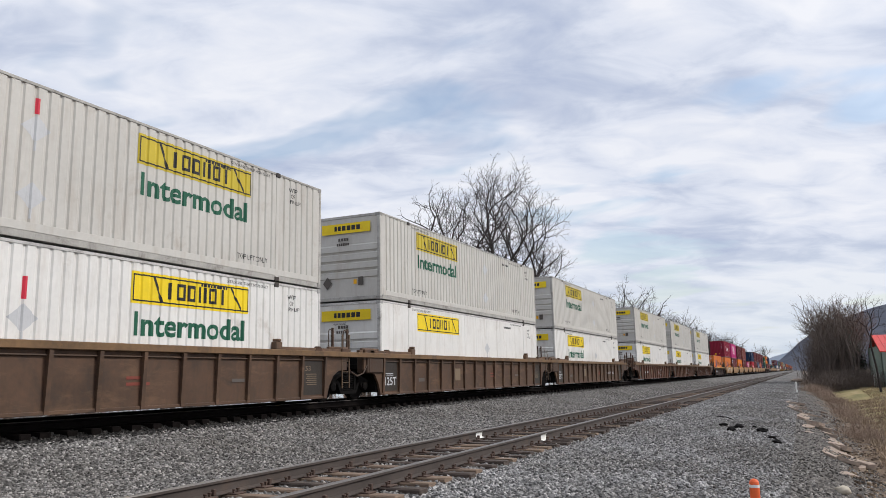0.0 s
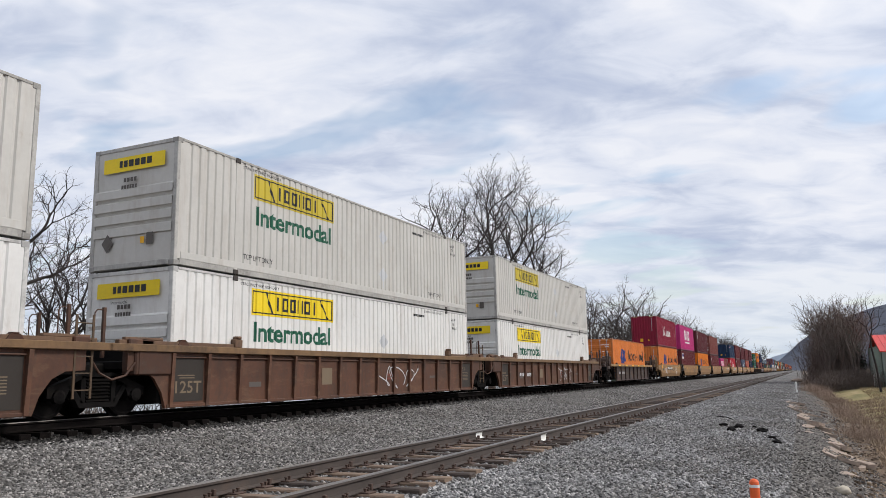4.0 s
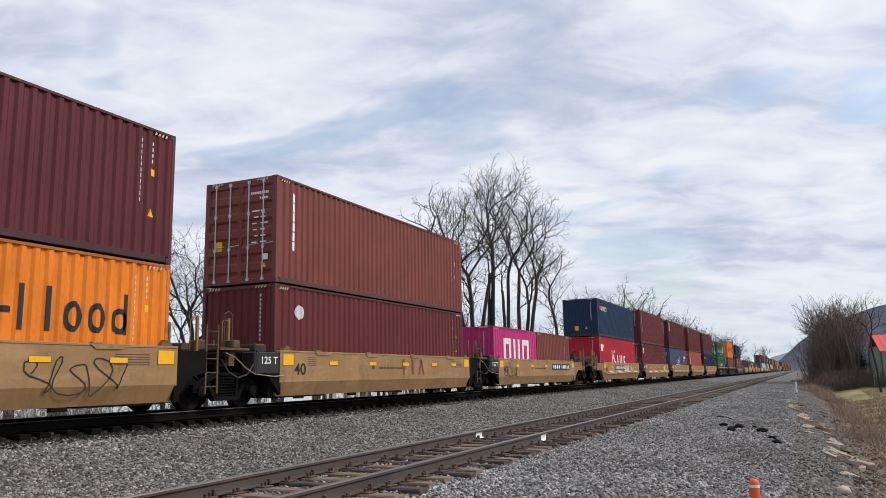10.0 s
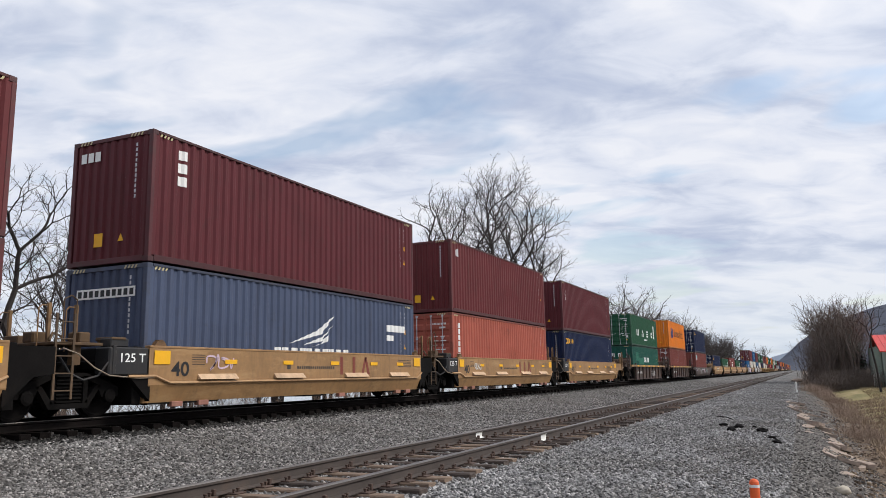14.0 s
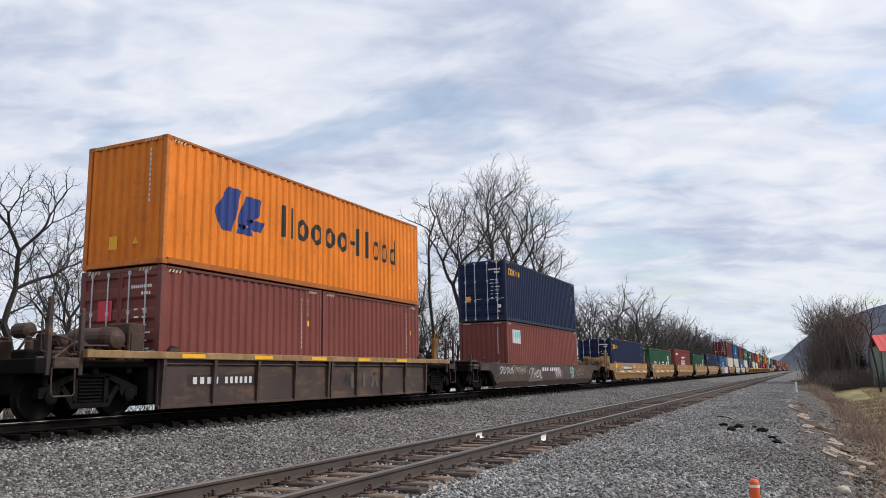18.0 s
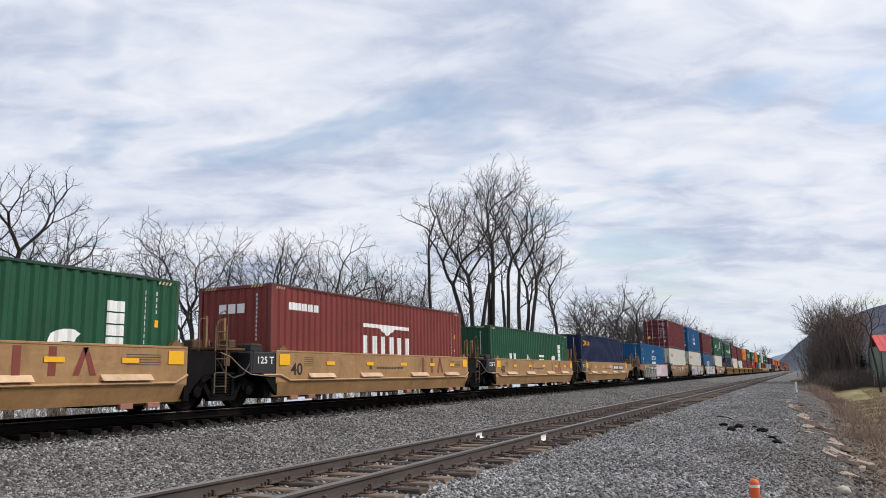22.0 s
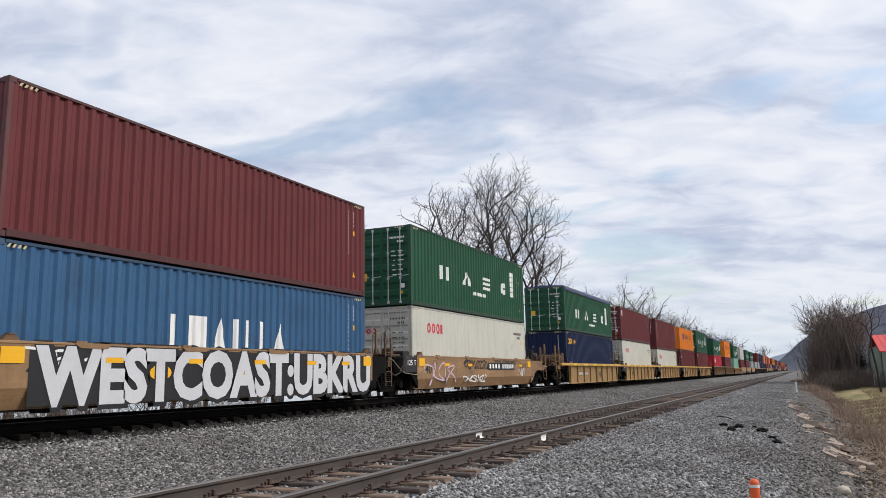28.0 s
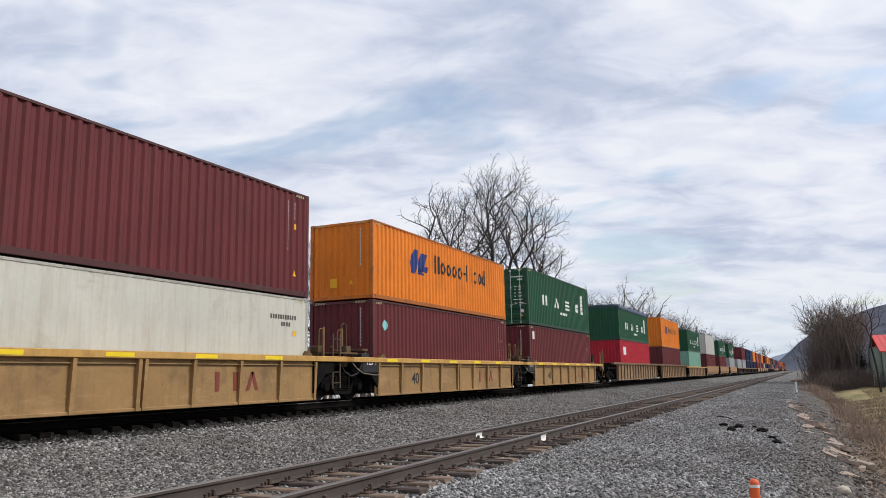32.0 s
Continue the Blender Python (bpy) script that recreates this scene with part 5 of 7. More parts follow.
def joint_conduit():
    return Geo().path([(1.40, -2.05, 1.30), (1.44, -1.75, 1.20), (1.465, -1.40, 0.95), (1.47, -1.05, 0.80), (1.47, -0.30, 0.74), (1.475, 0.06, 0.76)], 0.014, 6)


def stirrup():
    return Geo().path([(1.40, -2.66, 0.95), (1.42, -2.66, 0.48), (1.42, -2.62, 0.44), (1.42, -2.22, 0.44), (1.42, -2.18, 0.48), (1.40, -2.18, 0.95)], 0.017, 6)


def end_post(h):
    """A thick upright with a bent grab rail beside it."""
    g = Geo().box(-0.04, 0.04, -0.045, 0.045, -0.26, h, 0.01)
    return g.path([(0.03, -0.05, 0.15), (0.03, -0.17, 0.18), (0.03, -0.17, h - 0.16), (0.03, -0.05, h - 0.10)], 0.012, 5)


def pipe_run():
    """Air pipes, rods and fittings that lie on the platform."""
    g = Geo().box(-1.05, 1.22, -2.62, -0.40, -0.005, 0.03).path([(0.9, -2.6, 0.06), (0.85, -1.9, 0.10), (0.5, -1.5, 0.16), (0.55, -0.6, 0.16)], 0.03, 6)
    g.path([(-0.9, -2.5, 0.05), (-0.5, -2.1, 0.22), (0.1, -1.9, 0.24), (0.9, -1.2, 0.07)], 0.025, 6)
    g.path([(1.1, -1.9, 0.30), (1.1, -0.8, 0.32), (0.9, -0.5, 0.10)], 0.022, 6)
    g.path([(0.4, -2.0, 0.42), (0.75, -2.1, 0.50), (1.0, -1.8, 0.36), (1.05, -1.5, 0.05)], 0.020, 6)
    g.path([(1.15, -2.45, 0.04), (1.12, -2.0, 0.34), (0.9, -1.6, 0.38), (0.86, -1.2, 0.12)], 0.028, 6)
    g.path([(0.1, -2.5, 0.06), (0.15, -2.2, 0.55), (0.5, -2.1, 0.60), (0.7, -1.7, 0.20)], 0.024, 6)
    for x, y, w, d, h in ((1.0, -2.2, 0.10, 0.14, 0.20), (0.85, -1.45, 0.13, 0.10, 0.26), (-0.75, -0.85, 0.25, 0.18, 0.30), (1.05, -0.9, 0.10, 0.12, 0.18), (-0.9, -1.6, 0.14, 0.25, 0.20), (0.35, -2.35, 0.07, 0.07, 0.42), (-0.15, -1.62, 0.28, 0.20, 0.50), (0.30, -1.95, 0.15, 0.13, 0.58), (-0.55, -2.3, 0.18, 0.16, 0.44)):
        g.box(x - w, x + w, y - d, y + d, 0.0, h, 0.04)
        g.box(x - w * 0.6, x + w * 0.6, y - d * 0.6, y + d * 0.6, h, h + 0.07, 0.02)
    g.lathe((0.95, -1.78, 0.30), [(-0.12, 0.05), (-0.10, 0.11), (0.10, 0.11), (0.12, 0.05)], 10)
    g.lathe((-0.1, -2.15, 0.62), [(-0.22, 0.06), (-0.18, 0.15), (0.18, 0.15), (0.22, 0.06)], 12)
    g.lathe((0.62, -1.95, 0.40), [(-0.16, 0.05), (-0.14, 0.13), (0.14, 0.13), (0.16, 0.05)], 10)
    return g


RUST, GRIME = (0.085, 0.040, 0.024), (0.016, 0.012, 0.010)


def dressed_end(root, kind, near, y, col, top):
    """Coupler, stakes, hand brake and air reservoir on the platform at a car's end."""
    turn = pose(0, y, 0) if near else pose(0, y, 0, 0, 0, 180)
    c = part("coupler", shared("coupler", coupler, black_iron), None, root, "black knuckle coupler with an air hose")
    c.matrix_basis = turn @ pose(0, -2.85, 0)
    drab = tuple(q * 0.7 for q in col)
    caked = tuple(q * 0.75 for q in col) if col[0] > 0.36 else tuple(0.62 * a + 0.14 * b for a, b in zip(RUST, col))
    for sx in (-1, 1):
        half = turn if sx > 0 else turn @ Matrix.Diagonal((-1, 1, 1, 1))
        for yy, h in ((-2.70, 1.15), (-2.02, 0.98)) if kind != "smooth" else ((-2.70, 0.42),):
            g = part("end_post", shared(("end_post", h), lambda: end_post(h), car_paint), None, root, "thick upright post with a grab rail", colour=drab)
            g.matrix_basis = half @ pose(1.33, yy, 1.07)
        if kind in ("tan", "brown", "smooth"):
            g = part("side_plate", shared(("side_plate", kind, "end"), lambda: side_arch(kind, "end", top), coat_of(kind)), None, root, "side plate cut out over the wheels", colour=tuple(q * 0.72 for q in col))
            g.matrix_basis = half
            part("conduit", shared("conduit", conduit, car_paint), None, root, "pale bent conduit", colour=tuple(q * 0.8 + 0.03 for q in col)).matrix_basis = half
        part("stirrup_step", shared("stirrup_step", stirrup, car_paint), None, root, colour=drab).matrix_basis = half
        g = part("sill_plate", shared("sill_plate", lambda: Geo().box(1.30, 1.43, -2.64, -2.10, 0.93, 1.13, 0.015), car_paint), None, root, colour=tuple(q * 0.62 for q in col))
        g.matrix_basis = half
    if kind == "smooth":
        part("end_deck", shared("end_deck", lambda: Geo().box(-1.44, 1.44, -1.95, 0.0, 1.13, 1.20, 0.01).box(-1.40, 1.40, -2.9, -1.95, 1.07, 1.12, 0.01).box(0.5, 1.30, -2.5, -1.9, 1.20, 1.30, 0.02).box(-1.44, 1.44, -0.6, 0.4, 1.19, 1.24, 0.01).path([(1.38, -1.8, 1.20), (1.38, -1.8, 1.42), (1.38, -1.2, 1.42), (1.38, -1.2, 1.20)], 0.014, 5), car_paint), None, root, "flat dark steel deck over the truck", colour=tuple(q * 0.6 for q in col)).matrix_basis = turn
        return
    r = part("reservoir", shared("reservoir", reservoir, car_paint, False), None, root, "cylindrical air reservoir", colour=caked if near else GRIME)
    r.matrix_basis = turn @ pose(0.50, -1.02, 1.52)
    part("valve_box", shared("valve_box", lambda: Geo().box(0.55, 1.12, -0.72, -0.30, 1.10, 1.86, 0.02).box(0.62, 1.14, -0.66, -0.36, 1.30, 1.66, 0.01).box(0.50, 1.16, -0.60, -0.16, 1.06, 1.14, 0.01), car_paint), None, root, "steel valve box beside the reservoir", colour=caked if near else GRIME).matrix_basis = turn
    v = part("pipe_run", shared("pipe_run", pipe_run, car_paint), None, root, "air pipes and valves caked in brown grime", colour=caked if near else GRIME)
    v.matrix_basis = turn @ pose(0.0, 0.0, 1.07)
    if not near:
        h = part("hand_brake", shared("hand_brake", hand_brake, car_paint), None, root, "hand brake with a spoked wheel", colour=(0.30, 0.14, 0.03) if kind == "rib" else GRIME)
        h.matrix_basis = turn @ pose(-0.75, -2.25, 1.28 if kind == "rib" else 1.06, 0, 0, 180)
        if kind == "rib":
            part("brake_stand", shared("brake_stand", lambda: Geo().box(-0.88, -0.62, -2.42, -2.08, 1.04, 1.30, 0.02), car_paint), None, root, colour=tuple(q * 0.7 for q in col)).matrix_basis = turn


# ---- the train, from its first visible unit to the far end ----
def hunt_box(S, z, colour, kind="ribbed", at=2.65, low=False):
    panel, inner, rim = sign_hunt(at, 2.00)
    tone = "yellow" if low else "dull_yellow"
    marks = [("sign_panel", tone, [panel]), ("border", "black", rim), ("sign_block", "black", inner), ("word", "forest", [] if kind == "flat" else word("Intermodal", at + 0.1, 1.36, 0.47, 3.4, 0.026))]
    marks = [m for m in marks if m[2]]
    marks.append(("stencil", "black", word("TOP LIFT ONLY", 2.3, 0.42, 0.13, 1.15) + word("TOP LIFT ONLY", 12.6, 0.42, 0.13, 1.15) + word("STACKING THREE HIGH ONLY", 2.25, 2.70, 0.075, 1.5) + bars(11.4, 2.52, 12.3, 2.60, [1] * 9) + word("STACKING THREE HIGH ONLY", 12.3, 2.70, 0.075, 1.5) + word("WTP", 14.66, 2.50, 0.12, 0.34, 0.006) + word("OR", 14.72, 2.34, 0.11, 0.2, 0.006) + word("PIN LIFT", 14.70, 2.19, 0.10, 0.5, 0.005)))
    hang = at - 2.35 if at > 5 else 9.27
    marks.append(("placard_frame", "steel", [q for z0 in ((0.80, 2.05) if not low else (1.55,)) for q in ([(hang - 0.30, z0), (hang, z0 - 0.25), (hang + 0.30, z0), (hang, z0 + 0.25)], rect(hang - 0.02, z0 - 0.42, hang + 0.02, z0 - 0.25))]))
    if at > 5:
        marks.append(("placard_stripe", "red", [rect(hang - 0.04, 2.32 if not low else 1.88, hang + 0.04, 2.62 if not low else 2.28)]))
    ep, ei, er = sign_hunt(-0.95, 2.28, 0.52)
    em = [("sign_panel", "yellow", [ep]), ("sign_block", "black", bars(-0.45, 2.38, 0.55, 2.54, [0.6, 0.7, 0.9, 0.9, 0.9, 0.9])), ("stencil", "dim", bars(-0.30, 2.02, 0.1, 2.12, [1] * 4) + bars(-0.36, 1.86, 0.12, 1.95, [1] * 6)), ("placard_frame", "dim", [[(-0.9, 0.62), (-0.72, 0.40), (-0.54, 0.62), (-0.72, 0.84)]]), ("sticker", "amber", [rect(0.30, 0.55, 0.42, 0.70)]), ("plate", "dim", [rect(0.48, 0.50, 0.68, 0.78)])]
    if low:
        em.append(("word", "black", word("Intermodal", -0.5, 2.14, 0.08)))
    return container(S, z, 16.154, colour, "off-white fifty-three foot container with a yellow sign, dusty" if colour == "white" else "bright white fifty-three foot container with a yellow sign", kind, marks=marks, end_marks=em)


LOW_Z = RAILCAR_FLOOR
TOP_Z = RAILCAR_FLOOR + CH + 0.03
H8 = 2.591   # the lower, eight-and-a-half foot boxes

for S, first, last, flat in ((-0.55, "mid", "mid", False), (19.01, "mid", "mid", True), (38.34, "mid", "end", False), (61.58, "end", "mid", False), (81.15, "mid", "mid", False), (100.75, "mid", "end", False)):
    tags = []
    if S > 60:
        tags = [("graffiti", "silver", scribble(int(S), 8.6, 0.30, 2.9, 0.75, 0.035, 5), 0.01)]
    tags += [("stencil_panel", "rubbed", [rect(5.6, 0.5, 6.1, 0.95)], 0.006), ("stencil_panel", "dim", [rect(2.5, 0.5, 2.95, 0.62), rect(12.4, 0.62, 12.85, 0.70)], 0.006), ("stencil_panel", "rust", [rect(9.3, 0.6, 9.9, 0.66), rect(9.3, 0.72, 9.8, 0.78)], 0.006)]
    tags = [t for t in tags if t[2]]
    car(S, 16.154, "brown", first, last, "rusty brown well car with upright side ribs, carrying long containers", tags, colour=(0.108, 0.045, 0.025) if S > 60 else None, number=2.4 if S in (61.58, 100.75) else (11.6 if S == 38.34 else 0.0))
    where = 9.42 if S < 0 else 2.65
    hunt_box(S, LOW_Z, "bright_white", "flat" if flat else "ribbed", where, True)
    hunt_box(S, TOP_Z, "white", at=where)

HL = lambda y, z, k=1.0: [[(y, z + 0.45 * k), (y + 0.45 * k, z + 1.1 * k), (y + 0.95 * k, z + 1.1 * k), (y + 0.62 * k, z), (y + 0.22 * k, z)], [(y + 1.1 * k, z + 1.0 * k), (y + 1.75 * k, z + 1.0 * k), (y + 1.62 * k, z + 0.55 * k), (y + 1.0 * k, z + 0.1 * k), (y + 0.8 * k, z + 0.3 * k)], [(y + 1.2 * k, z + 0.42 * k), (y + 1.85 * k, z + 0.42 * k), (y + 1.75 * k, z + 0.15 * k), (y + 1.25 * k, z + 0.15 * k)], [(y + 0.75 * k, z), (y + 1.45 * k, z), (y + 1.25 * k, z + 0.2 * k), (y + 0.9 * k, z + 0.25 * k)]]


def hl_marks(y, z, k=1.0, ys=0.0):
    """A blue folded emblem and a row of black blocks of uneven height."""
    z0, z1 = z + 0.20, z + 0.20 + 0.86 * k
    w = blocks(y + 2.6 * k, y + 5.85 * k, z0, z1, "upppp") + [rect(y + 6.0 * k, z0 + 0.30 * k, y + 6.28 * k, z0 + 0.42 * k)] + blocks(y + 6.25 * k, y + 8.95 * k, z0, z1, "llppd")
    return [("emblem", "royal", HL(y, z, k)), ("sign_block", "black", w)]


def uasc_marks():
    top = [rect(10.3, 1.15 + 0.24 * i, 10.75, 1.36 + 0.24 * i) for i in range(5)]
    return [("sign_block", "white", blocks(2.44, 3.31, 1.18, 1.72, "u") + blocks(4.64, 5.56, 1.18, 1.72, "v") + blocks(6.9, 7.75, 1.18, 1.72, "s") + blocks(9.0, 9.86, 1.18, 1.72, "c") + top + bars(5.75, 0.84, 7.2, 0.98, [3, 1, 3, 1, 2], 0.3))]


def seaco_marks(z=2.15):
    return [("sign_block", "amber", blocks(0.53, 2.05, z, z + 0.33, "creer"))]


def tex_marks():
    return [("sign_block", "white", [rect(0.80, 2.40, 1.05, 2.62), rect(0.78, 2.10, 1.08, 2.32), rect(0.78, 1.80, 1.08, 2.02)])]


def triton_marks():
    return [("sign_block", "white", column(0.72, 2.52, 0.24, 6, 0.12))]


def kline_marks(z):
    return [("sign_block", "white", [rect(3.7, z, 3.95, z + 0.95), [(4.05, z + 0.45), (4.65, z), (4.95, z), (4.3, z + 0.55), (4.85, z + 0.95), (4.6, z + 0.95)]] + blocks(5.3, 8.3, z, z + 0.6, "lluc"))]


def oocl_marks():
    return [("sign_block", "red", blocks(1.25, 2.30, 1.98, 2.36, "rrr") + [rect(2.38, 2.0, 2.56, 2.34)])]


def oocl_ends():
    return [("sign_block", "red", blocks(-0.85, -0.2, 1.95, 2.15, "rrr"))]


def cosco_marks(z):
    arc = [[(6.1 + 0.62 * math.cos(a), z + 0.48 + 0.42 * math.sin(a)), (6.1 + 0.62 * math.cos(a + 0.4), z + 0.48 + 0.42 * math.sin(a + 0.4)), (6.1 + 0.54 * math.cos(a + 0.4), z + 0.48 + 0.34 * math.sin(a + 0.4)), (6.1 + 0.54 * math.cos(a), z + 0.48 + 0.34 * math.sin(a))] for a in (0.25, 0.65, 1.05, 1.45, 1.85, 2.25, 2.5)]
    return [("emblem", "white", arc + blocks(5.1, 7.1, z, z + 0.42, "rrerr") + bars(5.15, z - 0.38, 7.05, z - 0.12, [1, 1, .4, 1, 1, .4, 1, 1], 0.3) + column(0.95, 2.45, 0.24, 5, 0.5))]


def hmm_marks():
    return [("sign_block", "white", blocks(4.6, 7.7, 1.12, 1.72, "uuu") + [rect(4.6, 1.98, 7.7, 2.10), [(5.6, 1.98), (6.7, 1.98), (6.15, 1.75)]] + bars(0.8, 2.25, 2.2, 2.45, [1, 1, 1, 1, 1], 0.3))]


def tarp_cover(S, z):
    g = Geo()
    r = random.Random(8)
    n = 26
    v, f = [], []
    for i in range(n + 1):
        y = 0.02 + (12.15) * i / n
        sag = 0.015 * math.sin(i * 1.3) + r.uniform(-0.012, 0.012)
        for x, zz in ((1.235, -0.20 + sag), (1.24, -0.02), (1.15, 0.07 + sag * 0.5), (0.0, 0.12), (-1.15, 0.07 - sag * 0.5), (-1.24, -0.02), (-1.235, -0.2 - sag)):
            v.append((x, y, zz))
    for i in range(n):
        f += [(i * 7 + k, (i + 1) * 7 + k, (i + 1) * 7 + k + 1, i * 7 + k + 1) for k in range(6)]
    f += [tuple(range(7)), tuple(range(n * 7, n * 7 + 7))]
    g.add(v, f)
    ob = new("tarpaulin", g.mesh("tarpaulin", tarp, True))
    ob.location = (TRACK_X, 0, RAIL_Z + z)
    ob["along"] = S
    return tagged(ob, "dark blue tarpaulin stretched over an open-top container", "tarpaulin")


D40 = 12.192
TEXT = {"orange": "bright orange forty-foot container with a blue emblem", "dull_orange": "dull orange forty-foot container, scratched and stained", "crimson": "dark crimson forty-foot container with white blocks", "red": "bright red forty-foot container with white blocks",
        "magenta": "magenta container with large pale shapes on its side", "maroon": "plain maroon forty-foot container with corrugated sides", "dark_maroon": "dark maroon forty-foot container with small white marks", "brown_red": "reddish-brown forty-foot container with worn paint",
        "brick": "faded brick-red forty-foot container with corrugated sides", "navy": "navy blue forty-foot container with a yellow sign", "slate_blue": "slate blue forty-foot container with a small pale sign", "green": "dark green forty-foot container with white shapes", "teal": "patched teal green forty-foot container",
        "grey_blue": "grey-blue forty-foot container with a white winged emblem", "blue": "strong blue forty-foot container with a white emblem", "faded_blue": "faded light blue container with white blocks", "cream": "cream-white forty-foot container with a red sign", "rust_red": "rust-red forty-foot container with white blocks",
        "pale_green": "pale green forty-foot container with plain sides", "grey": "plain grey forty-foot container with corrugated sides", "white": "plain white forty-foot container with flat sides"}


def box(S, level, colour, door=False, marks=(), L=D40, near=True, end_marks=(), note="", H=CH, below=CH):
    z = LOW_Z + below + 0.03 if level else LOW_Z
    drop = CH - H
    marks = [(n, i, [[(a, b - drop) for a, b in q] for q in ps]) for n, i, ps in marks]
    return container(S, z, L, colour, note or TEXT[colour] + (", its doors facing forward" if door else ""), "corr", door, near, marks, end_marks, H=H)


ONE_SIGN = lambda z: [("sign_block", "white", blocks(3.95, 8.0, z, z + 1.15, "ouo") + bars(4.0, z - 0.38, 7.9, z - 0.2, [5, 7, 7], 0.6))]

# a single car between the white boxes and the five-unit tan cars
car(124.26, D40, "rib", "end", "end", "dark brown ribbed well car with a tan top sill", [("lettering_block", "dim", blocks(9.0, 10.8, 0.35, 0.85, "llv"), 0.006)], number=0.7)
box(124.26, 0, "dull_orange", True, [(n, i, p) for n, i, p in hl_marks(2.55, 1.12, 1.0)])

units = [(144.0, "end", "mid"), (159.56, "mid", "mid"), (175.19, "mid", "mid"), (191.04, "mid", "mid"), (206.63, "mid", "end")]
tags = {144.0: [("graffiti", "silver", scribble(3, 1.9, 0.4, 1.2, 0.8, 0.06, 6), 0.01), ("graffiti", "black", scribble(4, 6.5, 0.7, 1.5, 0.5, 0.04, 6), 0.01), ("graffiti", "white", scribble(9, 8.6, 0.35, 1.0, 0.9, 0.04, 4), 0.01)],
        159.56: [("graffiti", "black", scribble(12, 8.6, 0.5, 1.0, 0.8, 0.05, 6), 0.01)], 175.19: [("graffiti", "black", scribble(14, 2.6, 0.7, 2.1, 0.5, 0.03, 6), 0.01), ("graffiti", "black", scribble(15, 8.7, 0.4, 2.2, 0.75, 0.025, 6), 0.01)],
        191.04: [], 206.63: [("graffiti", "black", scribble(17, 0.6, 0.55, 2.0, 0.5, 0.03, 6), 0.01)]}
for S, a, b in units:
    tt = list(tags[S])
    if S in (159.56, 175.19, 191.04):
        tt.append(("lettering_block", "rust", blocks(6.4, 8.2, 0.74, 1.25, "llv"), 0.006))
    car(S, D40, "tan", a, b, "tan well car with smooth folded sides and amber reflectors", tt, number=7.9 if S == 206.63 else (3.2 if S == 144.0 else 0.0))
box(144.0, 0, "dull_orange", False, hl_marks(3.0, 1.12, 0.95))
box(144.0, 1, "crimson", False, kline_marks(1.1))
box(159.56, 0, "maroon", False, [("sticker", "white", [rect(0.7, 1.9, 1.95, 2.5)]), ("sticker_mark", "royal", [rect(0.8, 2.15, 1.85, 2.4)])])
box(159.56, 1, "magenta", False, ONE_SIGN(1.22))
box(175.19, 0, "orange", False, hl_marks(2.6, 1.15, 0.95))
box(175.19, 1, "dark_maroon", False, tex_marks(), end_marks=[("sign_block", "white", bars(-0.95, 2.38, -0.35, 2.60, [1, 1, 1], 0.3))])
box(191.04, 0, "maroon", False, [("sticker", "silver", [disc(1.1, 2.2, 0.2, 0.2)])])
box(191.04, 1, "brown_red", True, triton_marks())
container(206.63, LOW_Z, 6.058, "magenta", "magenta twenty-foot container with large white shapes", "corr", False, True, [("sign_block", "white", blocks(1.3, 4.9, 0.9, 2.1, "ouo"))], H=H8)
container(212.82, LOW_Z, 6.058, "brown_red", "reddish-brown twenty-foot container with corrugated sides", "corr", False, True, H=H8)

units = [(226.42, "end", "mid"), (241.80, "mid", "mid"), (257.17, "mid", "mid"), (272.68, "mid", "mid"), (288.29, "mid", "end")]
tags = {226.42: [("graffiti", "silver", scribble(21, 3.2, 0.65, 2.6, 0.6, 0.05, 8), 0.012), ("graffiti", "white", scribble(23, 6.6, 0.7, 1.6, 0.55, 0.07, 6), 0.012), ("graffiti", "silver", scribble(24, 8.9, 0.75, 0.8, 0.35, 0.03, 5), 0.01)],
        241.80: [("graffiti", "white", scribble(25, 9.6, 0.85, 0.9, 0.4, 0.05, 4), 0.01)], 257.17: [("graffiti", "pink", scribble(26, 1.6, 0.9, 0.9, 0.35, 0.04, 4), 0.01)], 272.68: [("graffiti", "white", scribble(27, 1.6, 0.9, 0.7, 0.3, 0.03, 4), 0.01)], 288.29: [("graffiti", "dim", scribble(28, 9.2, 0.7, 1.5, 0.5, 0.04, 6), 0.01)]}
for S, a, b in units:
    tt = list(tags[S])
    if S not in (226.42, 288.29):
        tt.append(("lettering_block", "rust", blocks(6.9, 8.75, 0.77, 1.28, "llv"), 0.006))
    car(S, D40, "tan", a, b, "tan well car with hinged side ledges and amber reflectors", tt, ledges=True, number=3.4 if S == 226.42 else 0.0)
box(226.42, 0, "red", False, kline_marks(1.12) + [("sticker", "white", [[(0.5, 1.95), (1.15, 1.9), (1.25, 2.35), (0.55, 2.4)]])])
box(226.42, 1, "slate_blue", H=H8, marks=[("sign_block", "white", blocks(1.15, 2.7, 2.1, 2.42, "cruer")), ("sign_accent", "red", [rect(0.55, 2.16, 1.05, 2.4)])])
box(241.80, 0, "maroon", False, [("sticker", "white", [rect(0.62, 2.05, 0.95, 2.5)]), ("sticker_mark", "royal", [rect(0.66, 2.10, 0.91, 2.3)])])
box(241.80, 1, "maroon", False, triton_marks())
wing = [[(5.0, 1.35), (6.3, 1.75), (7.2, 2.25), (6.5, 1.65)], [(5.6, 1.32), (6.6, 1.6), (7.1, 1.95), (6.5, 1.45)], [(6.0, 1.28), (6.8, 1.45), (6.9, 1.7), (6.4, 1.35)]]
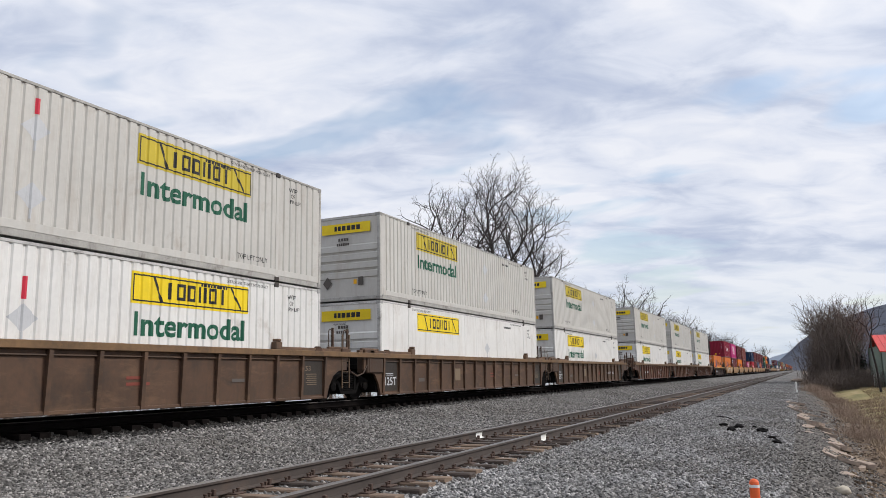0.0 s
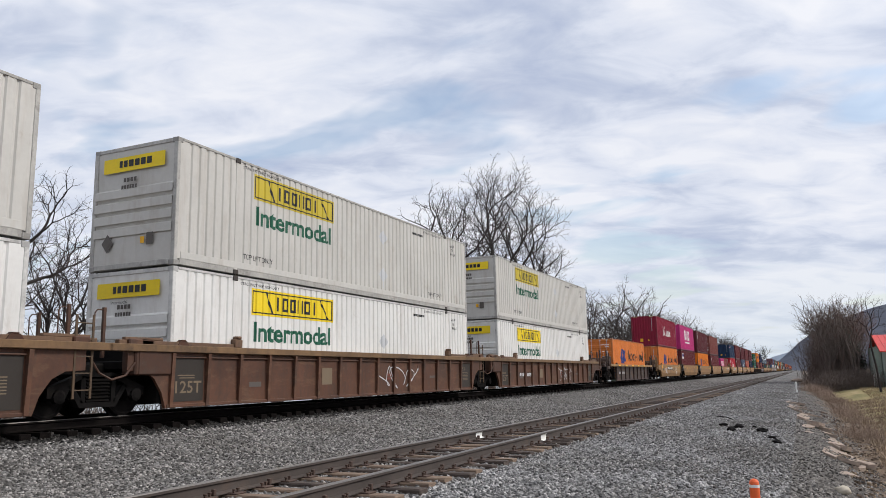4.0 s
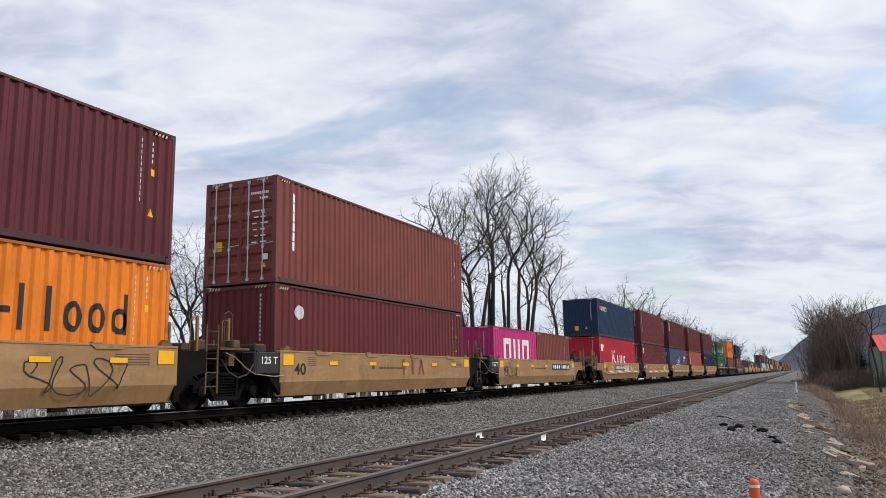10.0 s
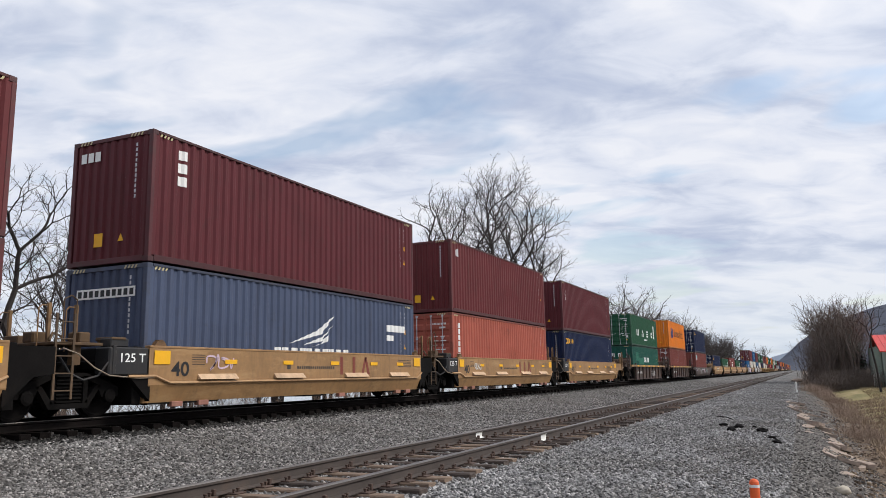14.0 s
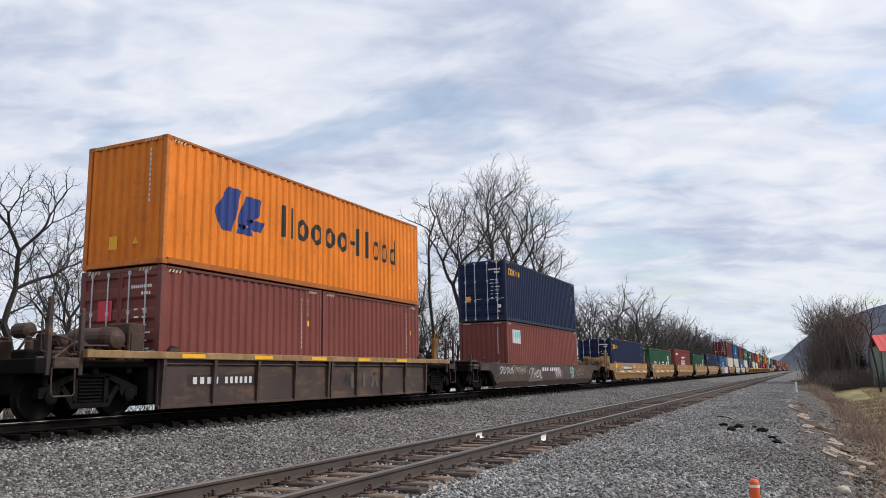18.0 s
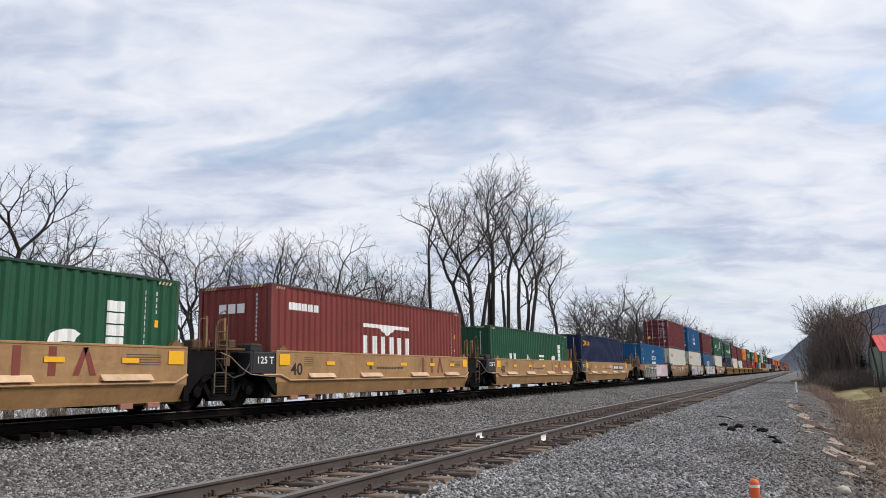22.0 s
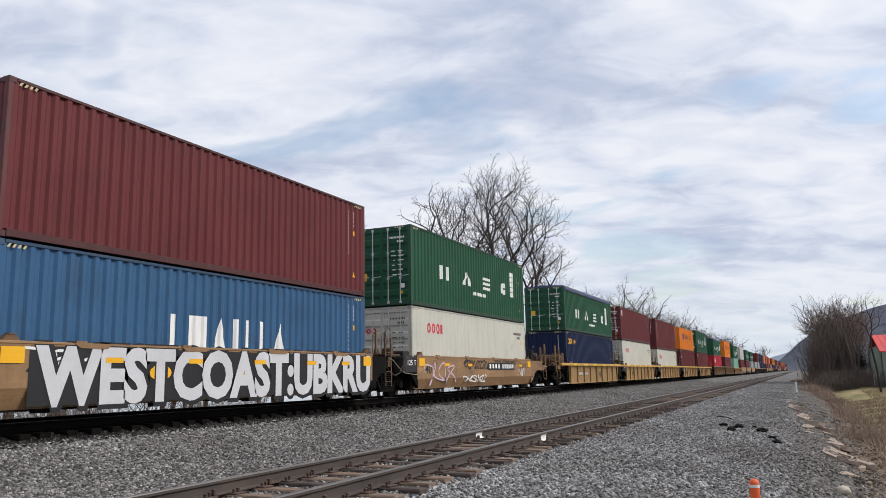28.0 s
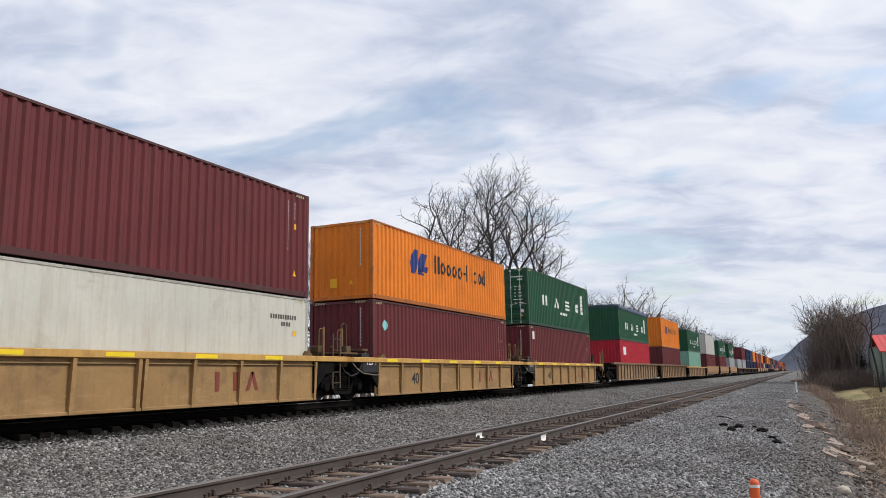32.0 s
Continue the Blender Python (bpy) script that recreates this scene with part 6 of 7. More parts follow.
box(257.17, 0, "grey_blue", False, [("emblem", "white", wing + blocks(4.35, 7.9, 1.02, 1.24, "bbbbbbbbbb") + [rect(10.3, 1.9, 11.6, 2.12), rect(10.3, 1.6, 10.8, 1.78)])], end_marks=[("sign_block", "white", [rect(-0.85, 2.2, 0.9, 2.42)]), ("number_bar", "black", bars(-0.8, 2.24, 0.85, 2.38, [1] * 10, 0.5))])
box(257.17, 1, "dark_maroon", False, tex_marks(), end_marks=[("sign_block", "white", bars(-0.95, 2.38, -0.35, 2.60, [1, 1, 1], 0.3))])
box(272.68, 0, "brick", True, [("sign_block", "white", column(0.62, 2.5, 0.2, 6, 0.2))])
box(272.68, 1, "maroon", False, [("sticker", "steel", [disc(0.7, 2.42, 0.16, 0.16)])])
box(288.29, 0, "navy", False, seaco_marks())
box(288.29, 1, "dark_maroon", False, [("sign_block", "white", column(0.7, 2.4, 0.18, 3, 0.2))])

for S in (308.02, 327.73):
    car(S, D40, "rib", "end", "end", "dark brown ribbed well car with a tan top sill", [("lettering_block", "silver" if S < 320 else "dim", blocks(7.2, 9.0, 0.38, 0.82, "llv"), 0.006)], number=0.7)
patch = [rect(1.5, 1.70, 2.6, 2.4), rect(2.75, 1.40, 5.0, 1.95)]
box(308.02, 0, "teal", H=H8, marks=[("repaint_patch", "jade", patch), ("sign_block", "white", blocks(4.9, 7.3, 1.6, 2.0, "obtlbb"))], end_marks=[("sign_block", "white", [rect(-0.5, 1.7, -0.2, 2.0), rect(0.05, 1.7, 0.35, 2.0)])])
box(308.02, 1, "green", True, uasc_marks(), H=H8, below=H8)
container(327.73, LOW_Z, 6.058, "brown_red", "reddish-brown twenty-foot container, its doors facing forward", "corr", True, True, end_marks=[("sign_block", "red", [rect(-0.62, 1.75, -0.2, 2.2)])])
container(333.86, LOW_Z, 6.058, "brown_red", "reddish-brown twenty-foot container with corrugated sides", "corr", False, True)
box(327.73, 1, "orange", False, hl_marks(1.6, 1.05, 1.0))

car(349.03, D40, "smooth", "end", "end", "dark brown smooth-sided well car covered in spray tags", [("graffiti", "steel", scribble(31, 0.4, 0.78, 1.4, 0.26, 0.022, 9), 0.01), ("graffiti", "rubbed", scribble(36, -0.2, 0.70, 2.2, 0.4, 0.05, 7), 0.007), ("graffiti_ground", "dim", [[(2.2, 0.32), (4.2, 0.36), (4.4, 0.95), (3.6, 0.85), (3.1, 1.05), (2.6, 0.9)], [(6.9, 0.45), (8.0, 0.42), (8.2, 0.8), (7.4, 1.05), (6.8, 0.85)]], 0.006), ("graffiti", "silver", scribble(32, 2.3, 0.45, 2.0, 0.55, 0.04, 5), 0.01), ("graffiti", "rubbed", scribble(37, 10.2, 0.5, 2.4, 0.5, 0.06, 6), 0.008), ("graffiti", "pink", scribble(33, 6.6, 0.5, 1.1, 0.55, 0.06, 4), 0.01), ("graffiti", "cyan", scribble(34, 9.6, 0.4, 0.8, 0.7, 0.06, 3), 0.01), ("graffiti", "silver", scribble(35, -1.7, 0.7, 1.8, 0.35, 0.03, 7), 0.01),
    ("number_bar", "silver", bars(4.4, 0.84, 5.4, 1.02, [1, 1, 1], 0.4) + bars(5.7, 0.84, 7.3, 1.02, [1] * 5, 0.4), 0.008)], well0=-2.0, well1=14.2)
box(349.03, 0, "brown_red", False, [("sticker", "silver", [rect(0.85, 1.9, 2.0, 2.55)]), ("sticker_mark", "cyan", [rect(1.1, 2.15, 1.9, 2.45)])])
box(349.03, 1, "navy", True, seaco_marks(2.2))

units = [(370.61, "end", "mid"), (385.95, "mid", "mid"), (401.36, "mid", "mid"), (416.74, "mid", "mid"), (432.13, "mid", "end")]
for S, a, b in units:
    tt = [("lettering_block", "rust", blocks(8.0, 9.9, 0.80, 1.32, "llv"), 0.006)] if S not in (370.61, 432.13) else [("graffiti", "silver", scribble(int(S), 6.2, 1.0, 1.2, 0.25, 0.025, 6), 0.01)]
    car(S, D40, "tan", a, b, "clean tan well car with hinged side ledges, loaded one container high", tt, ledges=True, colour=(0.362, 0.205, 0.086), number=2.67 if S == 370.61 else (7.6 if S == 432.13 else 0.0))
box(370.61, 0, "navy", True, seaco_marks())
box(385.95, 0, "green", False, uasc_marks(), H=H8)
box(401.36, 0, "rust_red", False, hmm_marks(), end_marks=[("sign_block", "white", bars(-0.5, 2.15, 0.35, 2.4, [1, 1, 1], 0.25))])
box(416.74, 0, "green", False, uasc_marks(), H=H8)
box(432.13, 0, "navy", False, seaco_marks())

units = [(451.74, "end", "mid"), (467.23, "mid", "mid"), (482.63, "mid", "mid"), (498.10, "mid", "mid"), (513.48, "mid", "end")]


def spray(text, y, z, h, w, fill, ink="black"):
    """Fat sprayed letters with a dark outline."""
    return [("graffiti_outline", ink, word(text, y - 0.05, z - 0.02, h + 0.04, w + 0.1, 0.10), 0.009), ("graffiti_fill", fill, word(text, y, z, h, w, 0.050), 0.014)]


tags = {451.74: [("graffiti_ground", "dim", [rect(0.1, 0.28, 5.6, 1.33)], 0.006)] + spray("STU", 0.15, 0.33, 0.96, 2.9, "smoke") + spray("KU", 3.25, 0.33, 0.96, 2.3, "smoke") + [("graffiti_ground", "pink", [rect(5.7, 0.30, 12.1, 1.34)], 0.006), ("graffiti_fill", "lilac", scribble(41, 8.6, 0.42, 3.2, 0.75, 0.07, 7), 0.010), ("graffiti", "white", scribble(44, 5.9, 0.45, 2.4, 0.75, 0.09, 6), 0.010)],
        467.23: [("graffiti", "black", scribble(45, 9.2, 0.4, 2.6, 0.8, 0.06, 9), 0.010), ("graffiti", "white", scribble(46, 7.0, 0.9, 1.5, 0.3, 0.03, 6), 0.010), ("graffiti", "silver", scribble(48, 0.5, 0.9, 1.6, 0.35, 0.04, 6), 0.010), ("lettering_ground", "black", [rect(3.9, 0.72, 6.3, 1.28)], 0.006), ("lettering_block", "white", blocks(4.1, 6.1, 0.80, 1.20, "llv"), 0.011)],
        482.63: [("graffiti_ground", "black", [rect(0.2, 0.27, 6.6, 1.335), rect(8.7, 0.30, 11.4, 1.28)], 0.006)] + spray("STUKU", 0.4, 0.36, 0.90, 5.9, "silver") + spray("P", 6.65, 0.33, 0.95, 1.9, "silver") + spray("!!!", 8.95, 0.36, 0.90, 2.2, "silver"),
        498.10: [("graffiti_ground", "black", [rect(0.6, 0.28, 12.0, 1.32)], 0.006)] + spray("WESTCOAST:UBKRU", 0.7, 0.33, 0.96, 11.4, "silver") + [("graffiti_patch", "amber", [disc(3.6, 0.85, 0.30, 0.16), disc(6.2, 0.72, 0.25, 0.14), disc(9.1, 0.9, 0.3, 0.12)], 0.007), ("graffiti", "white", scribble(88, 0.4, 1.0, 3.0, 0.3, 0.05, 6), 0.007)],
        513.48: [("graffiti", "black", scribble(51, 4.0, 0.95, 2.6, 0.35, 0.05, 9), 0.010), ("graffiti", "white", scribble(52, 3.9, 0.38, 2.4, 0.35, 0.04, 9), 0.010), ("graffiti", "black", scribble(53, 7.4, 1.12, 2.6, 0.2, 0.035, 9), 0.010), ("graffiti_fill", "pink", scribble(54, 0.5, 0.35, 2.6, 0.85, 0.05, 5), 0.008), ("graffiti", "white", scribble(55, 10.4, 0.6, 0.9, 0.4, 0.035, 5), 0.010)]}
for S, a, b in units:
    car(S, D40, "tan", a, b, "tan well car covered in large silver and pink graffiti" if tags[S] and S < 510 else "tan well car with black and white spray tags", tags[S], colour=(0.30, 0.172, 0.082), number=2.7 if S == 451.74 else (6.5 if S == 513.48 else 0.0))
box(451.74, 0, "blue", False, cosco_marks(1.5))
box(467.23, 0, "cream", False, oocl_marks(), end_marks=oocl_ends())
box(467.23, 1, "maroon", True, [("sticker", "white", [rect(0.6, 2.2, 0.9, 2.6)])])
box(482.63, 0, "cream", True, oocl_marks())
box(482.63, 1, "blue", True, cosco_marks(1.3))
box(498.10, 0, "faded_blue", True, [("sign_block", "white", blocks(3.85, 8.2, 1.0, 1.86, "lbtult"))])
box(498.10, 1, "maroon", False)
box(513.48, 0, "cream", True, oocl_marks(), end_marks=oocl_ends())
box(513.48, 1, "green", True, uasc_marks())

units = [(533.01, "end", "mid"), (548.49, "mid", "mid"), (564.18, "mid", "mid"), (579.94, "mid", "mid"), (595.54, "mid", "end")]
for S, a, b in units:
    tt = [("lettering_block", "rust", blocks(8.2, 9.9, 0.42, 0.86, "llv"), 0.006)] if S != 533.01 else []
    car(S, D40, "ochre", a, b, "ochre ribbed well car with a yellow top sill", tt, number=1.8 if S == 533.01 else 0.0)
box(533.01, 0, "navy", False, seaco_marks())
box(533.01, 1, "green", True, uasc_marks(), H=H8)
tarp_cover(533.01, TOP_Z + H8)
box(548.49, 0, "cream", True, oocl_marks(), end_marks=oocl_ends())
box(548.49, 1, "maroon", True, [("sticker", "white", [rect(0.6, 2.2, 0.9, 2.6)])], H=H8)
box(564.18, 0, "cream", False, oocl_marks(), H=H8, end_marks=[("sign_block", "red", bars(-0.6, 1.8, 0.2, 2.0, [1, 1, 1, 1], 0.3))])
box(564.18, 1, "maroon", False, triton_marks(), below=H8)
box(579.94, 0, "maroon", False, [("sticker", "cyan", [disc(0.8, 2.1, 0.16, 0.18)])])
box(579.94, 1, "orange", False, hl_marks(2.6, 1.45, 0.8), H=H8)
box(595.54, 0, "maroon", False, [("sticker", "white", [rect(0.6, 2.2, 0.9, 2.6)])])
box(595.54, 1, "green", True, uasc_marks())

# the cars that stay far off: the same kinds, with less on them
FAR = [(616.9, "red", "green", "brown"), (636.4, "maroon", "orange", "brown"), (655.9, "pale_green", "green", "ochre"), (675.5, "maroon", "white", "tan"), (695.0, "maroon", "green", "tan"), (714.5, "grey", "green", "tan")]
for i, (S, low, high, kind) in enumerate(FAR):
    sort = ("end" if i % 3 == 0 else "mid", "end" if i % 3 == 2 else "mid")
    car(S, D40, kind, sort[0], sort[1], "weathered well car with ribbed sides far along the train", detail=False, well0=-2.0, well1=14.2, colour=(0.30, 0.19, 0.10) if kind != "tan" else None)
    box(S, 0, low, False, [("sticker", "white", [rect(1.2, 1.8, 2.2, 2.4)])] if low == "red" else (), near=False)
    box(S, 1, high, high == "orange", uasc_marks() if high == "green" else (hl_marks(2.6, 1.3, 0.8) if high == "orange" else ()), near=False, H=H8 if high == "green" else CH)
tarp_cover(616.9, TOP_Z + H8)
tail = random.Random(11)
ROW = ["brown_red", "maroon", "navy", "slate_blue", "orange", "brick", "brown_red", "orange", "brick", "maroon", "orange", "orange", "maroon", "green", "navy", "brick"]
S = 735.0
k = 0
while S < 1330:
    c = ROW[k % len(ROW)]
    car(S, D40, "rib" if k % 10 < 5 else "tan", "mid" if k % 5 else "end", "mid" if k % 5 != 4 else "end", "brown well car far along the train", detail=False)
    box(S, 0, tail.choice(["maroon", "brown_red", "brick", "grey", "navy"]), near=False)
    if tail.random() < 0.85:
        box(S, 1, c, near=False)
    S += 15.5 if k % 5 != 4 else 19.7
    k += 1


# ---- trees ----
def boughs(seed, height, half, start, stems=1, fan=0.10, radius=0.26, fine=0.010, lean=(0.0, 0.0), split=0.42, kink=1.0, unit=1.0, spread=1.0, lift=1.0, shoots=0.3):
    """Tapered segments of a bare tree: (start, end, radius, radius). Each stem forks again and again into a stronger and a weaker limb,
    down to twigs, inside a rounded crown between the heights start and height. unit: how long a limb runs before it forks."""
    r = random.Random(seed)
    segs = []
    mid, semi = (height + start) / 2, (height - start) / 2

    def out_by(p):
        return ((p.x - lean[0] * p.z) ** 2 + (p.y - lean[1] * p.z) ** 2) / half ** 2 + ((p.z - mid) / semi) ** 2

    def side_way(d, az, open_to):
        a = d.orthogonal().normalized()
        n = a * math.cos(az) + d.cross(a) * math.sin(az)
        return (d * math.cos(open_to) + n * math.sin(open_to)).normalized()

    def grow(p, d, rad, depth):
        twig_end = rad < fine
        length = unit * 6.2 * max(rad, fine * 0.8) ** 0.62 * r.uniform(0.65, 1.3)
        n = max(2, int(length / (0.16 + 1.6 * rad) + 0.5))
        step = length / n
        w = (0.06 + 0.07 * min(1.0, fine * 3 / rad)) * kink
        bend = Vector((r.gauss(0, 1), r.gauss(0, 1), r.gauss(0, 0.6))) * 0.05 * kink
        tip = rad * (0.35 if twig_end else 0.86)
        for i in range(n):
            rise = (0.05 if rad > fine * 2 else 0.02) * lift
            d = (d + bend + Vector((r.gauss(0, w), r.gauss(0, w), r.gauss(0, w) + rise))).normalized()
            q = p + d * step
            k = (i + 1) / n
            segs.append((p, q, rad + (tip - rad) * i / n, rad + (tip - rad) * k))
            p = q
            if not twig_end and rad < radius * 0.7 and r.random() < shoots and p.z > start * 0.8:
                grow(p, side_way(d, r.uniform(0, 6.283), r.uniform(0.6, 1.1)), max(rad * r.uniform(0.2, 0.38), fine * 0.9), depth + 1)
        if twig_end or depth > 16:
            return
        over = out_by(p)
        thin = 1.0 if over < 0.8 else (0.86 if over < 1.05 else 0.6)
        share = r.uniform(0.52, 0.80)
        az = r.uniform(0, 6.283)
        grow(p, side_way(d, az, (1 - share) * r.uniform(0.8, 1.3) * spread), rad * share ** 0.45 * 0.95 * thin, depth + 1)
        grow(p, side_way(d, az + 3.1416 + r.gauss(0, 0.4), share * r.uniform(0.75, 1.15) * spread), rad * (1 - share) ** 0.45 * thin, depth + 1)

    for i in range(stems):
        a = 6.283 * (i + r.uniform(0, 0.5)) / stems
        d = Vector((math.cos(a) * fan * (stems > 1) + lean[0], math.sin(a) * fan * (stems > 1) + lean[1], 1.0)).normalized()
        h = height * split * (r.uniform(0.75, 1.05) if i else 1.0)
        p, rad = Vector((math.cos(a), math.sin(a), 0)) * (0.3 * radius * (stems > 1)), radius * r.uniform(0.75, 1.0)
        n = max(4, int(h / 0.8))
        for k in range(n):
            d = (d + Vector((r.gauss(0, 0.028), r.gauss(0, 0.028), 0)) * kink).normalized()
            q = p + d * (h / n)
            segs.append((p, q, rad * (1 - 0.25 * k / n), rad * (1 - 0.25 * (k + 1) / n)))
            p = q
            if q.z > start * 0.9 and r.random() < 0.3:
                grow(q, side_way(d, r.uniform(0, 6.283), r.uniform(0.7, 1.1)), rad * r.uniform(0.2, 0.4), 2)
        grow(p, d, rad * 0.75, 0)
    k = height / sorted(s[1].z for s in segs)[-max(1, len(segs) // 300)]
    return [(tuple(a * k), tuple(b * k), c, d) for a, b, c, d in segs]


def grown_tree(at, label, thick, *args, wood=None, thin_wood=None, **kw):
    """A bare tree: trunk with its limbs, and a crown of twigs."""
    segs = boughs(*args, **kw)
    root = thing("tree", at, label, "tree", "bare trees behind the train")
    thick = min(thick, max(s[3] for s in segs) * 0.6)
    part("trunk", limbs("trunk", [s for s in segs if s[3] > thick], 6, wood or bark), None, root)
    part("crown", limbs("crown", [s for s in segs if s[3] <= thick], 3, thin_wood or wood or twig), None, root)
    return root


def limbs(name, segs, sides, material):
    """One mesh of many tapered limbs."""
    n = len(segs)
    p0 = np.array([s[0] for s in segs])
    p1 = np.array([s[1] for s in segs])
    r0 = np.array([s[2] for s in segs])[:, None]
    r1 = np.array([s[3] for s in segs])[:, None]
    d = p1 - p0
    d /= np.linalg.norm(d, axis=1)[:, None] + 1e-9
    ref = np.where(np.abs(d[:, 2:3]) < 0.9, np.array([[0, 0, 1.0]]), np.array([[1.0, 0, 0]]))
    a = np.cross(d, ref)
    a /= np.linalg.norm(a, axis=1)[:, None]
    b = np.cross(d, a)
    ring = []
    for p, r in ((p0, r0), (p1, r1)):
        for i in range(sides):
            t = 6.28319 * i / sides
            ring.append(p + (a * math.cos(t) + b * math.sin(t)) * r)
    v = np.stack(ring, 1).reshape(-1, 3)
    quads = np.array([(i, (i + 1) % sides, sides + (i + 1) % sides, sides + i) for i in range(sides)])
    f = (quads[None] + (np.arange(n) * 2 * sides)[:, None, None]).reshape(-1, 4)
    me = bpy.data.meshes.new(name)
    me.from_pydata(v.tolist(), [], f.tolist())
    me.materials.append(material)
    return me


BARE = "tall bare deciduous tree with a wide forked crown"
# the tall group that stands above the rest
for seed, y, h, half, start, stems, fan, leant in ((101, 68.2, 21.8, 3.4, 8.5, 4, 0.08, -0.03), (102, 72.6, 26.4, 4.6, 12.0, 2, 0.03, 0.0), (103, 78.0, 25.4, 4.4, 11.0, 2, 0.05, 0.02), (104, 82.4, 25.4, 6.8, 9.0, 3, 0.13, 0.08), (105, 96.4, 19.5, 4.2, 9.0, 1, 0.0, 0.05)):
    grown_tree((-28.5, y, ground_z(-28.5, y) - 0.1), BARE, 0.05, seed, h, half, start, stems=stems, fan=fan, radius=0.28, fine=0.0118, lean=(0.0, leant), split=0.44, unit=1.0, spread=1.15, lift=1.1, kink=0.62, shoots=0.34)
grown_tree((-26.0, 55.0, -0.6), "slender bare tree with a crooked stem and a small crown", 0.04, 123, 17.6, 2.3, 11.5, radius=0.19, fine=0.010, lean=(0.0, -0.12), split=0.62, spread=1.15, kink=1.0, unit=0.95, shoots=0.35, lift=1.3)
grown_tree((-24.5, 17.6, -0.6), "spreading bare tree with long low limbs", 0.04, 126, 9.7, 4.0, 2.8, radius=0.23, fine=0.0062, split=0.26, spread=1.15, kink=0.75, unit=0.78, shoots=0.42, lift=1.2)
MID = [grown_tree((0, 0, -900), "bare medium-sized tree with dense fine twigs", 0.03, 120 + i, h, half, start, radius=0.17, fine=0.0075, stems=st, fan=0.14, split=0.30, spread=1.1, unit=0.78, kink=0.85, shoots=0.36) for i, (h, half, start, st) in enumerate(((11.5, 2.9, 3.8, 1), (10.5, 3.0, 3.2, 2), (12.3, 2.6, 3.8, 1), (9.0, 2.8, 2.6, 2)))]
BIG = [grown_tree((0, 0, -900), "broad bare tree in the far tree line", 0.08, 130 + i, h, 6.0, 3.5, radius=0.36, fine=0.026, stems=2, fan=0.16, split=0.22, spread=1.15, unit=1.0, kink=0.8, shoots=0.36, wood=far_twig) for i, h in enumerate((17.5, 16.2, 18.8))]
r = random.Random(40)
used = set()


def plant(source, x, y, k=1.0):
    z = ground_z(x, y) - 0.12
    if source.name not in used and abs(source.location.z + 900) < 1:
        used.add(source.name)
        source.matrix_basis = pose(x, y, z, 0, 0, r.uniform(0, 360))
        return source
    o = copy_thing(source, pose(x, y, z, 0, 0, r.uniform(0, 360)))
    return o


y = 22.0
while y < 62:
    plant(r.choice(MID), -27.5 + r.uniform(-3.5, 2.0), y)
    y += r.uniform(1.6, 3.0)
for x, y in ((-26.0, 34.5), (-26.5, 45.0), (-27.0, 39.5), (-28.0, 51.0), (-30.5, 56.0), (-31.0, 62.0), (-33, 70.0), (-33, 108.0), (-29.5, 60.0), (-31.0, 65.5), (-30.5, 69.0), (-31.5, 73.0), (-30.5, 78.0), (-31.5, 84.0), (-31.0, 90.0)):
    plant(r.choice(MID), x, y)
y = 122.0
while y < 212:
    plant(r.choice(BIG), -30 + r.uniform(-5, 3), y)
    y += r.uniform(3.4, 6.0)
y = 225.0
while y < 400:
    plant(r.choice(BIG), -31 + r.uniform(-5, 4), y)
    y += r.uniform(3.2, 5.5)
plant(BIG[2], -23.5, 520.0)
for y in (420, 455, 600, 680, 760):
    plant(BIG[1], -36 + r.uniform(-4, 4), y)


def evergreen(seed, height, width):
    """A dark conifer: trunk, and a crown of many small drooping sprays."""
    rr = random.Random(seed)
    g = Geo()
    for i in range(int(430 * height / 8)):
        z = height * (0.10 + 0.88 * rr.random() ** 1.1)
        rad = width * (1 - z / height) ** 0.8 * rr.uniform(0.35, 1.1)
        a = rr.uniform(0, 6.283)
        c = Vector((math.cos(a) * rad, math.sin(a) * rad, z))
        out = Vector((math.cos(a), math.sin(a), -0.35)).normalized()
        side = Vector((-math.sin(a), math.cos(a), rr.uniform(-0.3, 0.3)))
        s = rr.uniform(0.25, 0.55)
        tip = c + out * s * 1.3
        g.add([tuple(c - side * s * 0.5), tuple(tip), tuple(c + side * s * 0.5), tuple(c - out * s * 0.4 + Vector((0, 0, 0.14)))], [(0, 1, 3), (1, 2, 3), (0, 3, 2)])
    return g


def plant_evergreen(seed, x, y, h, w):
    root = thing("evergreen", (x, y, ground_z(x, y) - 0.1), "dark green conifer standing among bare trees", "tree", "evergreens")
    part("trunk", Geo().tube((0, 0, 0), (0, 0, h * 0.95), 0.16, 0.02, 8), bark, root)
    part("crown", evergreen(seed, h, w), needles, root)


plant_evergreen(1, 5.2, 97.0, 7.0, 2.2)
plant_evergreen(6, 3.9, 99.0, 5.0, 2.2)
plant_evergreen(2, -33.0, 128.0, 9.5, 3.2)
plant_evergreen(3, -30.0, 138.0, 8.5, 3.0)
plant_evergreen(4, -29.0, 350.0, 12.0, 4.0)
plant_evergreen(5, -25.0, 640.0, 18.0, 6.0)


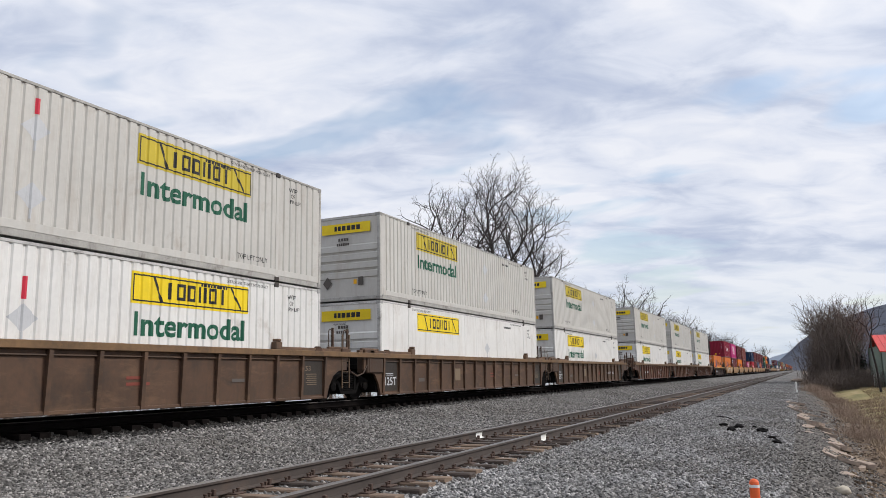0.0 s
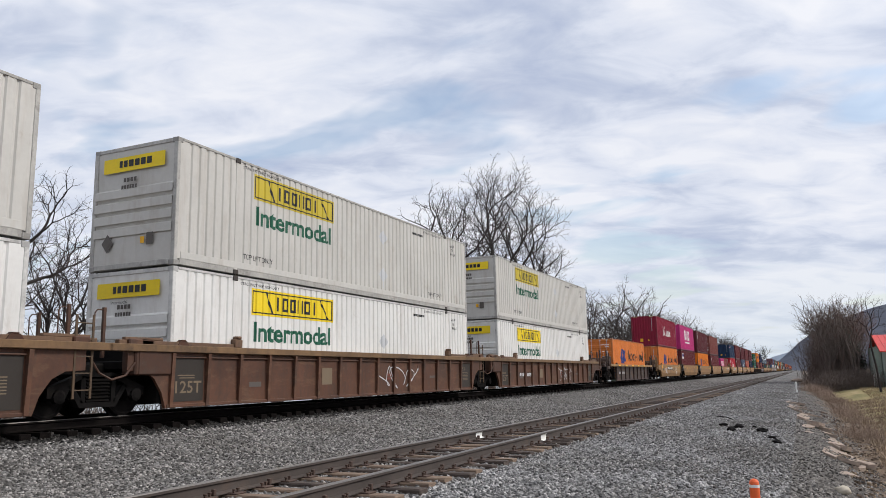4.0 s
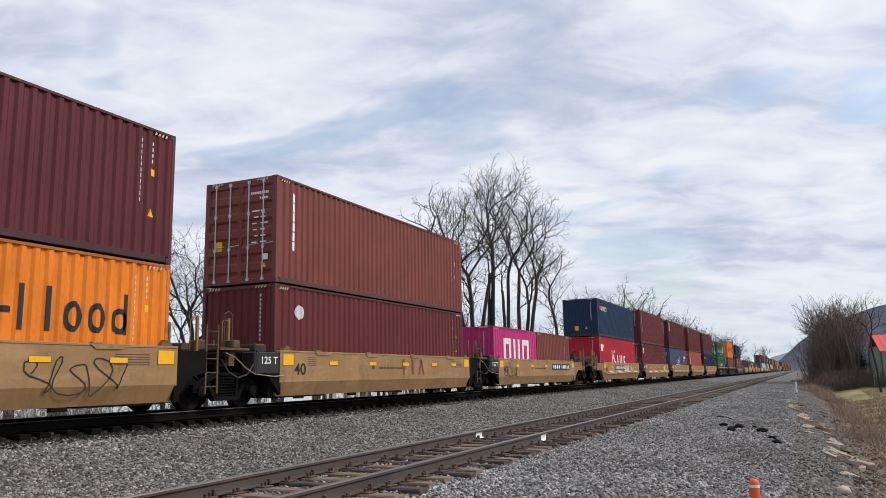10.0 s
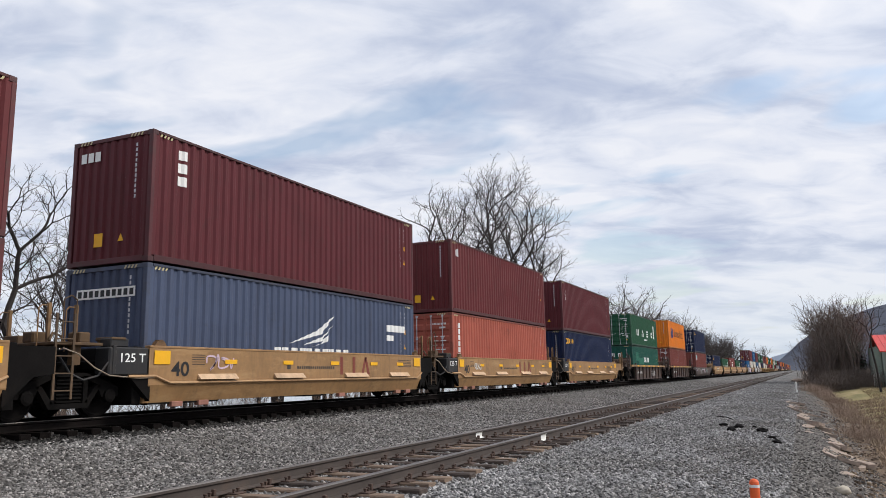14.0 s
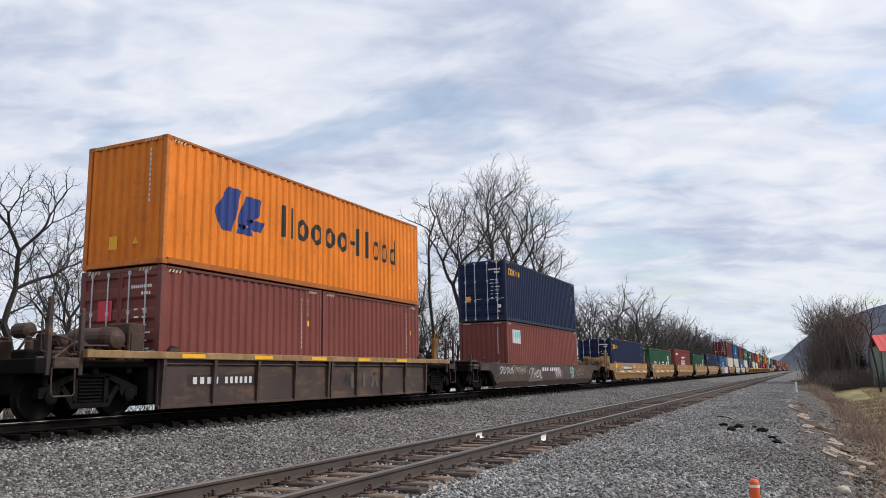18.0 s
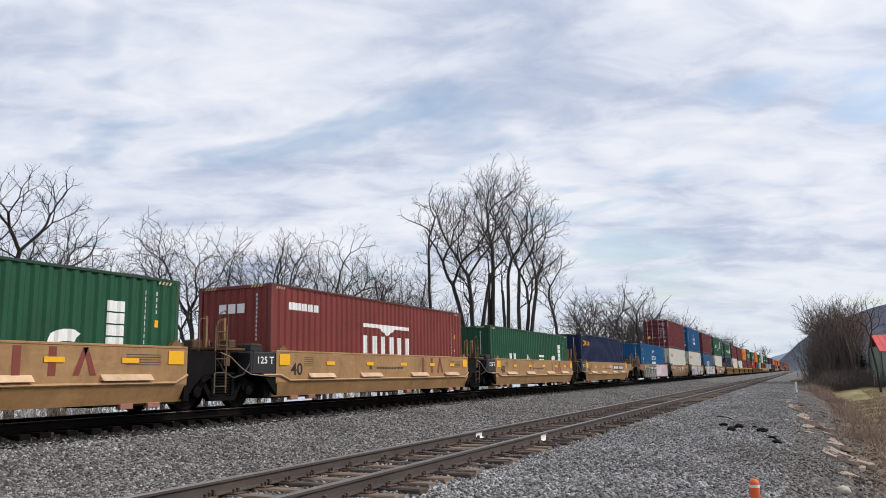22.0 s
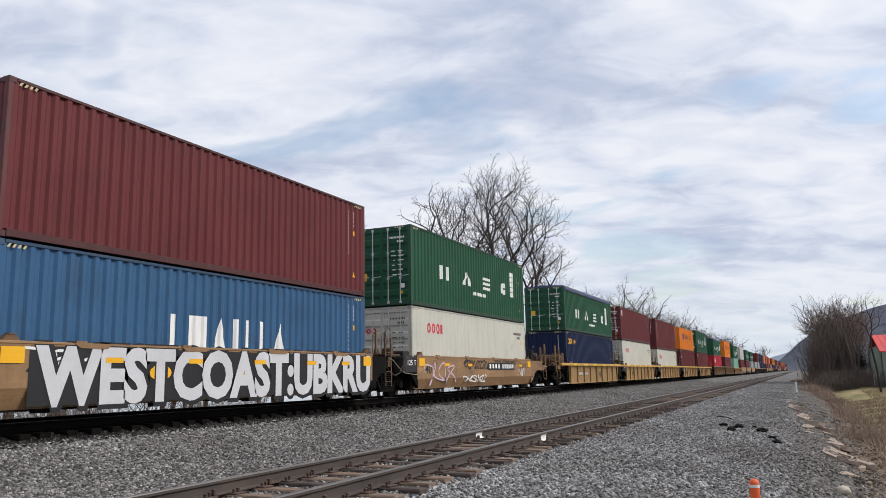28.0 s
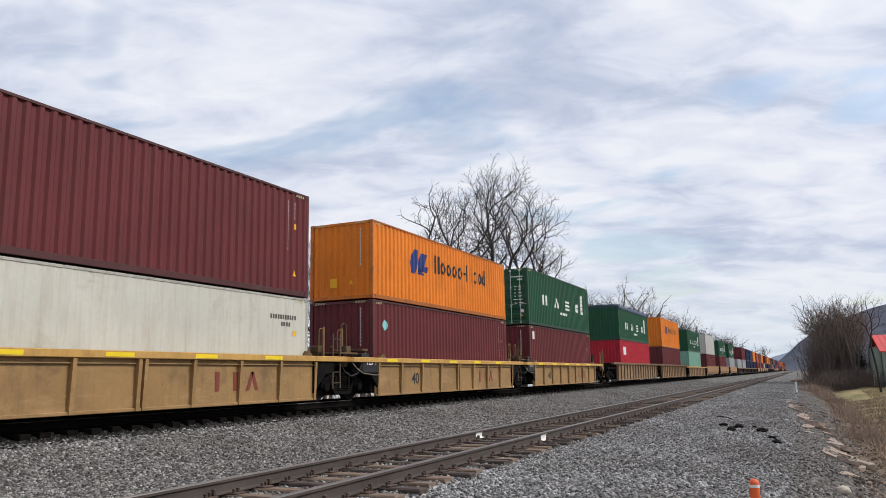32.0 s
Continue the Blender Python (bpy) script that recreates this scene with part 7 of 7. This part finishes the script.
# ---- brush on the bank ----
def shrub_segs(seed, height, spread, stems):
    rr = random.Random(seed)
    segs = []
    for i in range(stems):
        p = Vector((rr.gauss(0, spread * 0.35), rr.gauss(0, spread * 0.35), 0))
        d = Vector((rr.gauss(0, 0.35 if height < 3 else 0.12), rr.gauss(0, 0.35 if height < 3 else 0.12), 1)).normalized()
        L = height * rr.uniform(0.5, 1.0)
        n = 5
        for k in range(n):
            d = (d + Vector((rr.gauss(0, 0.16 if height < 3 else 0.09), rr.gauss(0, 0.16 if height < 3 else 0.09), rr.uniform(-0.16, 0.03)))).normalized()
            q = p + d * L / n
            segs.append((p, q, (0.009 * (1 - k / n) + 0.003) * max(1, height / 2.2), (0.009 * (1 - (k + 1) / n) + 0.003) * max(1, height / 2.2)))
            if k > 0:
                for _ in range(2):
                    e = (d + Vector((rr.gauss(0, 0.6), rr.gauss(0, 0.6), rr.gauss(0.1, 0.4)))).normalized()
                    m = q + e * L * rr.uniform(0.12, 0.28)
                    segs.append((q, m, 0.005 * max(1, height / 2), 0.0025 * max(1, height / 2)))
            p = q
    return segs


SHRUBS = []
for i, (h, sp, n) in enumerate(((1.3, 1.1, 34), (0.9, 1.0, 34), (2.2, 1.5, 42), (0.5, 0.9, 34), (4.2, 2.0, 60), (6.0, 2.2, 64))):
    bush = new("shrub", limbs("shrub", shrub_segs(200 + i, h, sp, n), 3, bramble if h < 2 else thicket_twig))
    bush.location = (0, 0, -900)
    SHRUBS.append(tagged(bush, "tangled brown leafless brush on the bank", "shrub", "brush on the bank"))
spots = []
rb = random.Random(77)
for i in range(40):
    y = 8.5 * (24.0 / 8.5) ** rb.random()
    spots.append((1.75 + 0.05 * y + rb.uniform(-0.25, 1.2), y, rb.choice((1, 3, 3)) if y < 13 else 3))
for i in range(46):
    y = rb.uniform(22, 62)
    spots.append((1.0 + 0.008 * y + rb.uniform(0.0, 0.9), y, 3))
for i in range(50):
    y = rb.uniform(60, 92)
    spots.append((rb.uniform(0.3, 1.5) + (y - 60) * 0.02, y, rb.choice((1, 3, 3))))
for i in range(56):
    spots.append((rb.uniform(1.8, 7.4), rb.uniform(86, 96), rb.choice((0, 2, 2, 2))))
for i in range(22):
    spots.append((rb.uniform(2.0, 5.4), rb.uniform(94, 114), rb.choice((4, 4, 5, 5))))
for i in range(16):
    spots.append((rb.uniform(0.0, 1.0), rb.uniform(66, 110), rb.choice((1, 3))))
for i in range(50):
    spots.append((rb.uniform(-24, -17.5), 9.0 * (110.0 / 9.0) ** rb.random(), rb.choice((0, 0, 1, 2))))
for i in range(16):
    spots.append((rb.uniform(0.8, 4.5), rb.uniform(94, 150), rb.choice((0, 2, 2))))
for x, y, k in spots:
    plant(SHRUBS[k], x, y)
WOOD = [grown_tree((0, 0, -900), "thin bare sapling in the thicket beside the line", 0.04, 150 + i, h, 1.9, 2.2, stems=3, fan=0.10, radius=0.11, fine=0.0105, split=0.28, unit=0.85, lift=1.2, kink=0.8, shoots=0.4, wood=thicket_twig) for i, h in enumerate((10.0, 8.6, 10.8))]
for i in range(34):
    plant(rb.choice(WOOD), rb.uniform(2.2, 5.6), rb.uniform(92, 114))
grown_tree((5.6, 70.0, -0.6), "bare tree leaning over beside the shed", 0.03, 160, 7.8, 1.8, 4.2, radius=0.12, fine=0.0105, lean=(-0.08, 0.0), split=0.5, unit=0.8)
grown_tree((7.2, 72.0, -0.6), "crooked bare tree beside the shed", 0.03, 161, 6.4, 2.0, 2.8, radius=0.11, fine=0.0105, lean=(0.12, 0.0), split=0.4, spread=1.4, unit=0.8)


def grass(name, count, area, height, material, label, seed):
    rr = np.random.RandomState(seed)
    x0, x1, y0, y1 = area
    ys = y0 * (y1 / y0) ** rr.rand(count)
    xs = x0 + (x1 - x0) * rr.rand(count) + 0.03 * ys
    a = rr.rand(count) * 6.283
    h = height * (0.4 + rr.rand(count))
    w = 0.006 + 0.006 * rr.rand(count) + 0.0004 * ys
    bend = (rr.rand(count) - 0.5) * 1.2 * h
    zs = np.array([ground_z(float(p), float(q)) for p, q in zip(xs, ys)])
    ca, sa = np.cos(a), np.sin(a)
    v = np.stack([np.stack([xs - ca * w, ys - sa * w, zs], -1), np.stack([xs + ca * w, ys + sa * w, zs], -1), np.stack([xs - sa * bend, ys + ca * bend, zs + h], -1)], 1).reshape(-1, 3)
    f = np.arange(count * 3).reshape(-1, 3)
    me = bpy.data.meshes.new(name)
    me.from_pydata(v.tolist(), [], f.tolist())
    me.materials.append(material)
    return tagged(new(name, me), label, "grass", kind="stuff")


grass("dry_grass", 26000, (0.9, 4.4, 8.0, 60.0), 0.13, dead_grass, "matted dry grass and stalks on the bank", 3)
grass("lawn_grass", 22000, (2.4, 9.0, 42.0, 95.0), 0.08, straw, "short winter lawn grass beyond the bank", 4)


# ---- things beside the line ----
post = thing("marker_post", (-0.41, 6.6, -0.3), "short orange plastic marker post with a white band", "marker post")
POST_H = 0.785 - 0.037
part("tube", Geo().tube((0, 0, 0), (0, 0, POST_H), 0.037, n=20), orange_plastic, post)
dome = Geo()
for i in range(4):
    a0, a1 = i * 0.3927, (i + 1) * 0.3927
    dome.tube((0, 0, POST_H + 0.037 * math.sin(a0)), (0, 0, POST_H + 0.037 * math.sin(a1)), 0.037 * math.cos(a0), max(0.037 * math.cos(a1), 0.001), 20, False)
part("cap", dome, orange_plastic, post, smooth=True)
part("band", Geo().tube((0, 0, POST_H - 0.030), (0, 0, POST_H - 0.008), 0.0383, n=20), white_plastic, post, "white reflective band")

white_post = thing("white_post", (-0.42, 62.0, ground_z(-0.42, 62.0) - 0.05), "thin white marker stake beside the track", "marker post")
part("stake", Geo().box(-0.05, 0.05, -0.02, 0.02, 0.0, 0.80, 0.008), white_plastic, white_post)
stake = thing("stake", (1.55, 15.2, ground_z(1.55, 15.2) - 0.05), "small white stake in the brush", "marker post")
part("shaft", Geo().box(-0.01, 0.01, -0.01, 0.01, 0.0, 0.42, 0.003), white_plastic, stake)


def lump(seed, sx, sy, sz, n=2):
    bm = bmesh.new()
    bmesh.ops.create_icosphere(bm, subdivisions=n, radius=1.0)
    for v in bm.verts:
        k = 1 + 0.35 * noise.noise(v.co * 1.3 + Vector((seed * 3.1, 0, 0))) + 0.12 * noise.noise(v.co * 4 + Vector((0, seed, 0)))
        v.co = Vector((v.co.x * sx * k, v.co.y * sy * k, v.co.z * sz * k))
    me = bpy.data.meshes.new("lump")
    bm.to_mesh(me)
    bm.free()
    return me


def laid(name, seed, x, y, sx, sy, sz, material, label, category, sink=0.3, turn=0.0, n=2):
    me = lump(seed, sx, sy, sz, n)
    me.name = name
    me.materials.append(material)
    me.shade_smooth() if material is boulder else None
    ob = new(name, me)
    ob.matrix_basis = pose(x, y, ground_z(x, y) + sz * (1 - sink) * 0.8, 0, 0, turn)
    return tagged(ob, label, category)


laid("boulder", 1, 0.43, 13.7, 0.11, 0.085, 0.07, boulder, "smooth pale rounded rock on the gravel", "rock", -0.2, 20, 3)
for i, (x, y, s) in enumerate(((-2.05, 22.4, 0.17), (-1.62, 22.0, 0.20), (-1.72, 20.9, 0.20), (-1.28, 22.6, 0.10), (-1.02, 21.2, 0.21), (-0.75, 19.6, 0.14), (-0.62, 18.6, 0.17))):
    laid("tar_lump", 10 + i, x, y, s * 0.70, s * 0.55, s * 0.34, tar, "black lump of tarry debris on the ballast", "debris", 0.3, 40 * i)
stick = thing("stick", (-2.6, 26.5, ground_z(-2.6, 26.5) + 0.03), "dark stick lying on the ballast", "debris")
part("stick", Geo().path([(0, 0, 0), (0.4, -0.9, 0.02), (0.6, -1.7, 0.0)], 0.016, 5), tar, stick)


def slab(seed, L, w, h):
    rr = random.Random(seed)
    pts = []
    n = 9
    for i in range(n):
        a = 6.28319 * i / n
        k = rr.uniform(0.75, 1.15)
        pts.append((math.cos(a) * L * k / 2, math.sin(a) * w * k / 2))
    g = Geo().prism(pts, "z", -h, 0.0)
    k = len(g.v) // 2
    g.v = [(a, b, c + rr.uniform(-0.02, 0.02)) for a, b, c in g.v]
    return g


rs = random.Random(90)
for i in range(46):
    k = rs.random() ** 0.75
    y = 44.0 - 28.0 * k
    x = -0.72 + 1.42 * k + rs.uniform(-0.16, 0.40)
    ob = new("stone_slab", slab(i, rs.uniform(1.2, 3.6) * (1.15 - 0.5 * k), rs.uniform(0.26, 0.55), 0.10).mesh("stone_slab", flat_stone))
    ob.matrix_basis = pose(x, y, ground_z(x, y) + 0.008, 15 + rs.uniform(-6, 6), rs.uniform(-1.5, 1.5), 97 + rs.uniform(-12, 12))
    tagged(ob, "flat tan rock slab washed out on the embankment slope", "rock", "washed-out slabs")
for i, (x, y, s) in enumerate(((-0.6, 112.0, 0.5), (0.6, 114.0, 0.45), (1.5, 110.0, 0.4))):
    laid("rubble_heap", 60 + i, x, y, s * 1.5, s, s * 0.6, flat_stone, "pale heap of rubble beside the line", "rubble", 0.4)


def build_shed():
    """A small gabled building with a red metal roof beside the lawn."""
    x0, x1, y0, y1, zb, ze, zr = 7.45, 15.5, 84.0, 98.0, -0.7, 2.95, 4.6
    root = thing("shed", (0, 0, 0), "green-sided building with a bright red metal roof", "building")
    part("wall", Geo().box(x0, x1, y0, y0 + 0.2, zb, ze), siding, root, "pale green board wall")
    part("wall", Geo().box(x0, x0 + 0.2, y0 + 0.2, y1, zb, ze), siding, root)
    part("wall", Geo().box(x1 - 0.2, x1, y0 + 0.2, y1, zb, ze), siding, root)
    part("wall", Geo().box(x0 + 0.2, x1 - 0.2, y1 - 0.2, y1, zb, ze), siding, root)
    g = Geo()
    ym = (y0 + y1) / 2
    g.prism([(y0 - 0.5, ze - 0.15), (ym, zr), (y1 + 0.5, ze - 0.15), (y1 + 0.5, ze - 0.05), (ym, zr + 0.12), (y0 - 0.5, ze - 0.05)], "x", x0 - 0.5, x1 + 0.5)
    roof = part("roof", g, red_roof, root, "red standing-seam metal roof")
    for i in range(18):
        x = x0 - 0.5 + i * 0.53
        part("seam", Geo().prism([(y0 - 0.5, ze - 0.05), (ym, zr + 0.12), (ym, zr + 0.17), (y0 - 0.5, ze)], "x", x, x + 0.03), red_roof, roof)
    part("gable", Geo().prism([(y0, ze), (y1, ze), (ym, zr)], "x", x0, x0 + 0.15), siding, root)
    for i in range(16):
        part("board", Geo().box(x0 + 0.3 + 0.5 * i, x0 + 0.33 + 0.5 * i, y0 - 0.02, y0, zb, ze), siding, root)
    v = part("roof_vent", Geo().box(x0 + 1.0, x0 + 1.8, y0 + 1.5, y0 + 2.3, ze + 0.45, ze + 1.3, 0.03), siding, root, "louvred roof vent")
    for k in range(4):
        part("slat", Geo().box(x0 + 0.98, x0 + 1.82, y0 + 1.46, y0 + 1.5, ze + 0.55 + 0.18 * k, ze + 0.66 + 0.18 * k), siding, v)
    low = thing("lean_to", (0, 0, 0), "white and grey lean-to of boards beside the shed", "building")
    part("wall", Geo().box(6.78, 7.4, 88.0, 95.0, -0.7, 3.4, 0.02), siding, low)
    for i in range(3):
        part("post", Geo().box(6.5 + 0.24 * i, 6.6 + 0.24 * i, 87.8, 87.9, -0.9, 0.7 + 0.25 * (i % 2)), white_plastic, low)


build_shed()


def ridge(name, x0, x1, y, crest, material, label, depth=700.0, step=18.0):
    """A wooded hill: a sheet that rises to an uneven crest."""
    v, f = [], []
    n = int((x1 - x0) / step)
    rows = 12
    for j in range(rows + 1):
        k = j / rows
        for i in range(n + 1):
            x = x0 + (x1 - x0) * i / n
            top = crest(x)
            z = top * math.sin(k * 1.5708) + (noise.noise(Vector((x * 0.01, k * 6, y))) * 6 + noise.noise(Vector((x * 0.06, k * 20, y))) * 3.0) * k
            v.append((x, y + depth * k, max(z, -1.0) - 2.0 * (1 - k)))
    f = [(j * (n + 1) + i, j * (n + 1) + i + 1, (j + 1) * (n + 1) + i + 1, (j + 1) * (n + 1) + i) for j in range(rows) for i in range(n)]
    g = Geo()
    g.v, g.f = v, f
    tagged(new(name, g.mesh(name, material, True)), label, "hill", kind="structure")


# distance haze is mixed into both base colours, more into the far ridge
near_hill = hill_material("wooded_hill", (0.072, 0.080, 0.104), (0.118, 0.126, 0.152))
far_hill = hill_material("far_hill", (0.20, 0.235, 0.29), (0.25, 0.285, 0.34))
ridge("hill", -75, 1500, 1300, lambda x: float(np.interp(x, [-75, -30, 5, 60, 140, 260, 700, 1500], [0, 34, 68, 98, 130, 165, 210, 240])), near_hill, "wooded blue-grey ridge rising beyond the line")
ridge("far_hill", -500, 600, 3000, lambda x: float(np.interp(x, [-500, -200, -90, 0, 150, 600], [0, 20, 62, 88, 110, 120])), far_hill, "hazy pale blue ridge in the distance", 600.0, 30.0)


# ---- two birds crossing above the train ----
def bird(label):
    root = thing("bird", (0, 0, 40), label, "bird", "birds")
    part("body", Geo().lathe((0, 0, 0), [(-0.09, 0.006), (-0.05, 0.023), (0.01, 0.028), (0.06, 0.018), (0.08, 0.014), (0.10, 0.003)], 8), tar, root)
    for s in (-1, 1):
        w = Geo().prism([(-0.03, s * 0.015), (0.035, s * 0.015), (0.02, s * 0.09), (-0.015, s * 0.17), (-0.035, s * 0.10)][::s], "z", -0.004, 0.004)
        ob = part("wing", w, tar, root)
        ob.rotation_euler = (s * 0.5, 0, 0)
    part("tail", Geo().prism([(-0.15, -0.025), (-0.075, -0.01), (-0.075, 0.01), (-0.15, 0.025)], "z", -0.003, 0.003), tar, root)
    return root


FLIGHTS = [(bird("small dark bird gliding down behind the train"), [(0, (-32.4, 22.5, 28.5)), (0.8, (-33.7, 24.9, 24.6)), (1.5, (-34.7, 26.5, 21.2)), (2.0, (-35.1, 27.6, 18.9)), (2.6, (-35.2, 29.1, 16.0)), (4.0, (-36.0, 33.0, 9.0)), (8.0, (-60.0, 60.0, 6.0)), (32, (-240.0, 160.0, 12.0))]),
           (bird("small dark bird climbing over the train"), [(0, (-27.0, 40.0, 9.6)), (1.0, (-30.9, 34.3, 14.2)), (1.5, (-33.0, 31.3, 16.5)), (2.0, (-34.7, 28.1, 18.8)), (2.2, (-35.3, 26.7, 19.9)), (3.0, (-37.0, 21.5, 23.0)), (8.0, (-50.0, -20.0, 40.0)), (32, (-110.0, -240.0, 60.0))])]


# ---- the train runs ----
def motions():
    times = [0, 1] + [2 * i for i in range(1, 16)] + [31, 32]
    for ob in list(scene.objects):
        if "along" in ob.keys():
            at, z = ob["along"], ob.location.z
            walk(ob, [(t, pose(TRACK_X, at - travelled(t), z)) for t in times])
    for ob, rows in FLIGHTS:
        pts = [Vector(p) for _, p in rows]
        poses = []
        for i, (t, p) in enumerate(rows):
            d = (pts[min(i + 1, len(pts) - 1)] - pts[max(i - 1, 0)]).normalized()
            poses.append((t, Matrix.Translation(p) @ d.to_track_quat("X", "Z").to_matrix().to_4x4()))
        walk(ob, poses)
    for wheel, root, y, a in WHEELSETS:
        # the wheels turn while they pass before the camera
        at = root["along"] + y
        inside = [t / 30 for t in range(0, 961) if -2.0 < at - travelled(t / 30) < 42.0]
        if not inside:
            continue
        rows = []
        t0 = inside[0]
        for t in [0.0] + [q for q in inside if 0.0 < q < 32.0] + [32.0]:
            k = min(max(t, inside[0]), inside[-1])
            rows.append((t, pose(0, a, WHEEL_R, math.degrees((travelled(k) - travelled(t0)) / WHEEL_R), 0, 0)))
        walk(wheel, rows)


motions()
